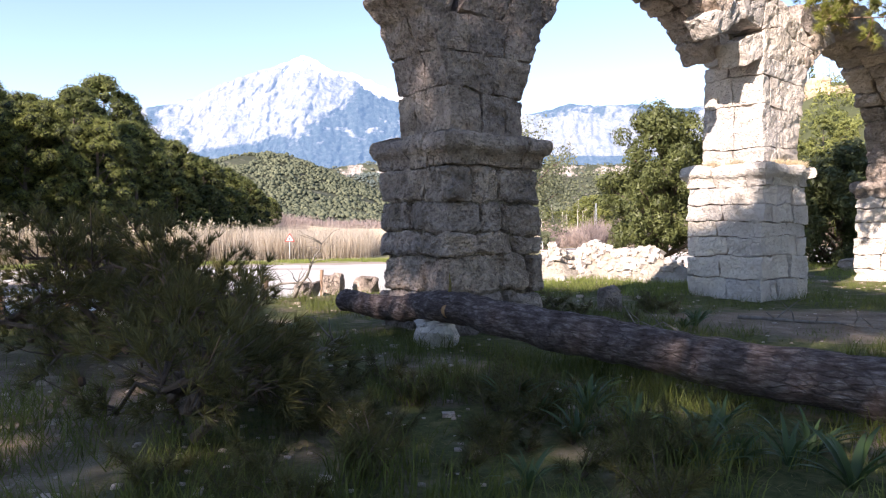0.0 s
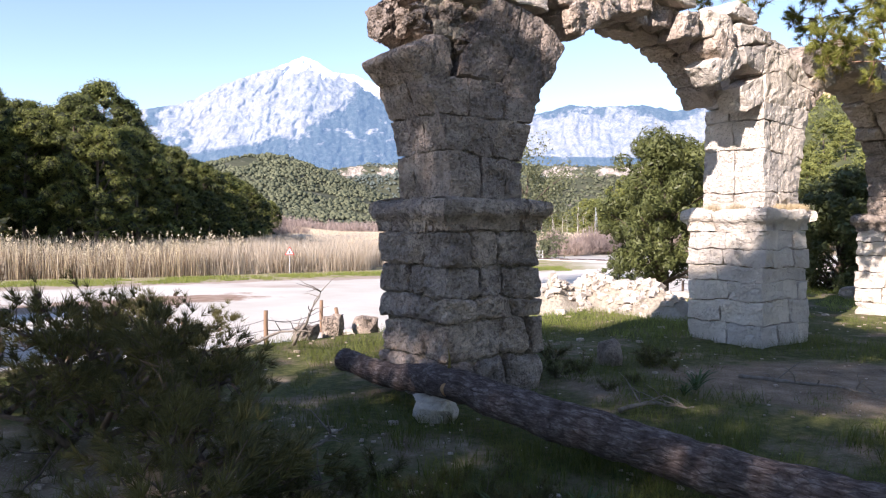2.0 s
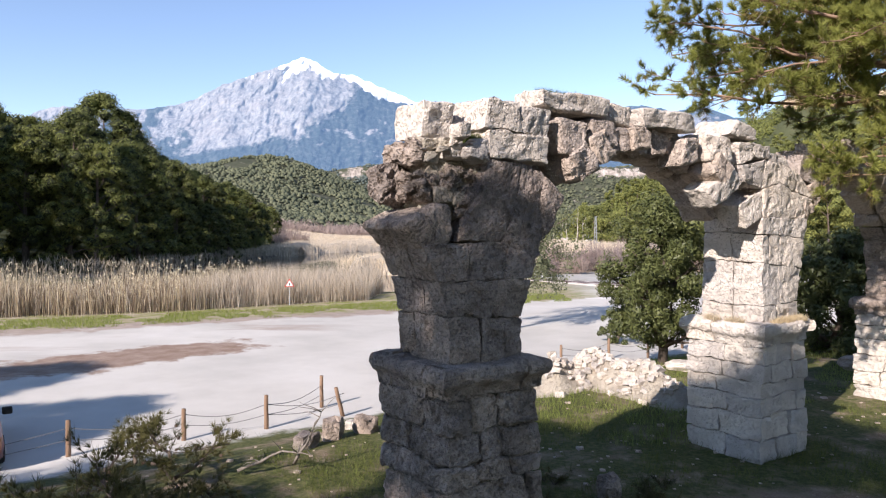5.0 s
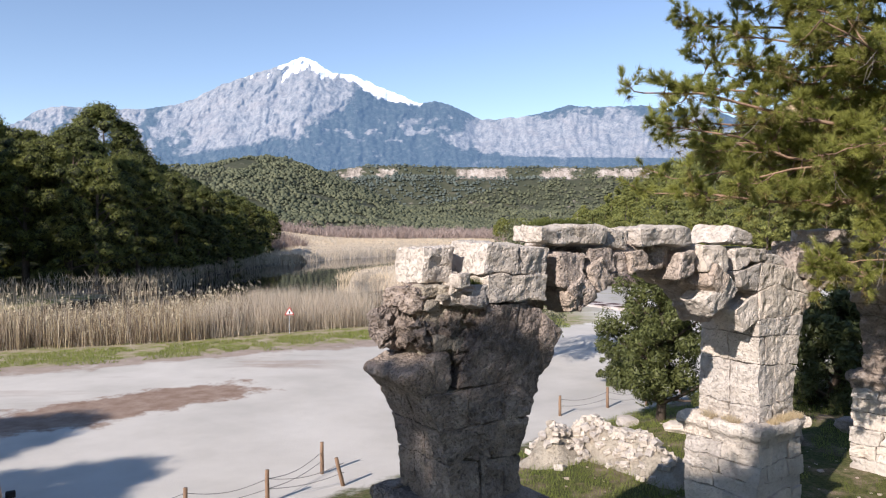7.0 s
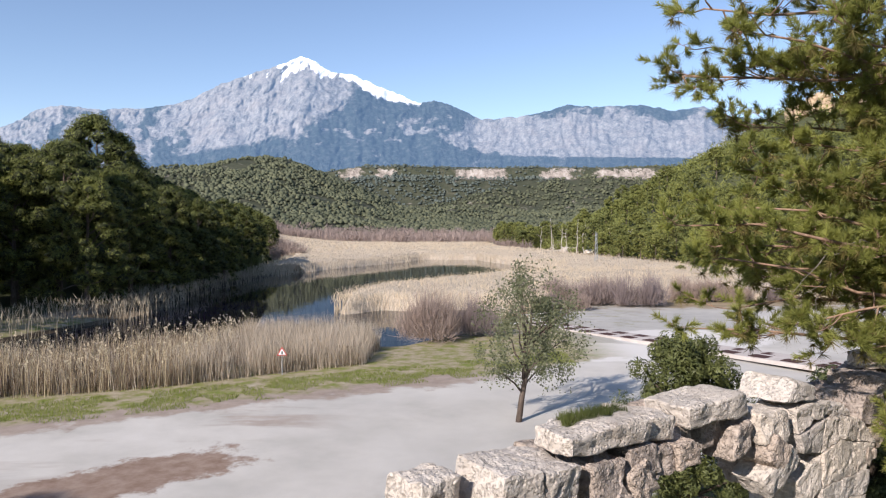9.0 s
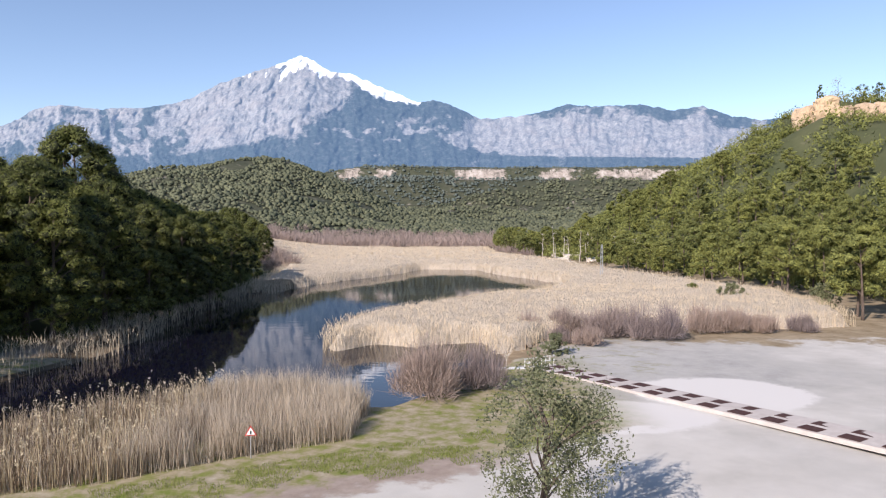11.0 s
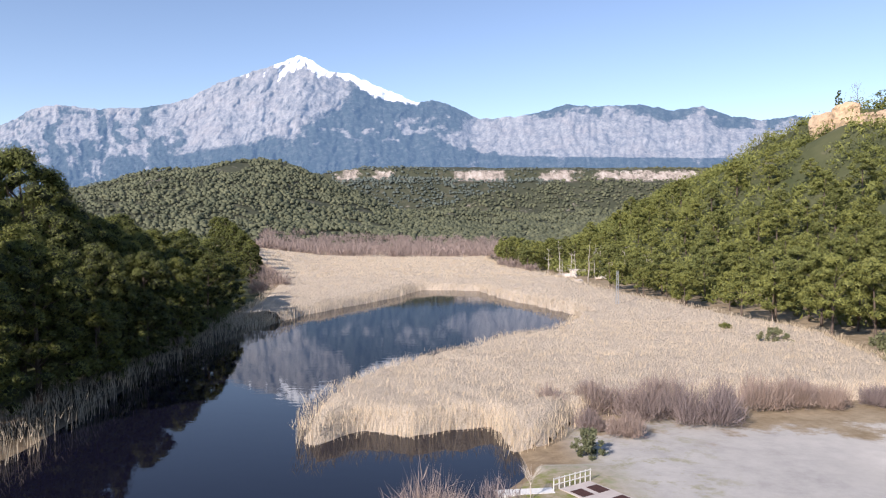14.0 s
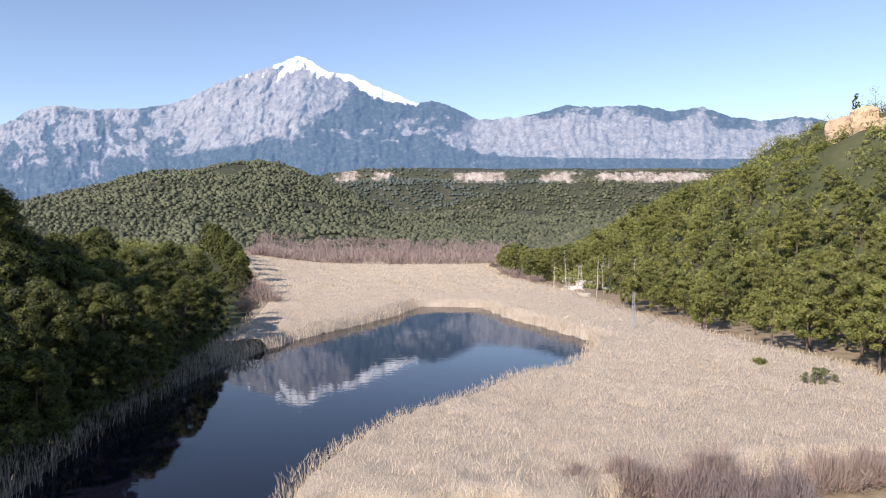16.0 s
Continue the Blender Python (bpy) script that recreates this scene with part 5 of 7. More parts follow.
def bare_bush(x, y, tall, spread, n, seed, width=0.025, label="bare reddish-brown shrub at the edge of the reeds", mat=TWIG):
    rng = np.random.default_rng(seed)
    root = thing("bare_bush", pose(x, y, max(ground_z(x, y), WATER)), label, "shrub", "bare shrubs by the marsh")
    vs, ts, n0 = [], [], 0
    for k in range(9):
        az, out = rng.uniform(0, 6.283), spread * (0.75 * rng.random() ** 0.7 if k else 0)
        v, t = twigs(rng, n // 9, tall * (rng.uniform(0.5, 0.95) if k else 1.0), spread * rng.uniform(0.35, 0.6), width)
        vs.append(v + np.array([math.cos(az) * out, math.sin(az) * out, 0]))
        ts.append(t + n0)
        n0 += len(v)
    tri_ob("crown", np.concatenate(vs), np.concatenate(ts), mat, root)
    bm = bmesh.new()
    r = random.Random(seed)
    for k in range(7):
        az = r.uniform(0, 6.28)
        tube(bm, bent((0.1 * math.cos(az), 0.1 * math.sin(az), -0.1), (spread * 0.5 * math.cos(az), spread * 0.5 * math.sin(az), tall * r.uniform(0.5, 0.8)), 4, 0, 0.08, r), [0.03, 0.022, 0.014, 0.006], 5)
    part("stems", bm, DEADWOOD, root)


bare_bush(-1.0, 62.5, 5.0, 4.0, 6500, 1, 0.02, "large bare brown shrub on the near shore")
bare_bush(2.4, 64.0, 4.0, 2.8, 3600, 2, 0.02, "bare brown shrub with pale stones at its foot")
for k, (x, y, s) in enumerate([(10, 94, 1.0), (14.4, 92.5, 1.25), (19.2, 91.5, 1.3), (22.5, 90.5, 1.45), (25.5, 90.5, 1.4), (30.8, 94, 1.25), (12.8, 88, 0.7), (15.5, 85.5, 0.7), (39, 95, 0.9), (44, 96, 0.8), (34, 95, 1.1), (21, 95, 1.2), (36.5, 97.5, 0.9)]):
    bare_bush(x, y, 3.3 * s, 2.4 * s, 3000, 20 + k, 0.024)

rng = np.random.default_rng(12)
vs, ts, n0 = [], [], 0
for k in range(900):
    y = 430 + 340 * rng.random() ** 1.2
    x = rng.uniform(-0.25 * y, 0.075 * y + 15)
    if fbm(np.array([x]), np.array([y]), 30, 2)[0] < -0.5:
        continue
    v, t = twigs(rng, 75, rng.uniform(5.5, 9.5), rng.uniform(3.5, 6.5), 0.2)
    vs.append(v + np.array([x, y, ground_z(x, y)]))
    ts.append(t + n0)
    n0 += len(v)
for x, y, s in [(-52, 236, 6.5), (-47, 228, 5.5), (-57, 246, 6.5), (-50, 215, 4.5), (-60, 262, 6), (34, 300, 5), (30, 322, 6), (27, 345, 5)]:
    v, t = twigs(rng, 500, s, s * 0.7, 0.08)
    vs.append(v + np.array([x, y, ground_z(x, y)]))
    ts.append(t + n0)
    n0 += len(v)
tagged(tri_ob("bare_thicket", np.concatenate(vs), np.concatenate(ts), TWIG), "pinkish-brown leafless thicket across the valley", "thicket", kind="stuff")


def leafy_tree(name, x, y, tall, spread, base, clumps, per, leaf, mat, seed, label, droop=0.0, trunk_r=0.14, bend=(0, 0)):
    rng, r = np.random.default_rng(seed), random.Random(seed)
    root = thing(name, pose(x, y, ground_z(x, y) - 0.05), label, "tree")
    bm = bmesh.new()
    top = (bend[0], bend[1], tall * 0.8)
    tube(bm, bent((0, 0, -0.1), top, 6, 0, 0.12, r), [trunk_r * (1 - 0.14 * k) for k in range(6)], 8)
    cs, rs = [], []
    for k in range(clumps):
        t = base + (1 - base) * r.random()
        prof = math.sqrt(max(0.05, 1 - (2 * (t - base) / (1 - base) - 0.8) ** 2 / 1.6))
        rad, az = spread * prof * r.uniform(0.25, 1.0), r.uniform(0, 6.283)
        cs.append((bend[0] * t + rad * math.cos(az), bend[1] * t + rad * math.sin(az), tall * t))
        rs.append(spread * r.uniform(0.14, 0.26))
        if k % 5 == 0:
            zb = tall * max(base * 0.7, t - 0.25)
            tube(bm, bent((bend[0] * zb / tall, bend[1] * zb / tall, zb), cs[-1], 4, 0.1, 0.1, r), [trunk_r * 0.4, trunk_r * 0.3, trunk_r * 0.2, trunk_r * 0.08], 5)
    part("trunk", bm, TRUNK, root, "", True)
    v, t = scatter_leaves(np.array(cs), np.array(rs), per, leaf * (1.4 if mat == CAROB else 0.9), rng, 1.0 + droop, mat == CAROB)
    tri_ob("crown", v, t, mat, root)
    return root


leafy_tree("willow_tree", 3.5, 36.2, 7.2, 2.8, 0.3, 80, 120, 0.13, WILLOW, 5, "small thin-crowned tree with grey-green leaves on the gravel", 0.6, 0.16, (0.7, 0.3))
leafy_tree("carob_tree", 7.2, 23.6, 5.4, 2.0, 0.17, 170, 230, 0.11, CAROB, 6, "dense dark green evergreen tree behind the arch", 0.0, 0.18)
leafy_tree("carob_tree", 13.8, 25.0, 4.0, 2.2, 0.05, 140, 110, 0.18, CAROB, 8, "dark evergreen tree in shade beyond the second arch", 0.0, 0.16)
leafy_tree("evergreen_bush", 7.6, 31.5, 1.6, 0.85, 0.05, 40, 90, 0.1, CAROB, 9, "low evergreen bush on the gravel's edge", 0.0, 0.08)
leafy_tree("evergreen_bush", 11.2, 80.8, 2.0, 1.5, 0.05, 40, 60, 0.2, WILLOW, 10, "olive-green bush among the bare shrubs", 0.0, 0.08)
for k, (x, y, s) in enumerate([(-42.5, 118, 3.5), (-43, 131, 4.0), (-42, 141, 3.2), (-41, 152, 4.2), (-44, 104, 3.0), (-43, 163, 4.0), (48, 128, 3.5), (46, 140, 2.5), (58, 118, 4)]):
    leafy_tree("shore_bush", x, y, s, s * 0.7, 0.05, 36, 40, 0.35, PINE_DARK if k % 2 else WILLOW, 40 + k, "rounded evergreen bush at the foot of the wood", 0.0, 0.08)


# ---- the pine that overhangs the arch ----
def overhanging_pine():
    r, rng = random.Random(3), np.random.default_rng(3)
    x, y = 10.8, 13.6
    root = thing("pine_tree", pose(0, 0, 0), "old Turkish pine with long orange-brown branches over the arch", "tree", "pines by the ruin")
    bm = bmesh.new()
    tube(bm, bent((x, y, ground_z(x, y) - 0.2), (x - 0.3, y + 0.5, 16), 8, 0, 0.15, r), [0.3, 0.28, 0.26, 0.23, 0.2, 0.16, 0.11, 0.05], 10)
    part("trunk", bm, TRUNK, root, "", True)
    ends = [(6.2, 15.6, 7.4, 7.8), (7.2, 15.8, 7.2, 7.6), (5.7, 15.4, 7.9, 8.0), (7.8, 15.4, 6.6, 7.2), (7.2, 13.0, 5.5, 6.5), (7.8, 13.5, 5.3, 6.2), (5.6, 13.2, 7.1, 7.6), (6.5, 13.2, 6.7, 7.2), (8.3, 13.2, 6.0, 6.8), (3.5, 12.6, 8.6, 7.4), (4.3, 13.3, 8.1, 7.2), (4.4, 12.9, 11.5, 10.6), (5.2, 14.5, 10.3, 9.4), (5.1, 16.2, 8.2, 8.0), (6.3, 12.0, 9.7, 8.8), (5.6, 14.1, 8.5, 8.0), 
            (8.6, 14.9, 7.8, 8.2), (7.8, 11.8, 12.4, 11.4), (6.4, 12.5, 13.4, 12.3), (8.8, 14.2, 14.6, 13.5), (7.0, 12.4, 7.6, 7.6), (8.4, 12.2, 6.6, 7.2), (6.6, 15.2, 11.8, 11.0), (8.4, 16.5, 9.5, 9.0), (7.6, 13.2, 9.8, 9.6),
            (13.5, 15.5, 9, 8.5), (14, 12.5, 11, 10), (12.5, 10.8, 8, 8), (12.8, 16.8, 12, 11), (9.0, 11.0, 9.6, 9.4), (11, 17, 7, 7.5), (9.4, 13.4, 5.6, 6.4), (6.1, 13.6, 9.2, 8.6), (5.0, 13.4, 12.4, 11.8), (3.6, 13.2, 10.9, 10.2), (3.9, 13.1, 11.9, 11.2), (5.6, 12.6, 11.6, 10.9), (4.8, 13.6, 8.9, 8.2), (8.0, 13.0, 8.8, 8.6),
            (5.7, 14.0, 10.0, 9.2), (6.4, 13.8, 10.7, 9.8), (6.2, 14.2, 9.1, 8.6), (6.9, 13.7, 9.9, 9.2), (4.8, 14.0, 8.3, 7.9), (5.5, 14.1, 7.9, 7.6), (6.6, 13.9, 7.8, 7.6), (4.8, 14.2, 7.2, 7.2),
            (4.1, 14.0, 6.9, 7.0), (6.1, 14.0, 11.1, 10.2), (7.0, 13.9, 11.4, 10.4), (5.2, 14.1, 9.5, 8.8), (7.0, 14.0, 8.7, 8.4), (4.5, 13.9, 11.5, 10.6), (7.6, 14.4, 10.6, 9.8), (7.4, 13.5, 12.2, 11.2), (8.2, 13.9, 9.4, 9.0)]
    tips, ways = [], []
    for ex, ey, ez, zb in ends:
        wood = bmesh.new()
        f = zb / 16
        a = Vector((x - 0.3 * f, y + 0.5 * f, zb))
        e = Vector((ex, ey, ez))
        main = bent(a, e, 7, r.uniform(-0.3, 0.35), 0.12, r)
        ln = (e - a).length
        tube(wood, main, [0.055 * (1 - 0.13 * k) * min(1, ln / 5) for k in range(7)], 6)
        for k in range(int(5 + ln * 1.5)):
            s = r.uniform(0.35, 1.0) if k else 1.0
            q = s * 6
            i = min(int(q), 5)
            p = main[i].lerp(main[i + 1], q - i)
            d = ((e - a).normalized() * 0.7 + Vector((r.uniform(-1, 1), r.uniform(-1, 1), r.uniform(-0.45, 0.7)))).normalized()
            tip = p + d * r.uniform(0.4, 0.95)
            spray = bent(p, tip, 4, -0.05, 0.04, r)
            tube(wood, spray, [0.015, 0.011, 0.008, 0.004], 4, False)
            for m in range(8):
                g0 = spray[1].lerp(spray[3], r.uniform(0.1, 1.0))
                d2 = (d * 0.6 + Vector((r.gauss(0, 0.7), r.gauss(0, 0.7), r.gauss(0.25, 0.55)))).normalized()
                g1 = g0 + d2 * r.uniform(0.12, 0.32)
                tube(wood, [g0, g1], [0.005, 0.003], 3, False)
                for j in range(4):
                    tips.append(g0.lerp(g1, 0.35 + 0.22 * j))
                    ways.append(d2)
        part("branch", wood, BRANCH, root, "", True)
    tips, ways = np.array(tips), np.array(ways)
    v, t = tufts(tips, 0.15, 0.0115, 30, rng, 0.15, ways, 0.85)
    tri_ob("needles", v, t, PINE_NEAR, root)
    for k in range(16):
        dead = bmesh.new()
        ex, ey, ez, zb = ends[k]
        a = Vector((x, y, zb)).lerp(Vector((ex, ey, ez)), r.uniform(0.5, 0.8))
        for m in range(3):
            b = a + Vector((r.uniform(-0.7, 0.1), r.uniform(-0.6, 0.3), r.uniform(-0.7, 0.1)))
            tube(dead, bent(a, b, 4, 0, 0.07, r), [0.009, 0.007, 0.005, 0.002], 4, False)
        part("dead_twig", dead, DEADWOOD, root, "bleached dead twig")
    keep = rng.random(len(tips)) < 0.05
    v, t = tufts(tips[keep] - np.array([0, 0, 0.15]), 0.2, 0.012, 30, rng, -0.6)
    tri_ob("dry_needles", v, t, PINE_DRY, root, label="straw-coloured dry needle bunches")


overhanging_pine()

# ---- the ruin's ground: log, fallen crown, stones, plants ----
bark = Mat("pine bark plates", 0.95, 0.15)
bv = bark.node("ShaderNodeTexVoronoi", Scale=21.0)
bv.distance = "EUCLIDEAN"
bv.feature = "DISTANCE_TO_EDGE"
nz = bark.t.nodes.new("ShaderNodeTexNoise")
nz.inputs["Scale"].default_value = 5.0
bark.link(bark.pos(), nz.inputs["Vector"])
mixv = bark.t.nodes.new("ShaderNodeMix")
mixv.data_type = "VECTOR"
mixv.inputs[0].default_value = 0.035
turn = bark.t.nodes.new("ShaderNodeMapping")
turn.inputs["Rotation"].default_value = (0, 0, radians(48))
bark.link(bark.pos(), turn.inputs["Vector"])
bark.link(bark.stretch(turn.outputs[0], (0.3, 1.0, 1.0)), mixv.inputs[4])
bark.link(nz.outputs["Color"], mixv.inputs[5])
bark.link(mixv.outputs[1], bv.inputs["Vector"])
plate = bark.bw(bv.outputs["Distance"], 0.0, 0.11)
streak = bark.math("ADD", bark.math("MULTIPLY", bark.noise(26, 6, 0.75, bark.stretch(turn.outputs[0], (0.25, 1.0, 1.0))), 0.65), bark.math("MULTIPLY", bark.noise(7, 4, 0.6), 0.35))
bc = bark.ramp(streak, [(0.36, (0.06, 0.042, 0.038)), (0.5, (0.15, 0.115, 0.106)), (0.64, (0.36, 0.3, 0.285))])
bark.colour(bark.mix(bark.math("ADD", bark.math("MULTIPLY", plate, 0.4), 0.6), (0.045, 0.032, 0.028), bc))
bark.bump(bark.math("ADD", bark.math("MULTIPLY", plate, 0.45), bark.math("MULTIPLY", streak, 2.0)), 1.0, 0.05)
BARK = bark.m
CUT = simple("fresh orange cut wood", (0.33, 0.18, 0.09), (0.52, 0.32, 0.17), 20, 0.8)


def rough_tube(name, points, radii, mat, parent, sides=20, step=0.06, amp=0.018, label=""):
    """A trunk with an uneven skin."""
    pts = [Vector(p) for p in points]
    ring_pts, rad = [], []
    for a, b, ra, rb in zip(pts, pts[1:], radii, radii[1:]):
        n = max(2, int((b - a).length / step))
        for k in range(n):
            ring_pts.append(a.lerp(b, k / n))
            rad.append(ra + (rb - ra) * k / n)
    ring_pts.append(pts[-1])
    rad.append(radii[-1])
    for _ in range(6):
        ring_pts = [ring_pts[0]] + [(ring_pts[i - 1] + ring_pts[i] * 2 + ring_pts[i + 1]) / 4 for i in range(1, len(ring_pts) - 1)] + [ring_pts[-1]]
    verts, faces = [], []
    prev = None
    for i, p in enumerate(ring_pts):
        d = (ring_pts[min(i + 1, len(ring_pts) - 1)] - ring_pts[max(i - 1, 0)]).normalized()
        a = d.orthogonal().normalized() if prev is None else (prev - d * prev.dot(d)).normalized()
        prev = a
        b = d.cross(a)
        for k in range(sides):
            w_ = a * math.cos(k * 2 * math.pi / sides) + b * math.sin(k * 2 * math.pi / sides)
            q = p + w_ * rad[i]
            q += w_ * (noise.noise(q * 9) * amp + noise.noise(q * 3) * amp * 1.4)
            verts.append(q)
    for i in range(len(ring_pts) - 1):
        for k in range(sides):
            faces.append((i * sides + k, i * sides + (k + 1) % sides, (i + 1) * sides + (k + 1) % sides, (i + 1) * sides + k))
    faces.append(tuple(range(sides))[::-1])
    faces.append(tuple(range(len(verts) - sides, len(verts))))
    return poly_ob(name, verts, faces, mat, parent, True, label)


log = thing("pine_log", pose(0, 0, 0), "fallen pine trunk with plated bark resting against a rock", "log")
rough_tube("trunk", [(-1.42, 10.05, 0.3), (-0.75, 9.0, 0.3), (0.0, 7.85, 0.46), (0.9, 6.8, 0.36), (2.2, 5.4, 0.26), (2.95, 4.6, 0.24), (4.6, 2.75, 0.24)], [0.15, 0.155, 0.175, 0.185, 0.195, 0.205, 0.23], BARK, log)
bm = bmesh.new()
tube(bm, [(0.0, 7.78, 0.45), (0.02, 7.66, 0.43), (0.025, 7.6, 0.425)], [0.085, 0.08, 0.075], 14)
part("branch_stub", bm, CUT, log, "orange cut branch stub", True)
bm = bmesh.new()
tube(bm, [(0.04, 7.82, 0.6), (0.045, 7.8, 0.72), (0.035, 7.8, 0.83)], [0.022, 0.012, 0.002], 6)
part("splinter", bm, PINE_DRY, log, "pale upright splinter")
# blocks lying in shade take STONE, which holds that shade in its tone
for k, (x, y, sx, sy, sz, mt, lb) in enumerate([
        (-0.1, 8.0, 0.6, 0.5, 0.42, STONE_PALE, "pale rock wedged under the fallen trunk"), (-2.75, 13.9, 0.55, 0.45, 0.42, STONE, "grey boulder by the rope fence"),
        (-2.35, 14.6, 0.6, 0.5, 0.62, STONE, "squared grey boulder by the rope fence"), (-1.72, 15.1, 0.7, 0.5, 0.5, STONE, "low grey block by the rope fence"),
        (3.62, 22.4, 0.5, 0.45, 0.85, STONE_PALE, "short pale stone stump by the rope fence"), (4.55, 23.0, 0.6, 0.5, 0.5, STONE_PALE, "pale stone block in the grass"),
        (6.2, 24.0, 0.9, 0.7, 0.4, STONE_PALE, "flat pale stone block in the grass"), (7.3, 21.6, 1.3, 0.9, 0.35, STONE_PALE, "broad pale stone slab in the grass"),
        (3.2, 20.0, 0.7, 0.6, 0.4, STONE_PALE, "pale stone block in the grass"), (2.5, 19.2, 0.5, 0.4, 0.3, STONE_PALE, "pale stone in the grass"), (2.6, 11.2, 0.42, 0.38, 0.5, STONE, "lichened grey rock darkened for shade"),
        (-2.1, 16.3, 0.5, 0.4, 0.25, STONE_PALE, "pale stone at the gravel's edge"), (12.5, 21.5, 1.2, 0.9, 0.5, STONE, "stone block darkened for shade"), (10.2, 20.8, 0.9, 0.7, 0.45, STONE, "stone block darkened for shade"),
        (-4.4, 9.4, 0.6, 0.5, 0.3, STONE_PALE, "flat pale rock beside the fallen crown"), (14.5, 23.0, 1.6, 0.9, 0.6, STONE, "row of stone blocks darkened for shade")]):
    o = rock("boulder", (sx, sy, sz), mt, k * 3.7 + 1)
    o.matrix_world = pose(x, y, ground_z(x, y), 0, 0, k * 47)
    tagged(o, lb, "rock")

# tumbled rubble wall behind the piers
heap = thing("rubble_heap", pose(0, 0, 0), "heap of pale tumbled rubble stones in the grass", "rubble")
rr = random.Random(8)
rocks = []
for k in range(6):
    o = rock("rubble_stone", (1, 1, 0.8), STONE_PALE, 60 + k * 5, heap, 2)
    rocks.append(o.data)
    bpy.data.objects.remove(o)
HEAP_LINE = [(2.9, 19.3), (3.7, 19.9), (4.4, 19.7), (5.1, 18.7), (5.8, 17.5)]


def mound(x, y):
    d = float(edge_distance(HEAP_LINE, np.array([x]), np.array([y]), False)[0])
    return (1.05 - 0.4 * smooth(4.6, 5.8, x)) * math.exp(-(d / 0.62) ** 2) * (0.85 + 0.15 * math.sin(5 * x))


hx, hy = np.meshgrid(np.linspace(1.9, 6.9, 60), np.linspace(16.4, 21.4, 60))
hz = np.array([mound(a, b) + ground_z(a, b) - 0.03 + 0.05 * noise.noise(Vector((a * 5, b * 5, 0))) - 0.06 for a, b in zip(hx.ravel(), hy.ravel())])
hi_ = np.arange(3600).reshape(60, 60)
tri_ob("core", np.stack([hx.ravel(), hy.ravel(), hz], 1), np.concatenate([np.stack([hi_[:-1, :-1].ravel(), hi_[:-1, 1:].ravel(), hi_[1:, 1:].ravel()], 1), np.stack([hi_[:-1, :-1].ravel(), hi_[1:, 1:].ravel(), hi_[1:, :-1].ravel()], 1)]), RUBBLE, heap, True, "packed earth and mortar under the stones")
for k in range(300):
    s = rr.random()
    q = s * 4
    i = min(int(q), 3)
    cx, cy = (HEAP_LINE[i][j] + (HEAP_LINE[i + 1][j] - HEAP_LINE[i][j]) * (q - i) for j in (0, 1))
    a, b = rr.gauss(0, 0.42), rr.gauss(0, 0.42)
    x, y = cx + a, cy + b
    hgt = mound(x, y) - 0.06
    o = new("rubble_stone", rr.choice(rocks))
    o.parent = heap
    size = rr.uniform(0.14, 0.34)
    o.matrix_basis = pose(x, y, ground_z(x, y) + hgt - 0.02, rr.uniform(-25, 25), rr.uniform(-25, 25), rr.uniform(0, 360)) @ Matrix.Diagonal((size, size * rr.uniform(0.7, 1), size * rr.uniform(0.6, 1), 1))

# loose stones on the soil
field = thing("loose_stones", pose(0, 0, 0), "scattered small pale stones on the soil", "stones", kind="stuff")
vs, fs = [], []
rr = random.Random(21)
pts0, quads0 = cube_grid(2)
base_rock = pts0 / np.linalg.norm(pts0, axis=1)[:, None]
bumpy = [base_rock * (1 + 0.3 * np.array([noise.noise(Vector(p) * 1.3 + Vector((s, 0, 0))) for p in base_rock]))[:, None] for s in range(5)]
for k in range(1000):
    if k < 480:
        x, y = rr.uniform(-4.2, 0.2), 2.6 + 5.5 * rr.random() ** 1.4
    elif k < 810:
        x, y = rr.uniform(-5.5, 8), rr.uniform(2.8, 15)
    else:
        x = rr.uniform(2, 15)
        y = 10 + 0.75 * x + rr.uniform(-2, 9)
    s = rr.uniform(0.012, 0.036) * (2.2 if rr.random() < 0.1 else 1) * (1.4 if y > 12 else 1)
    p = bumpy[k % 5] * np.array([s, s * rr.uniform(0.6, 1), s * 0.55]) + np.array([x, y, ground_z(x, y) + s * 0.05])
    n0 = len(vs)
    vs += list(p)
    fs += [[i + n0 for i in q] for q in quads0]
poly_ob("stones", vs, fs, STONE_MID, field, True)

# fallen needles and twigs
rng = np.random.default_rng(43)
n = 26000
x, y = rng.uniform(-5.5, 9, n), 2.4 + 12 * rng.random(n) ** 1.7
az, ln = rng.uniform(0, 2 * np.pi, n), rng.uniform(0.03, 0.11, n)
d = np.stack([np.cos(az), np.sin(az), rng.uniform(-0.05, 0.25, n)], 1) * ln[:, None]
side = np.stack([-np.sin(az), np.cos(az), np.zeros(n)], 1) * rng.uniform(0.0012, 0.004, n)[:, None]
p0 = np.stack([x, y, height(x, y) + 0.006], 1)
v = np.stack([p0 - side, p0 + side, p0 + d], 1).reshape(-1, 3)
tagged(tri_ob("needle_litter", v, np.arange(3 * n).reshape(-1, 3), PINE_DRY), "brown fallen pine needles and twigs on the soil", "litter", kind="stuff")

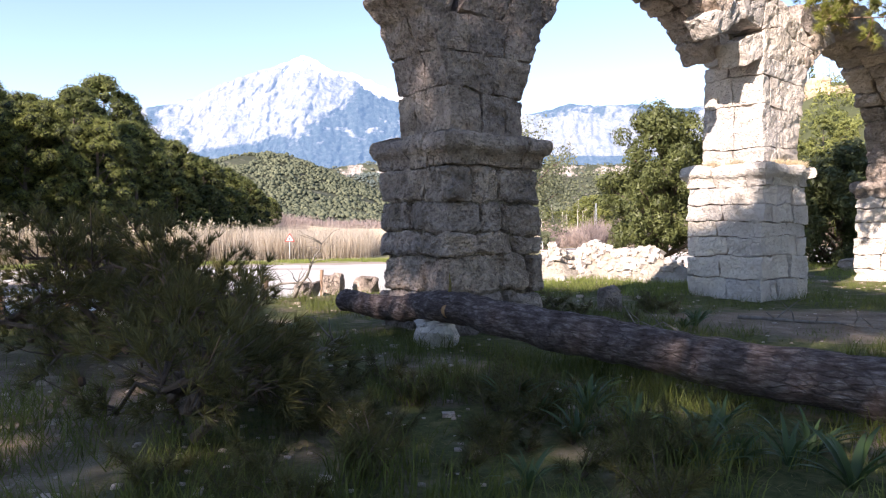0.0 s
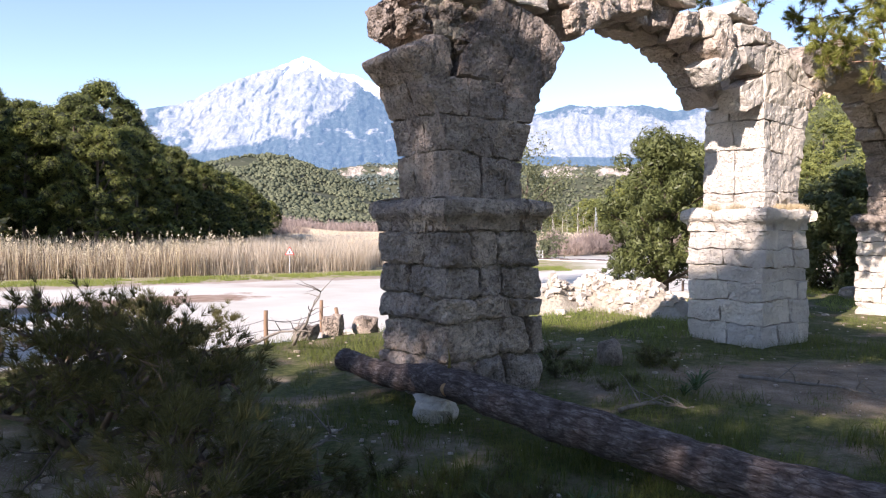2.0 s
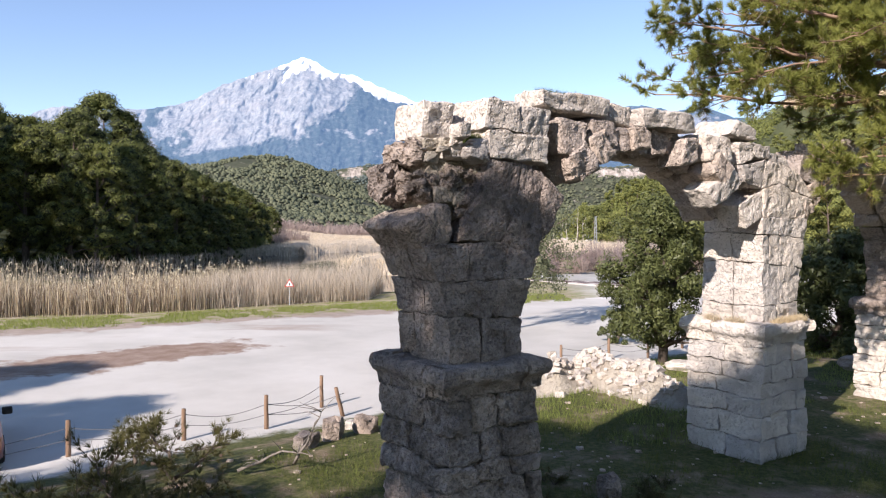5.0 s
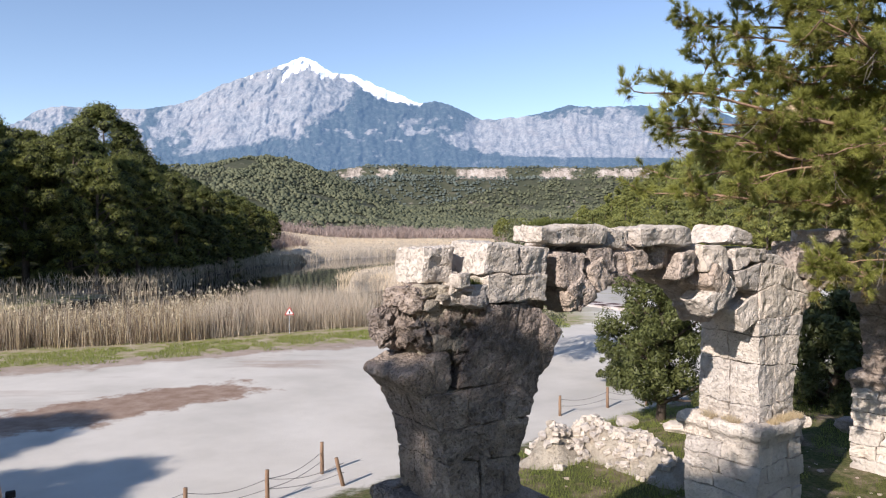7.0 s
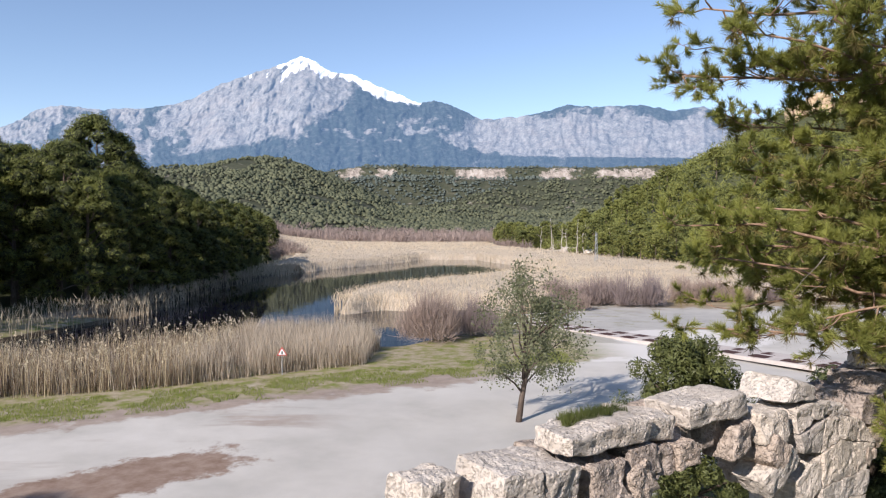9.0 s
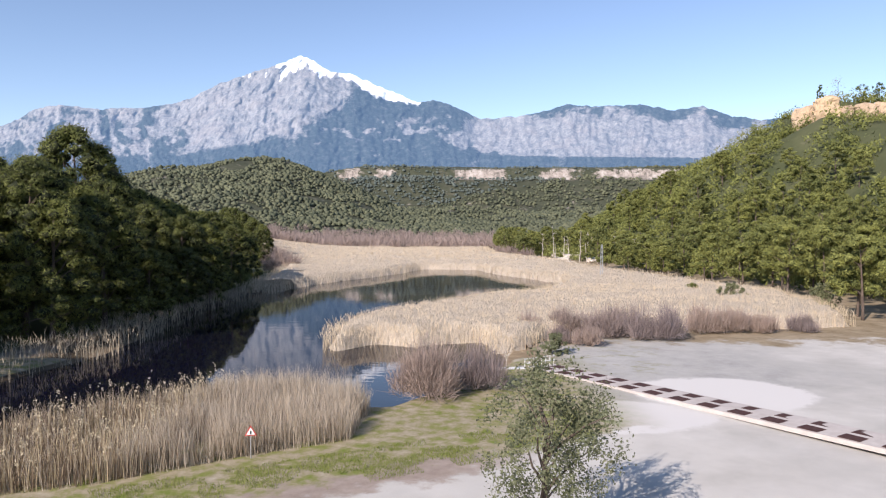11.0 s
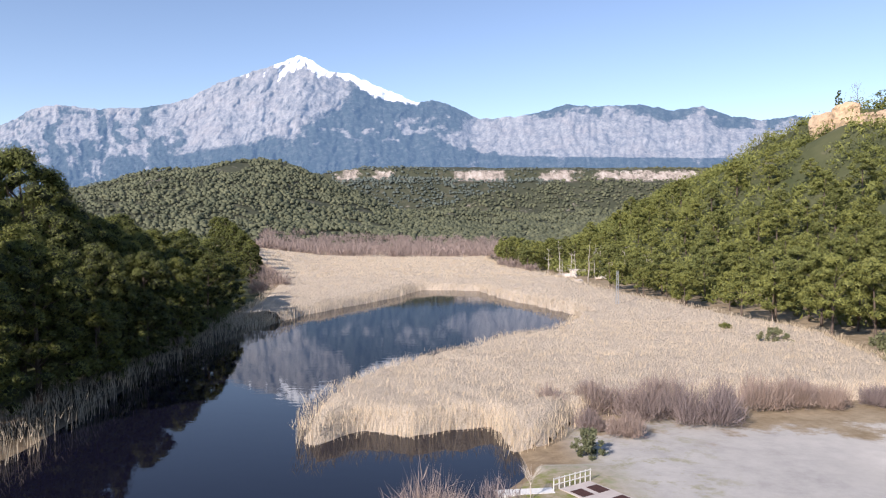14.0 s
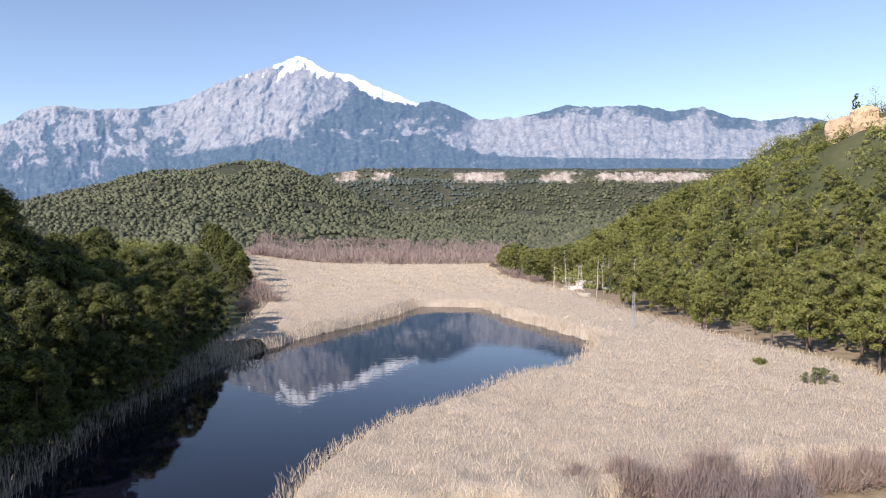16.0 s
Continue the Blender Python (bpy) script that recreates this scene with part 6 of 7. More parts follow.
# turf
rng = np.random.default_rng(44)
n = 140000
x, y = rng.uniform(-6.5, 11, n), 2.4 + 15 * rng.random(n) ** 1.6
dens = fbm(x, y, 1.4, 4) + 0.35 * fbm(x, y, 0.35, 2)
rope = (x + 8) * -0.635 + (y - 15.2) * 0.772
keep = (np.hypot((x - 5.6) * 0.36, (y - 10.0) * 0.55) + 0.5 * fbm(x, y, 1.0, 3) > 0.85) & (dens > -0.05 + 0.5 * rng.random(n) - 0.25) & (rope < -0.9) & ((x > -2.2 + 0.25 * (6 - np.minimum(y, 6))) | (dens > 0.75))
x, y, dens = x[keep], y[keep], dens[keep]
h = (0.045 + 0.13 * rng.random(len(x)) ** 2) * (1 + 0.9 * np.clip(dens, 0, 1))
v, t = blades(np.stack([x, y, height(x, y) - 0.01], 1), h, 0.006 + 0.004 * rng.random(len(x)), rng.uniform(0.1, 0.9, len(x)), rng)
tagged(tri_ob("turf", v, t, GRASS), "short green spring grass under the pines", "grass", kind="stuff")
n = 16000
x, y = rng.uniform(-0.6, 4.6, n), rng.uniform(2.6, 7.5, n)
keep = fbm(x, y, 0.6, 3) > 0.1
x, y = x[keep], y[keep]
v, t = blades(np.stack([x, y, height(x, y) - 0.01], 1), rng.uniform(0.1, 0.3, len(x)), rng.uniform(0.005, 0.01, len(x)), rng.uniform(0.1, 0.8, len(x)), rng, True)
tagged(tri_ob("turf", v, t, GRASS), "longer grass beside the fallen trunk", "grass", kind="stuff")
n = 60000
x, y = rng.uniform(1.5, 17, n), rng.uniform(14, 30, n)
rope = (x + 8) * -0.635 + (y - 15.2) * 0.772
keep = (rope < -0.8) & (rope > -9) & (fbm(x, y, 1.6, 3) > -0.25)
x, y = x[keep], y[keep]
v, t = blades(np.stack([x, y, height(x, y) - 0.01], 1), rng.uniform(0.06, 0.2, len(x)), np.full(len(x), 0.014), rng.uniform(0.1, 0.8, len(x)), rng)
tagged(tri_ob("turf", v, t, VERGE), "grass round the tumbled stones, green lightened for sun", "grass", kind="stuff")
n = 30000
x = rng.uniform(-26, 9, n)
y = 46.2 + 0.52 * x + rng.uniform(-0.6, 5.0, n) ** 1.0
keep = (fbm(x, y, 2.2, 3) > -0.2)
x, y = x[keep], y[keep]
v, t = blades(np.stack([x, y, height(x, y) - 0.01], 1), rng.uniform(0.06, 0.22, len(x)), np.full(len(x), 0.03), rng.uniform(0.1, 0.8, len(x)), rng)
tagged(tri_ob("turf", v, t, VERGE), "strip of green grass beside the gravel", "grass", kind="stuff")
# grass on top of the ruin
for nm, u0, u1, v0, v1, zt, k_ in (("slab", 1.3, 2.4, -0.22, 0.08, 6.22, 0), ("impost", -0.3, 0.75, -0.84, -0.62, 2.5, 1), ("core", -0.15, 0.0, -0.5, 0.2, 5.4, 0), ("impost", -0.82, -0.6, -0.5, 0.6, 2.5, 1)):
    m_ = 2600
    uu, vv = rng.uniform(u0, u1, m_), rng.uniform(v0, v1, m_)
    k2 = fbm(uu * 4, vv * 4, 1.0, 2) > -0.3
    uu, vv = uu[k2], vv[k2]
    px_ = PIER_AT[0] + ux * (SPAN * k_ + uu) - uy * vv
    py_ = PIER_AT[1] + uy * (SPAN * k_ + uu) + ux * vv
    hh = rng.uniform(0.05, 0.16, len(uu))
    v, t = blades(np.stack([px_, py_, np.full(len(uu), zt)], 1), hh, np.full(len(uu), 0.009), rng.uniform(0.1, 0.8, len(uu)), rng)
    o = tri_ob("grass_tuft", v, t, GRASS if k_ == 0 else REED_GREEN)
    tagged(o, "tuft of grass growing on the stone " + nm, "grass", kind="stuff")


def squill(x, y, size, seed):
    """A rosette of broad strap leaves."""
    r = random.Random(seed)
    root = thing("squill_plant", pose(x, y, ground_z(x, y) - 0.02), "clump of broad dark green strap leaves", "plant", "squill plants")
    for k in range(r.randint(11, 16)):
        az, ln, wd, up = r.uniform(0, 6.283), size * r.uniform(0.7, 1.1), size * r.uniform(0.07, 0.11), r.uniform(0.75, 1.42)
        vs, fs = [], []
        for i in range(7):
            s = i / 6
            rad = ln * (math.cos(up) * s + 0.28 * s * s)
            z_ = ln * (math.sin(up) * s - 0.3 * s * s * s)
            w_ = wd * (1 - s ** 2.2) * (0.6 + 0.4 * min(1, 4 * s)) + 0.002
            for e, lift in ((-1, 0.25), (0, 0), (1, 0.25)):
                vs.append((rad * math.cos(az) - e * w_ / 2 * math.sin(az), rad * math.sin(az) + e * w_ / 2 * math.cos(az), z_ + lift * w_))
        for i in range(6):
            for j in (0, 1):
                a = i * 3 + j
                fs.append((a, a + 1, a + 4, a + 3))
        poly_ob("leaf", vs, fs, BLADES, root, True)


for k, (x, y, s) in enumerate([(0.45, 4.9, 0.5), (0.62, 4.7, 0.44), (0.98, 4.85, 0.5), (1.5, 4.1, 0.55), (1.62, 3.9, 0.5), (2.05, 3.55, 0.58), (1.75, 4.5, 0.48), (3.3, 9.4, 0.5), (3.05, 9.1, 0.4), (0.4, 3.4, 0.36), (2.3, 3.2, 0.42), (2.6, 3.7, 0.4), (1.2, 4.45, 0.5), (1.9, 3.9, 0.5), (2.4, 3.45, 0.5), (2.15, 4.15, 0.46), (1.35, 3.7, 0.42), (2.75, 3.3, 0.5), (2.9, 4.0, 0.44), (0.8, 4.3, 0.44), (3.5, 9.8, 0.45), (1.05, 5.3, 0.4)]):
    squill(x, y, s * 0.8, 500 + k)


# pine boughs lying on the ground
def bough(wood, tips, ways, a, b, r, twigs_=10):
    main = bent(a, b, 6, r.uniform(0.0, 0.25), 0.1, r)
    ln = (Vector(b) - Vector(a)).length
    tube(wood, main, [0.035 * (1 - 0.15 * k) for k in range(6)], 6)
    for k in range(int(twigs_ * ln)):
        q = r.uniform(0.2, 1) * 5
        i = min(int(q), 4)
        p = main[i].lerp(main[i + 1], q - i)
        d = ((Vector(b) - Vector(a)).normalized() * 0.6 + Vector((r.uniform(-1, 1), r.uniform(-1, 1), r.uniform(-0.3, 0.9)))).normalized()
        tip = p + d * r.uniform(0.2, 0.6)
        tip.z = max(tip.z, 0.05)
        tube(wood, bent(p, tip, 3, 0, 0.03, r), [0.009, 0.006, 0.003], 4, False)
        for m in range(8):
            tips.append(p.lerp(tip, r.uniform(0.3, 1.05)) + Vector((r.uniform(-1, 1), r.uniform(-1, 1), r.uniform(-0.6, 1))) * 0.09)
            ways.append(d)


def fallen_boughs(name, spans, seed, label, cones=0, mat=HEAP):
    r, rng = random.Random(seed), np.random.default_rng(seed)
    root = thing(name, pose(0, 0, 0), label, "branches")
    tips, ways = [], []
    for a, b in spans:
        wood = bmesh.new()
        bough(wood, tips, ways, a, b, r)
        part("bough", wood, TRUNK, root, "", True)
    T, W = np.array(tips), np.array(ways)
    v, t = tufts(T, 0.16, 0.008, 20, rng, 0.15, W, 0.8)
    tri_ob("needles", v, t, mat, root)
    if cones:
        cone = rock("cone", (0.055, 0.055, 0.075), CONE, 5, root, 2, 0.1)
        for k in range(cones):
            o = new("cone", cone.data)
            o.parent = root
            p = T[r.randrange(len(T))]
            o.matrix_basis = pose(p[0], p[1], p[2], r.uniform(0, 180), r.uniform(0, 180), 0)
        bpy.data.objects.remove(cone)


rr = random.Random(14)
spans = []
for k in range(26):
    yy = rr.uniform(6.0, 11.8)
    a = (-0.27 * yy - rr.uniform(0.7, 3.0), yy, rr.uniform(0.1, 0.55))
    az = rr.uniform(0, 6.283)
    ln = rr.uniform(0.9, 1.9)
    by = a[1] + ln * math.sin(az)
    spans.append((a, (min(a[0] + ln * math.cos(az) * 0.8, -0.3 * by), by, max(0.1, a[2] + rr.uniform(-0.2, 0.5)))))
spans += [((-3.9, 8.0, 0.4), (-4.9, 7.4, 1.25)), ((-3.7, 7.8, 0.4), (-3.9, 7.0, 1.2)), ((-3.6, 8.4, 0.4), (-2.9, 8.0, 0.95)), ((-3.8, 8.8, 0.4), (-4.6, 9.4, 1.15)), ((-3.1, 6.4, 0.3), (-2.2, 5.6, 0.6)), ((-2.6, 6.0, 0.2), (-1.9, 5.2, 0.45)), ((-2.6, 7.4, 0.3), (-1.9, 6.6, 0.6))]
# the crown's near side, and the limbs that still stand up from it
for k in range(24):
    yy = rr.uniform(4.0, 6.4)
    a = (-0.36 * yy + rr.uniform(-0.28, 0.24), yy, rr.uniform(0.06, 0.36))
    az, ln = rr.uniform(0, 6.283), rr.uniform(0.35, 0.7)
    spans.append((a, (a[0] + ln * math.cos(az), a[1] + ln * math.sin(az) * 0.6, max(0.1, a[2] + rr.uniform(-0.2, 0.2)))))
for k in range(6):
    a = (rr.uniform(-3.4, -2.1), rr.uniform(6.0, 7.2), rr.uniform(0.2, 0.5))
    spans.append((a, (a[0] + rr.uniform(-0.5, 0.3), a[1] + rr.uniform(-0.4, 0.4), rr.uniform(0.7, 1.1))))
fallen_boughs("pine_bough_heap", spans, 15, "heap of fallen pine boughs with needles and dark cones", 130)


def seedling_model(seed, mat):
    """A low pine seedling: thin splayed shoots wrapped in long fine needles."""
    r, rng = random.Random(seed), np.random.default_rng(seed)
    root = new("pine_seedling")
    wood, tips, ways = bmesh.new(), [], []
    for k in range(7):
        az, ln = r.uniform(0, 6.283), r.uniform(0.16, 0.4)
        d = Vector((math.cos(az) * r.uniform(0.5, 1.7), math.sin(az) * r.uniform(0.5, 1.7), 1)).normalized()
        tip = d * ln
        tube(wood, bent((0, 0, -0.02), tip, 4, 0.02, 0.012, r), [0.006, 0.005, 0.004, 0.002], 5, False)
        for m in range(9):
            tips.append(tip * r.uniform(0.25, 1.05))
            ways.append(d)
    part("stem", wood, TRUNK, root, "", True)
    v, t = tufts(np.array(tips), 0.11, 0.005, 16, rng, 0.1, np.array(ways), 1.5)
    tri_ob("needles", v, t, mat, root)
    return root


shoots = [seedling_model(900 + k, HEAP) for k in range(4)]
rr = random.Random(41)
placed = 0
while placed < 74:
    x, y = rr.uniform(-1.5, 1.5), rr.uniform(3.0, 6.2)
    if placed >= 58:
        x, y = rr.uniform(1.2, 3.8), rr.uniform(9.3, 12.0)
    if y < 6.3 and x > 0.55 + (6.2 - y) * 0.55:
        continue
    o = copy_thing(shoots[placed % 4], pose(x, y, ground_z(x, y), 0, 0, rr.uniform(0, 360)) @ Matrix.Scale(rr.uniform(0.5, 1.05), 4))
    tagged(o, "low pine seedling with long fine needles in the grass", "seedling", "pine seedlings")
    placed += 1
for m_ in shoots:
    drop_model(m_)


def dead_branch(points, seed, label):
    r = random.Random(seed)
    root = thing("dead_branch", pose(0, 0, 0), label, "branch", "dead branches")
    bm = bmesh.new()
    main = []
    for a, b in zip(points, points[1:]):
        main += bent(a, b, 5, 0, 0.03, r)[:-1]
    main.append(Vector(points[-1]))
    tube(bm, main, [0.03 * (1 - 0.85 * k / (len(main) - 1)) + 0.003 for k in range(len(main))], 7)
    for k in range(9):
        p = main[r.randrange(2, len(main))]
        b = p + Vector((r.uniform(-0.4, 0.4), r.uniform(-0.4, 0.3), r.uniform(-0.1, 0.35)))
        b.z = max(b.z, ground_z(b.x, b.y) + 0.02)
        twig = bmesh.new()
        tube(twig, bent(p, b, 4, 0.03, 0.03, r), [0.011, 0.008, 0.005, 0.002], 5, False)
        part("twig", twig, DEADWOOD, root, "", True)
    part("branch", bm, DEADWOOD, root, "", True)


dead_branch([(-1.9, 6.6, 0.05), (-1.3, 6.3, 0.12), (-0.95, 6.45, 0.32)], 1, "bleached forked dead branch in the grass")
dead_branch([(-2.2, 6.1, 0.05), (-1.5, 5.9, 0.14), (-1.0, 5.75, 0.1)], 2, "bleached twiggy dead branch in the grass")
dead_branch([(-3.6, 12.2, 0.1), (-2.9, 12.5, 0.35), (-2.3, 12.1, 0.4)], 3, "dark dead branch beside the boulders")
dead_branch([(-2.7, 12.6, 0.1), (-2.4, 12.4, 0.6), (-2.2, 12.5, 1.05)], 4, "thin upright dead sapling by the boulders")
dead_branch([(2.0, 8.2, 0.05), (2.5, 8.35, 0.1), (2.9, 8.3, 0.07)], 5, "short grey branch behind the fallen trunk")
dead_branch([(4.2, 10.2, 0.04), (5.0, 9.6, 0.05), (5.6, 8.9, 0.04)], 6, "thin dead branch on the bare soil")


# ---- rope fence ----
POSTS = [(-11.6, 12.6, 0.85, 0), (-8.3, 15.5, 0.8, 0), (-6.2, 16.7, 0.75, 0), (-4.5, 17.7, 0.85, 0), (-2.74, 19.0, 0.85, 16), (-3.5, 19.9, 0.9, 0), (4.26, 26.2, 0.75, 0), (6.3, 27.4, 0.8, 0), (7.9, 27.7, 0.75, 0), (10.0, 30.0, 0.75, 0), (13.5, 32.5, 0.75, 0)]
for k, (x, y, hgt, tilt) in enumerate(POSTS):
    root = thing("fence_post", pose(x, y, ground_z(x, y) - 0.15, 0, -tilt, 12 * k), "weathered wooden post of a low rope fence", "post", "rope fence posts")
    bm = bmesh.new()
    tube(bm, [(0, 0, 0), (0.005, 0, 0.4), (0, 0.006, hgt * 0.8), (0.004, 0, hgt + 0.15)], [0.058, 0.056, 0.054, 0.05], 10)
    part("stake", bm, POST, root, "", True)


def rope_between(i, j):
    root = thing("fence_rope", pose(0, 0, 0), "thin sagging wire rope between fence posts", "rope", "fence ropes")
    a, b = POSTS[i], POSTS[j]
    for up, sag in ((0.62, 0.16), (0.36, 0.1)):
        bm = bmesh.new()
        tube(bm, bent((a[0], a[1], ground_z(a[0], a[1]) + up), (b[0], b[1], ground_z(b[0], b[1]) + up), 9, -sag), [0.009] * 9, 5)
        part("strand", bm, ROPE, root)


for i, j in ((0, 1), (1, 2), (2, 3), (3, 4), (3, 5), (6, 7), (7, 8), (8, 9), (9, 10)):
    rope_between(i, j)


# ---- car park: sign, mats, railing, car ----
def sign():
    x, y = -10.45, 47.3
    root = thing("warning_sign", pose(x, y, ground_z(x, y), 0, 0, 12), "small triangular warning sign on a thin metal pole", "sign")
    bm = bmesh.new()
    tube(bm, [(0, 0, -0.2), (0, 0, 1.7)], [0.03, 0.03], 8)
    part("pole", bm, METAL, root)

    def tri(size, y0, zc, mat, name, parent, lb):
        b2 = bmesh.new()
        vs = []
        for yy in (y0, y0 + 0.012):
            for k in range(3):
                a = math.pi / 2 + k * 2 * math.pi / 3
                vs.append(b2.verts.new((size * math.cos(a), yy, zc + size * math.sin(a))))
        b2.faces.new(vs[:3])
        b2.faces.new(vs[3:])
        for k in range(3):
            b2.faces.new((vs[k], vs[(k + 1) % 3], vs[3 + (k + 1) % 3], vs[3 + k]))
        return part(name, b2, mat, parent, lb)
    red = simple("red sign border", (0.5, 0.06, 0.05), (0.58, 0.09, 0.07), 5, 0.5)
    white = simple("white sign face", (0.7, 0.7, 0.69), (0.8, 0.8, 0.79), 5, 0.5)
    black = simple("black sign mark", (0.03, 0.03, 0.03), (0.05, 0.05, 0.05), 5, 0.6)
    plate_ = tri(0.38, -0.05, 1.42, red, "plate", root, "red-bordered triangle")
    tri(0.27, -0.066, 1.42, white, "face", plate_, "white face")
    part("mark", box_bm(-0.04, 0.04, -0.082, -0.068, 1.33, 1.5, 0.0), black, plate_, "dark mark")


sign()
PAVING = simple("pinkish concrete strip", (0.42, 0.37, 0.34), (0.52, 0.47, 0.435), 1.5, 0.9, 0.2)
MATS = simple("dark red-brown rubber mat", (0.045, 0.02, 0.018), (0.085, 0.04, 0.034), 4, 0.9, 0.5, 0.01)
rowd = Vector((0.536, -0.844, 0)).normalized()
perp = Vector((0.844, 0.536, 0)).normalized()
strip_at = Vector((9.63, 72.2, 0))
bm = bmesh.new()
cs = [strip_at - perp * 1.42 - rowd * 1.5, strip_at + perp * 1.42 - rowd * 1.5, strip_at + perp * 1.42 + rowd * 34, strip_at - perp * 1.42 + rowd * 34]
zs = [max(ground_z(p.x + a, p.y + b) for a in (-2, 0, 2) for b in (-2, 0, 2)) for p in cs]
lo = [bm.verts.new((p.x, p.y, z_ - 0.25)) for p, z_ in zip(cs, zs)]
hi = [bm.verts.new((p.x, p.y, z_ + 0.03)) for p, z_ in zip(cs, zs)]
bm.faces.new(hi)
for k in range(4):
    bm.faces.new((lo[k], lo[(k + 1) % 4], hi[(k + 1) % 4], hi[k]))
strip = part("pavement", bm, PAVING, None)
tagged(strip, "pale concrete strip across the gravel", "pavement", kind="structure")
for k in range(14):
    for side in (-1, 1):
        p = strip_at + rowd * (k * 2.41) + perp * (side * 0.73)
        f_ = (k * 2.41 + 1.5) / 35.5
        z_ = (zs[0] + zs[1]) / 2 * (1 - f_) + (zs[2] + zs[3]) / 2 * f_ + 0.03
        mat_ = box_bm(-0.5, 0.5, -0.63, 0.63, 0.0, 0.03, 0.008)
        o = part("floor_mat", mat_, MATS, None)
        o.matrix_world = pose(p.x, p.y, z_, 0, 0, math.degrees(math.atan2(perp.y, perp.x)))
        tagged(o, "dark red-brown mat laid on the pale strip", "mat", "mats on the strip")

WHITE = simple("weathered white paint", (0.6, 0.58, 0.54), (0.75, 0.74, 0.71), 6, 0.7)
rail = thing("wooden_railing", pose(7.2, 72.5, ground_z(7.2, 72.6), 0, 0, 34), "low white wooden railing by the water", "railing")
for k in range(8):
    part("post", box_bm(k * 0.5 - 0.03, k * 0.5 + 0.03, -0.03, 0.03, -0.3, 0.85, 0.008), WHITE, rail)
for z_ in (0.35, 0.75):
    part("bar", box_bm(-0.05, 3.55, -0.045, -0.031, z_, z_ + 0.08, 0.006), WHITE, rail)
edge = part("boardwalk", box_bm(0, 3.9, -0.5, 0.5, -0.25, 0.06, 0.01), WHITE, None)
edge.matrix_world = pose(3.3, 72.0, ground_z(4.5, 72.2) + 0.1, 0, 0, 7)
tagged(edge, "short pale boardwalk at the water's edge", "boardwalk")
bare = thing("bare_sapling", pose(5.4, 71.0, ground_z(5.4, 71)), "slender leafless pale sapling near the railing", "tree")
bm = bmesh.new()
r = random.Random(2)
tube(bm, bent((0, 0, -0.1), (0.05, 0, 1.3), 4, 0, 0.03, r), [0.04, 0.035, 0.03, 0.025], 7)
for k in range(16):
    az = r.uniform(0, 6.28)
    tube(bm, bent((0.04, 0, r.uniform(0.9, 1.4)), (0.8 * math.cos(az), 0.8 * math.sin(az), r.uniform(1.7, 2.6)), 4, 0, 0.08, r), [0.02, 0.014, 0.009, 0.003], 5, False)
part("stem", bm, simple("pale sapling bark", (0.42, 0.36, 0.3), (0.6, 0.54, 0.47), 9, 0.9), bare, "", True)

# utility pole
ux0, uy0 = 37.5, 178.0
pole = thing("utility_pole", pose(ux0, uy0, ground_z(ux0, uy0)), "slender grey metal lattice mast at the wood's edge", "pole")
for a, b in ((-0.35, -0.35), (0.35, -0.35), (0.35, 0.35), (-0.35, 0.35)):
    bm = bmesh.new()
    tube(bm, [(a, b, -0.3), (a * 0.4, b * 0.4, 9.0)], [0.05, 0.04], 5)
    part("leg", bm, METAL, pole)
for k in range(8):
    bm = bmesh.new()
    z0_, z1_ = k * 1.1, (k + 1) * 1.1
    f0, f1 = 0.35 * (1 - 0.6 * z0_ / 9), 0.35 * (1 - 0.6 * z1_ / 9)
    tube(bm, [(-f0, -f0, z0_), (f1, -f1, z1_), (f1, f1, z1_), (-f0, f0, z0_)], [0.03] * 4, 4)
    part("brace", bm, METAL, pole)


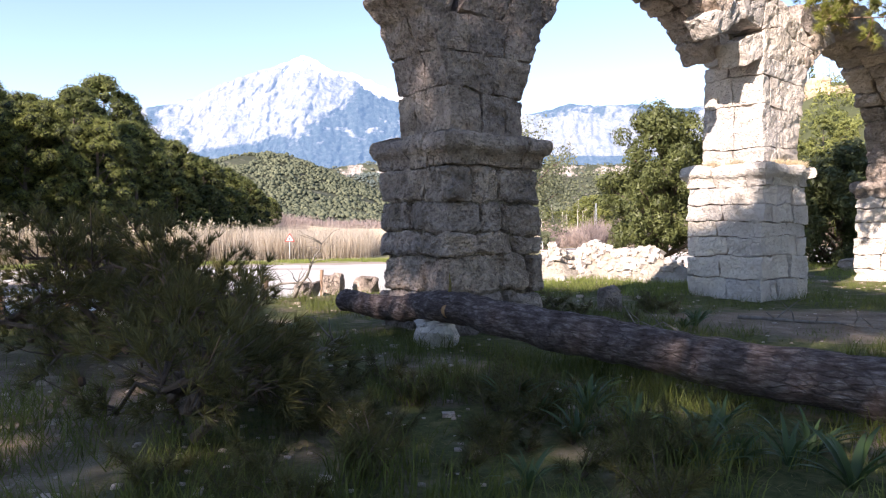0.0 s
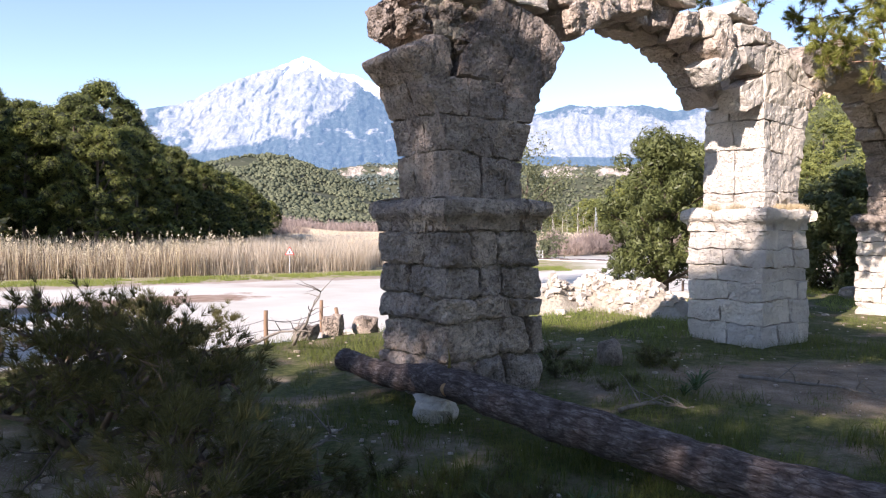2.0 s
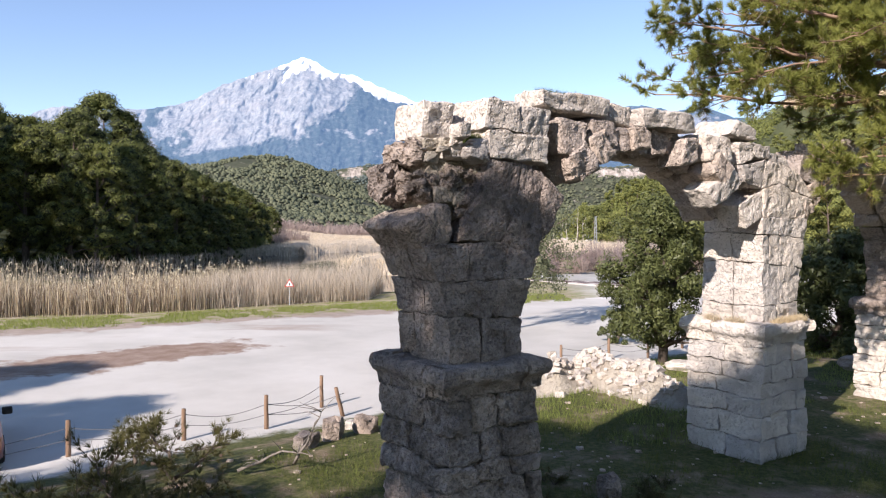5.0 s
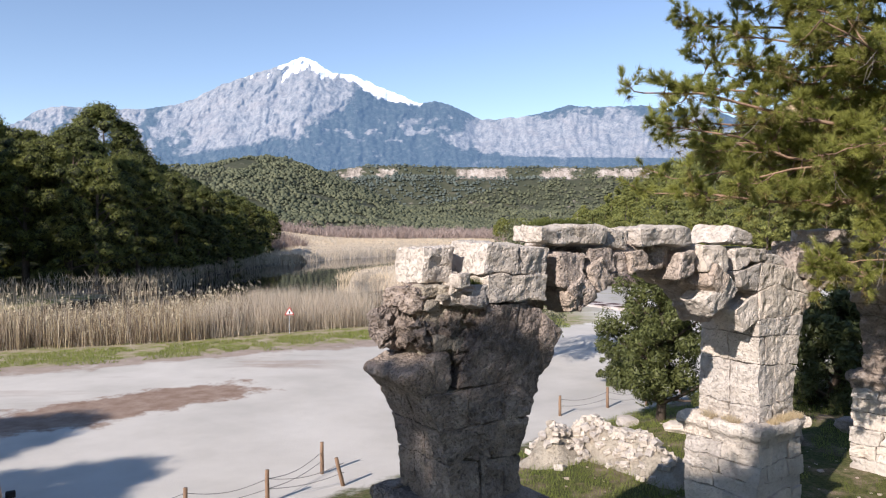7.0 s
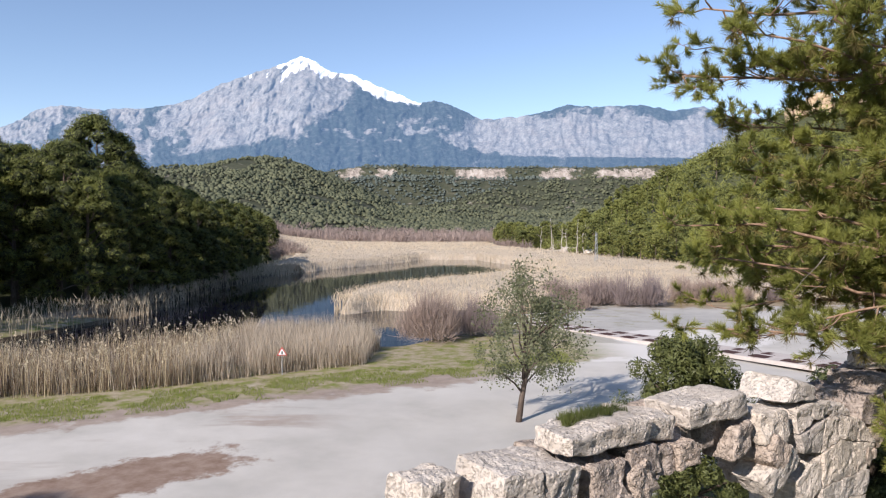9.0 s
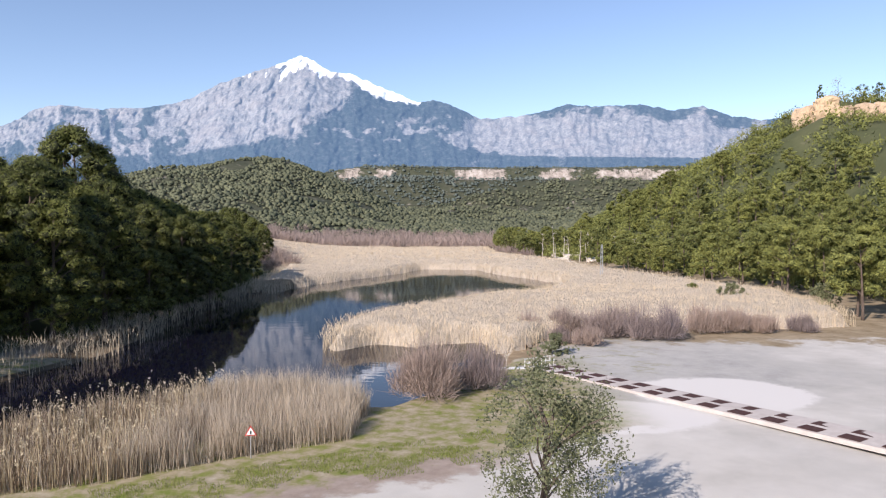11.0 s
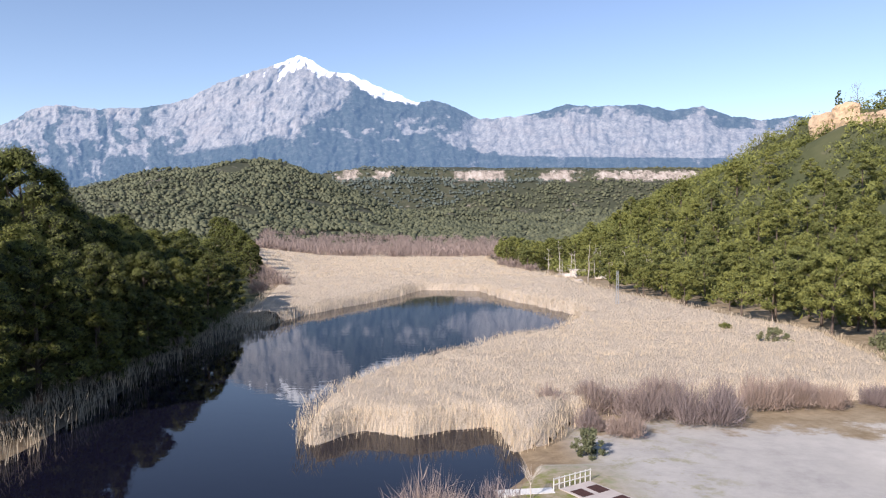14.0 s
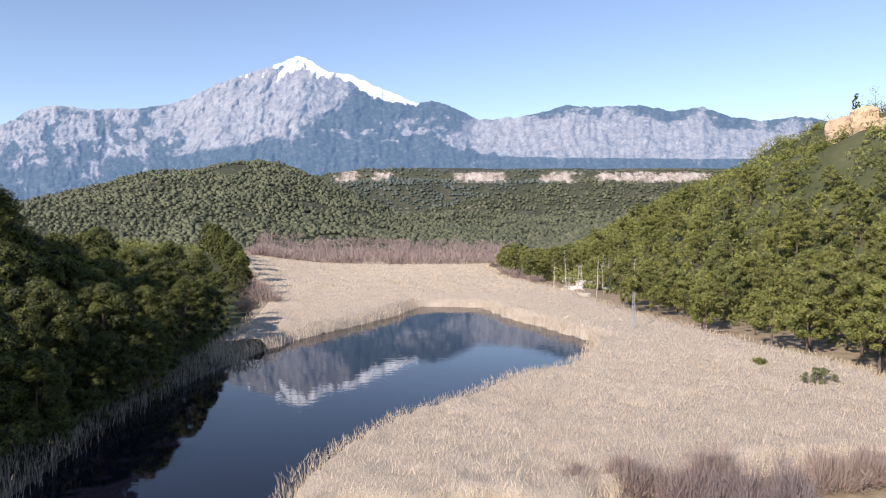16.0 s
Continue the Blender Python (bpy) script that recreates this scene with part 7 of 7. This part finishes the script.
def car():
    """A parked hatchback, nose to the road."""
    paint = Mat("copper-brown car paint", 0.3, 0.6)
    paint.colour(paint.ramp(paint.noise(3), [(0.3, (0.28, 0.075, 0.03)), (0.7, (0.32, 0.09, 0.035))]))
    paint.b.inputs["Metallic"].default_value = 0.4
    paint.b.inputs["Coat Weight"].default_value = 0.8
    dark = simple("black rubber", (0.012, 0.012, 0.012), (0.03, 0.03, 0.03), 10, 0.8)
    glass = simple("dark car glass", (0.015, 0.018, 0.02), (0.025, 0.028, 0.03), 3, 0.05, 0.0)
    x, y = -10.9, 15.62
    root = thing("parked_car", pose(x, y, ground_z(x, y), 0, 0, 35), "copper-brown parked hatchback on the gravel", "car")

    def loft(sections):
        bm = bmesh.new()
        rings = [[bm.verts.new((px_, y_, pz_)) for px_, pz_ in sec] for y_, sec in sections]
        for r0, r1 in zip(rings, rings[1:]):
            n_ = len(r0)
            for k in range(n_):
                bm.faces.new((r0[k], r0[(k + 1) % n_], r1[(k + 1) % n_], r1[k]))
        bm.faces.new(rings[0][::-1])
        bm.faces.new(rings[-1])
        bmesh.ops.bevel(bm, geom=list(bm.edges), offset=0.03, segments=2, affect="EDGES")
        return bm
    sec = lambda w_, z0_, z1_: [(-w_, z0_), (w_, z0_), (w_ + 0.03, (z0_ + z1_) / 2), (w_ - 0.04, z1_), (-w_ + 0.04, z1_), (-w_ - 0.03, (z0_ + z1_) / 2)]
    body = part("body", loft([(-2.05, sec(0.7, 0.3, 0.72)), (-1.8, sec(0.83, 0.22, 0.85)), (-0.6, sec(0.86, 0.2, 0.92)), (1.2, sec(0.86, 0.2, 0.95)), (1.95, sec(0.8, 0.25, 0.95)), (2.08, sec(0.72, 0.32, 0.8))]), paint.m, root, "", True)
    part("cabin", loft([(-0.95, sec(0.74, 0.88, 0.93)), (-0.2, sec(0.68, 0.88, 1.42)), (1.2, sec(0.66, 0.88, 1.46)), (1.9, sec(0.66, 0.88, 1.0))]), glass, root, "dark glazed cabin", True)
    part("roof", loft([(-0.2, sec(0.62, 1.4, 1.46)), (0.6, sec(0.63, 1.42, 1.5)), (1.3, sec(0.6, 1.42, 1.49))]), paint.m, root, "", True)
    for sx in (-1, 1):
        m_ = part("mirror", box_bm(sx * 0.98 - 0.1, sx * 0.98 + 0.1, -0.72, -0.6, 0.9, 1.06, 0.03), dark, root, "black wing mirror", True)
        part("headlight", box_bm(sx * 0.62 - 0.14, sx * 0.62 + 0.14, -2.06, -1.9, 0.6, 0.74, 0.03), METAL, root, "", True)
        for yy in (-1.3, 1.3):
            bm = bmesh.new()
            bmesh.ops.create_cone(bm, cap_ends=True, segments=24, radius1=0.31, radius2=0.31, depth=0.2, matrix=pose(sx * 0.78, yy, 0.31, 0, 90, 0))
            bmesh.ops.bevel(bm, geom=[e for e in bm.edges if len(e.link_faces) == 2], offset=0.03, segments=2, affect="EDGES")
            wheel = part("wheel", bm, dark, root, "black tyre", True)
            bm = bmesh.new()
            bmesh.ops.create_cone(bm, cap_ends=True, segments=20, radius1=0.19, radius2=0.17, depth=0.06, matrix=pose(sx * 0.88, yy, 0.31, 0, 90 * sx, 0))
            part("rim", bm, METAL, wheel, "grey metal rim")


car()

# ---- cliff above the east slope ----
CLIFF = limestone("tawny sandstone", (0.55, 0.42, 0.29), (0.42, 0.31, 0.21), (0.22, 0.16, 0.12), 0.2)
rr = random.Random(19)
face = [(160 + 8.5 * k, 308 + rr.uniform(-1.5, 1.5)) for k in range(8)] + [(157, 317)]
for k, (x, y) in enumerate(face):
    o = rock("cliff_rock", (rr.uniform(11, 15), rr.uniform(9, 12), rr.uniform(13, 16)), CLIFF, k * 2.1, None, 9, 0.14)
    o.matrix_world = pose(x, y, ground_z(x - 2, y - 5) - 1.5, 0, 0, rr.uniform(-12, 12))
    tagged(o, "tawny layered rock of the cliff on the hilltop", "cliff", "cliff rocks")
for k, (x, y, s) in enumerate([(163, 319, 9), (171, 319, 12), (180, 318, 9), (189, 319, 8), (199, 320, 9)]):
    leafy_tree("hilltop_tree", x, y, s, s * (0.2 if k == 0 else 0.4), 0.15, 30, 30 if k != 1 else 3, 0.5, PINE if k != 1 else TWIG, 90 + k, "small windblown tree on the cliff top" if k != 1 else "leafless tree on the cliff top", 0.0, 0.15)


def bare_tree(x, y, tall, seed):
    """A slender dead pine: pale trunk with short broken branches."""
    r = random.Random(seed)
    root = thing("bare_tree", pose(x, y, ground_z(x, y) - 0.2), "slender pale leafless tree in the wood clearing", "tree", "bare trees in the clearing")
    bm = bmesh.new()
    spine = bent((0, 0, 0), (r.uniform(-0.8, 0.8), r.uniform(-0.8, 0.8), tall), 7, 0, 0.15, r)
    tube(bm, spine, [0.16, 0.14, 0.12, 0.1, 0.08, 0.05, 0.02], 6)
    part("trunk", bm, PALE_BARK, root, "", True)
    for k in range(14):
        p = spine[r.randrange(2, 7)]
        az, ln = r.uniform(0, 6.283), r.uniform(0.6, 2.2)
        bm = bmesh.new()
        tube(bm, bent(p, p + Vector((math.cos(az) * ln, math.sin(az) * ln, r.uniform(0.2, 1.4))), 4, 0, 0.1, r), [0.045, 0.035, 0.025, 0.01], 4, False)
        part("branch", bm, PALE_BARK, root)


PALE_BARK = simple("pale dead bark", (0.4, 0.36, 0.31), (0.58, 0.53, 0.47), 9, 0.9)
for k, (x, y) in enumerate([(40, 262), (44, 270), (47, 255), (52, 268), (56, 280), (61, 262), (64, 275), (43, 285), (50, 292), (58, 296), (67, 258), (37, 276)]):
    bare_tree(x, y, 8 + 5 * ((k * 7) % 5) / 4, 700 + k)
# pale outcrops in the clearing
for k, (x, y, a) in enumerate([(46, 286, 5), (52, 300, 6), (60, 292, 4), (44, 262, 4), (68, 310, 6), (56, 276, 5), (50, 318, 5)]):
    o = rock("outcrop", (a * 1.6, a, a * 0.45), STONE_PALE, 30 + k, None, 4, 0.2)
    o.matrix_world = pose(x, y, ground_z(x, y) - 0.2, 0, 0, k * 50)
    tagged(o, "pale limestone outcrop in a wood clearing", "rock", "clearing outcrops")
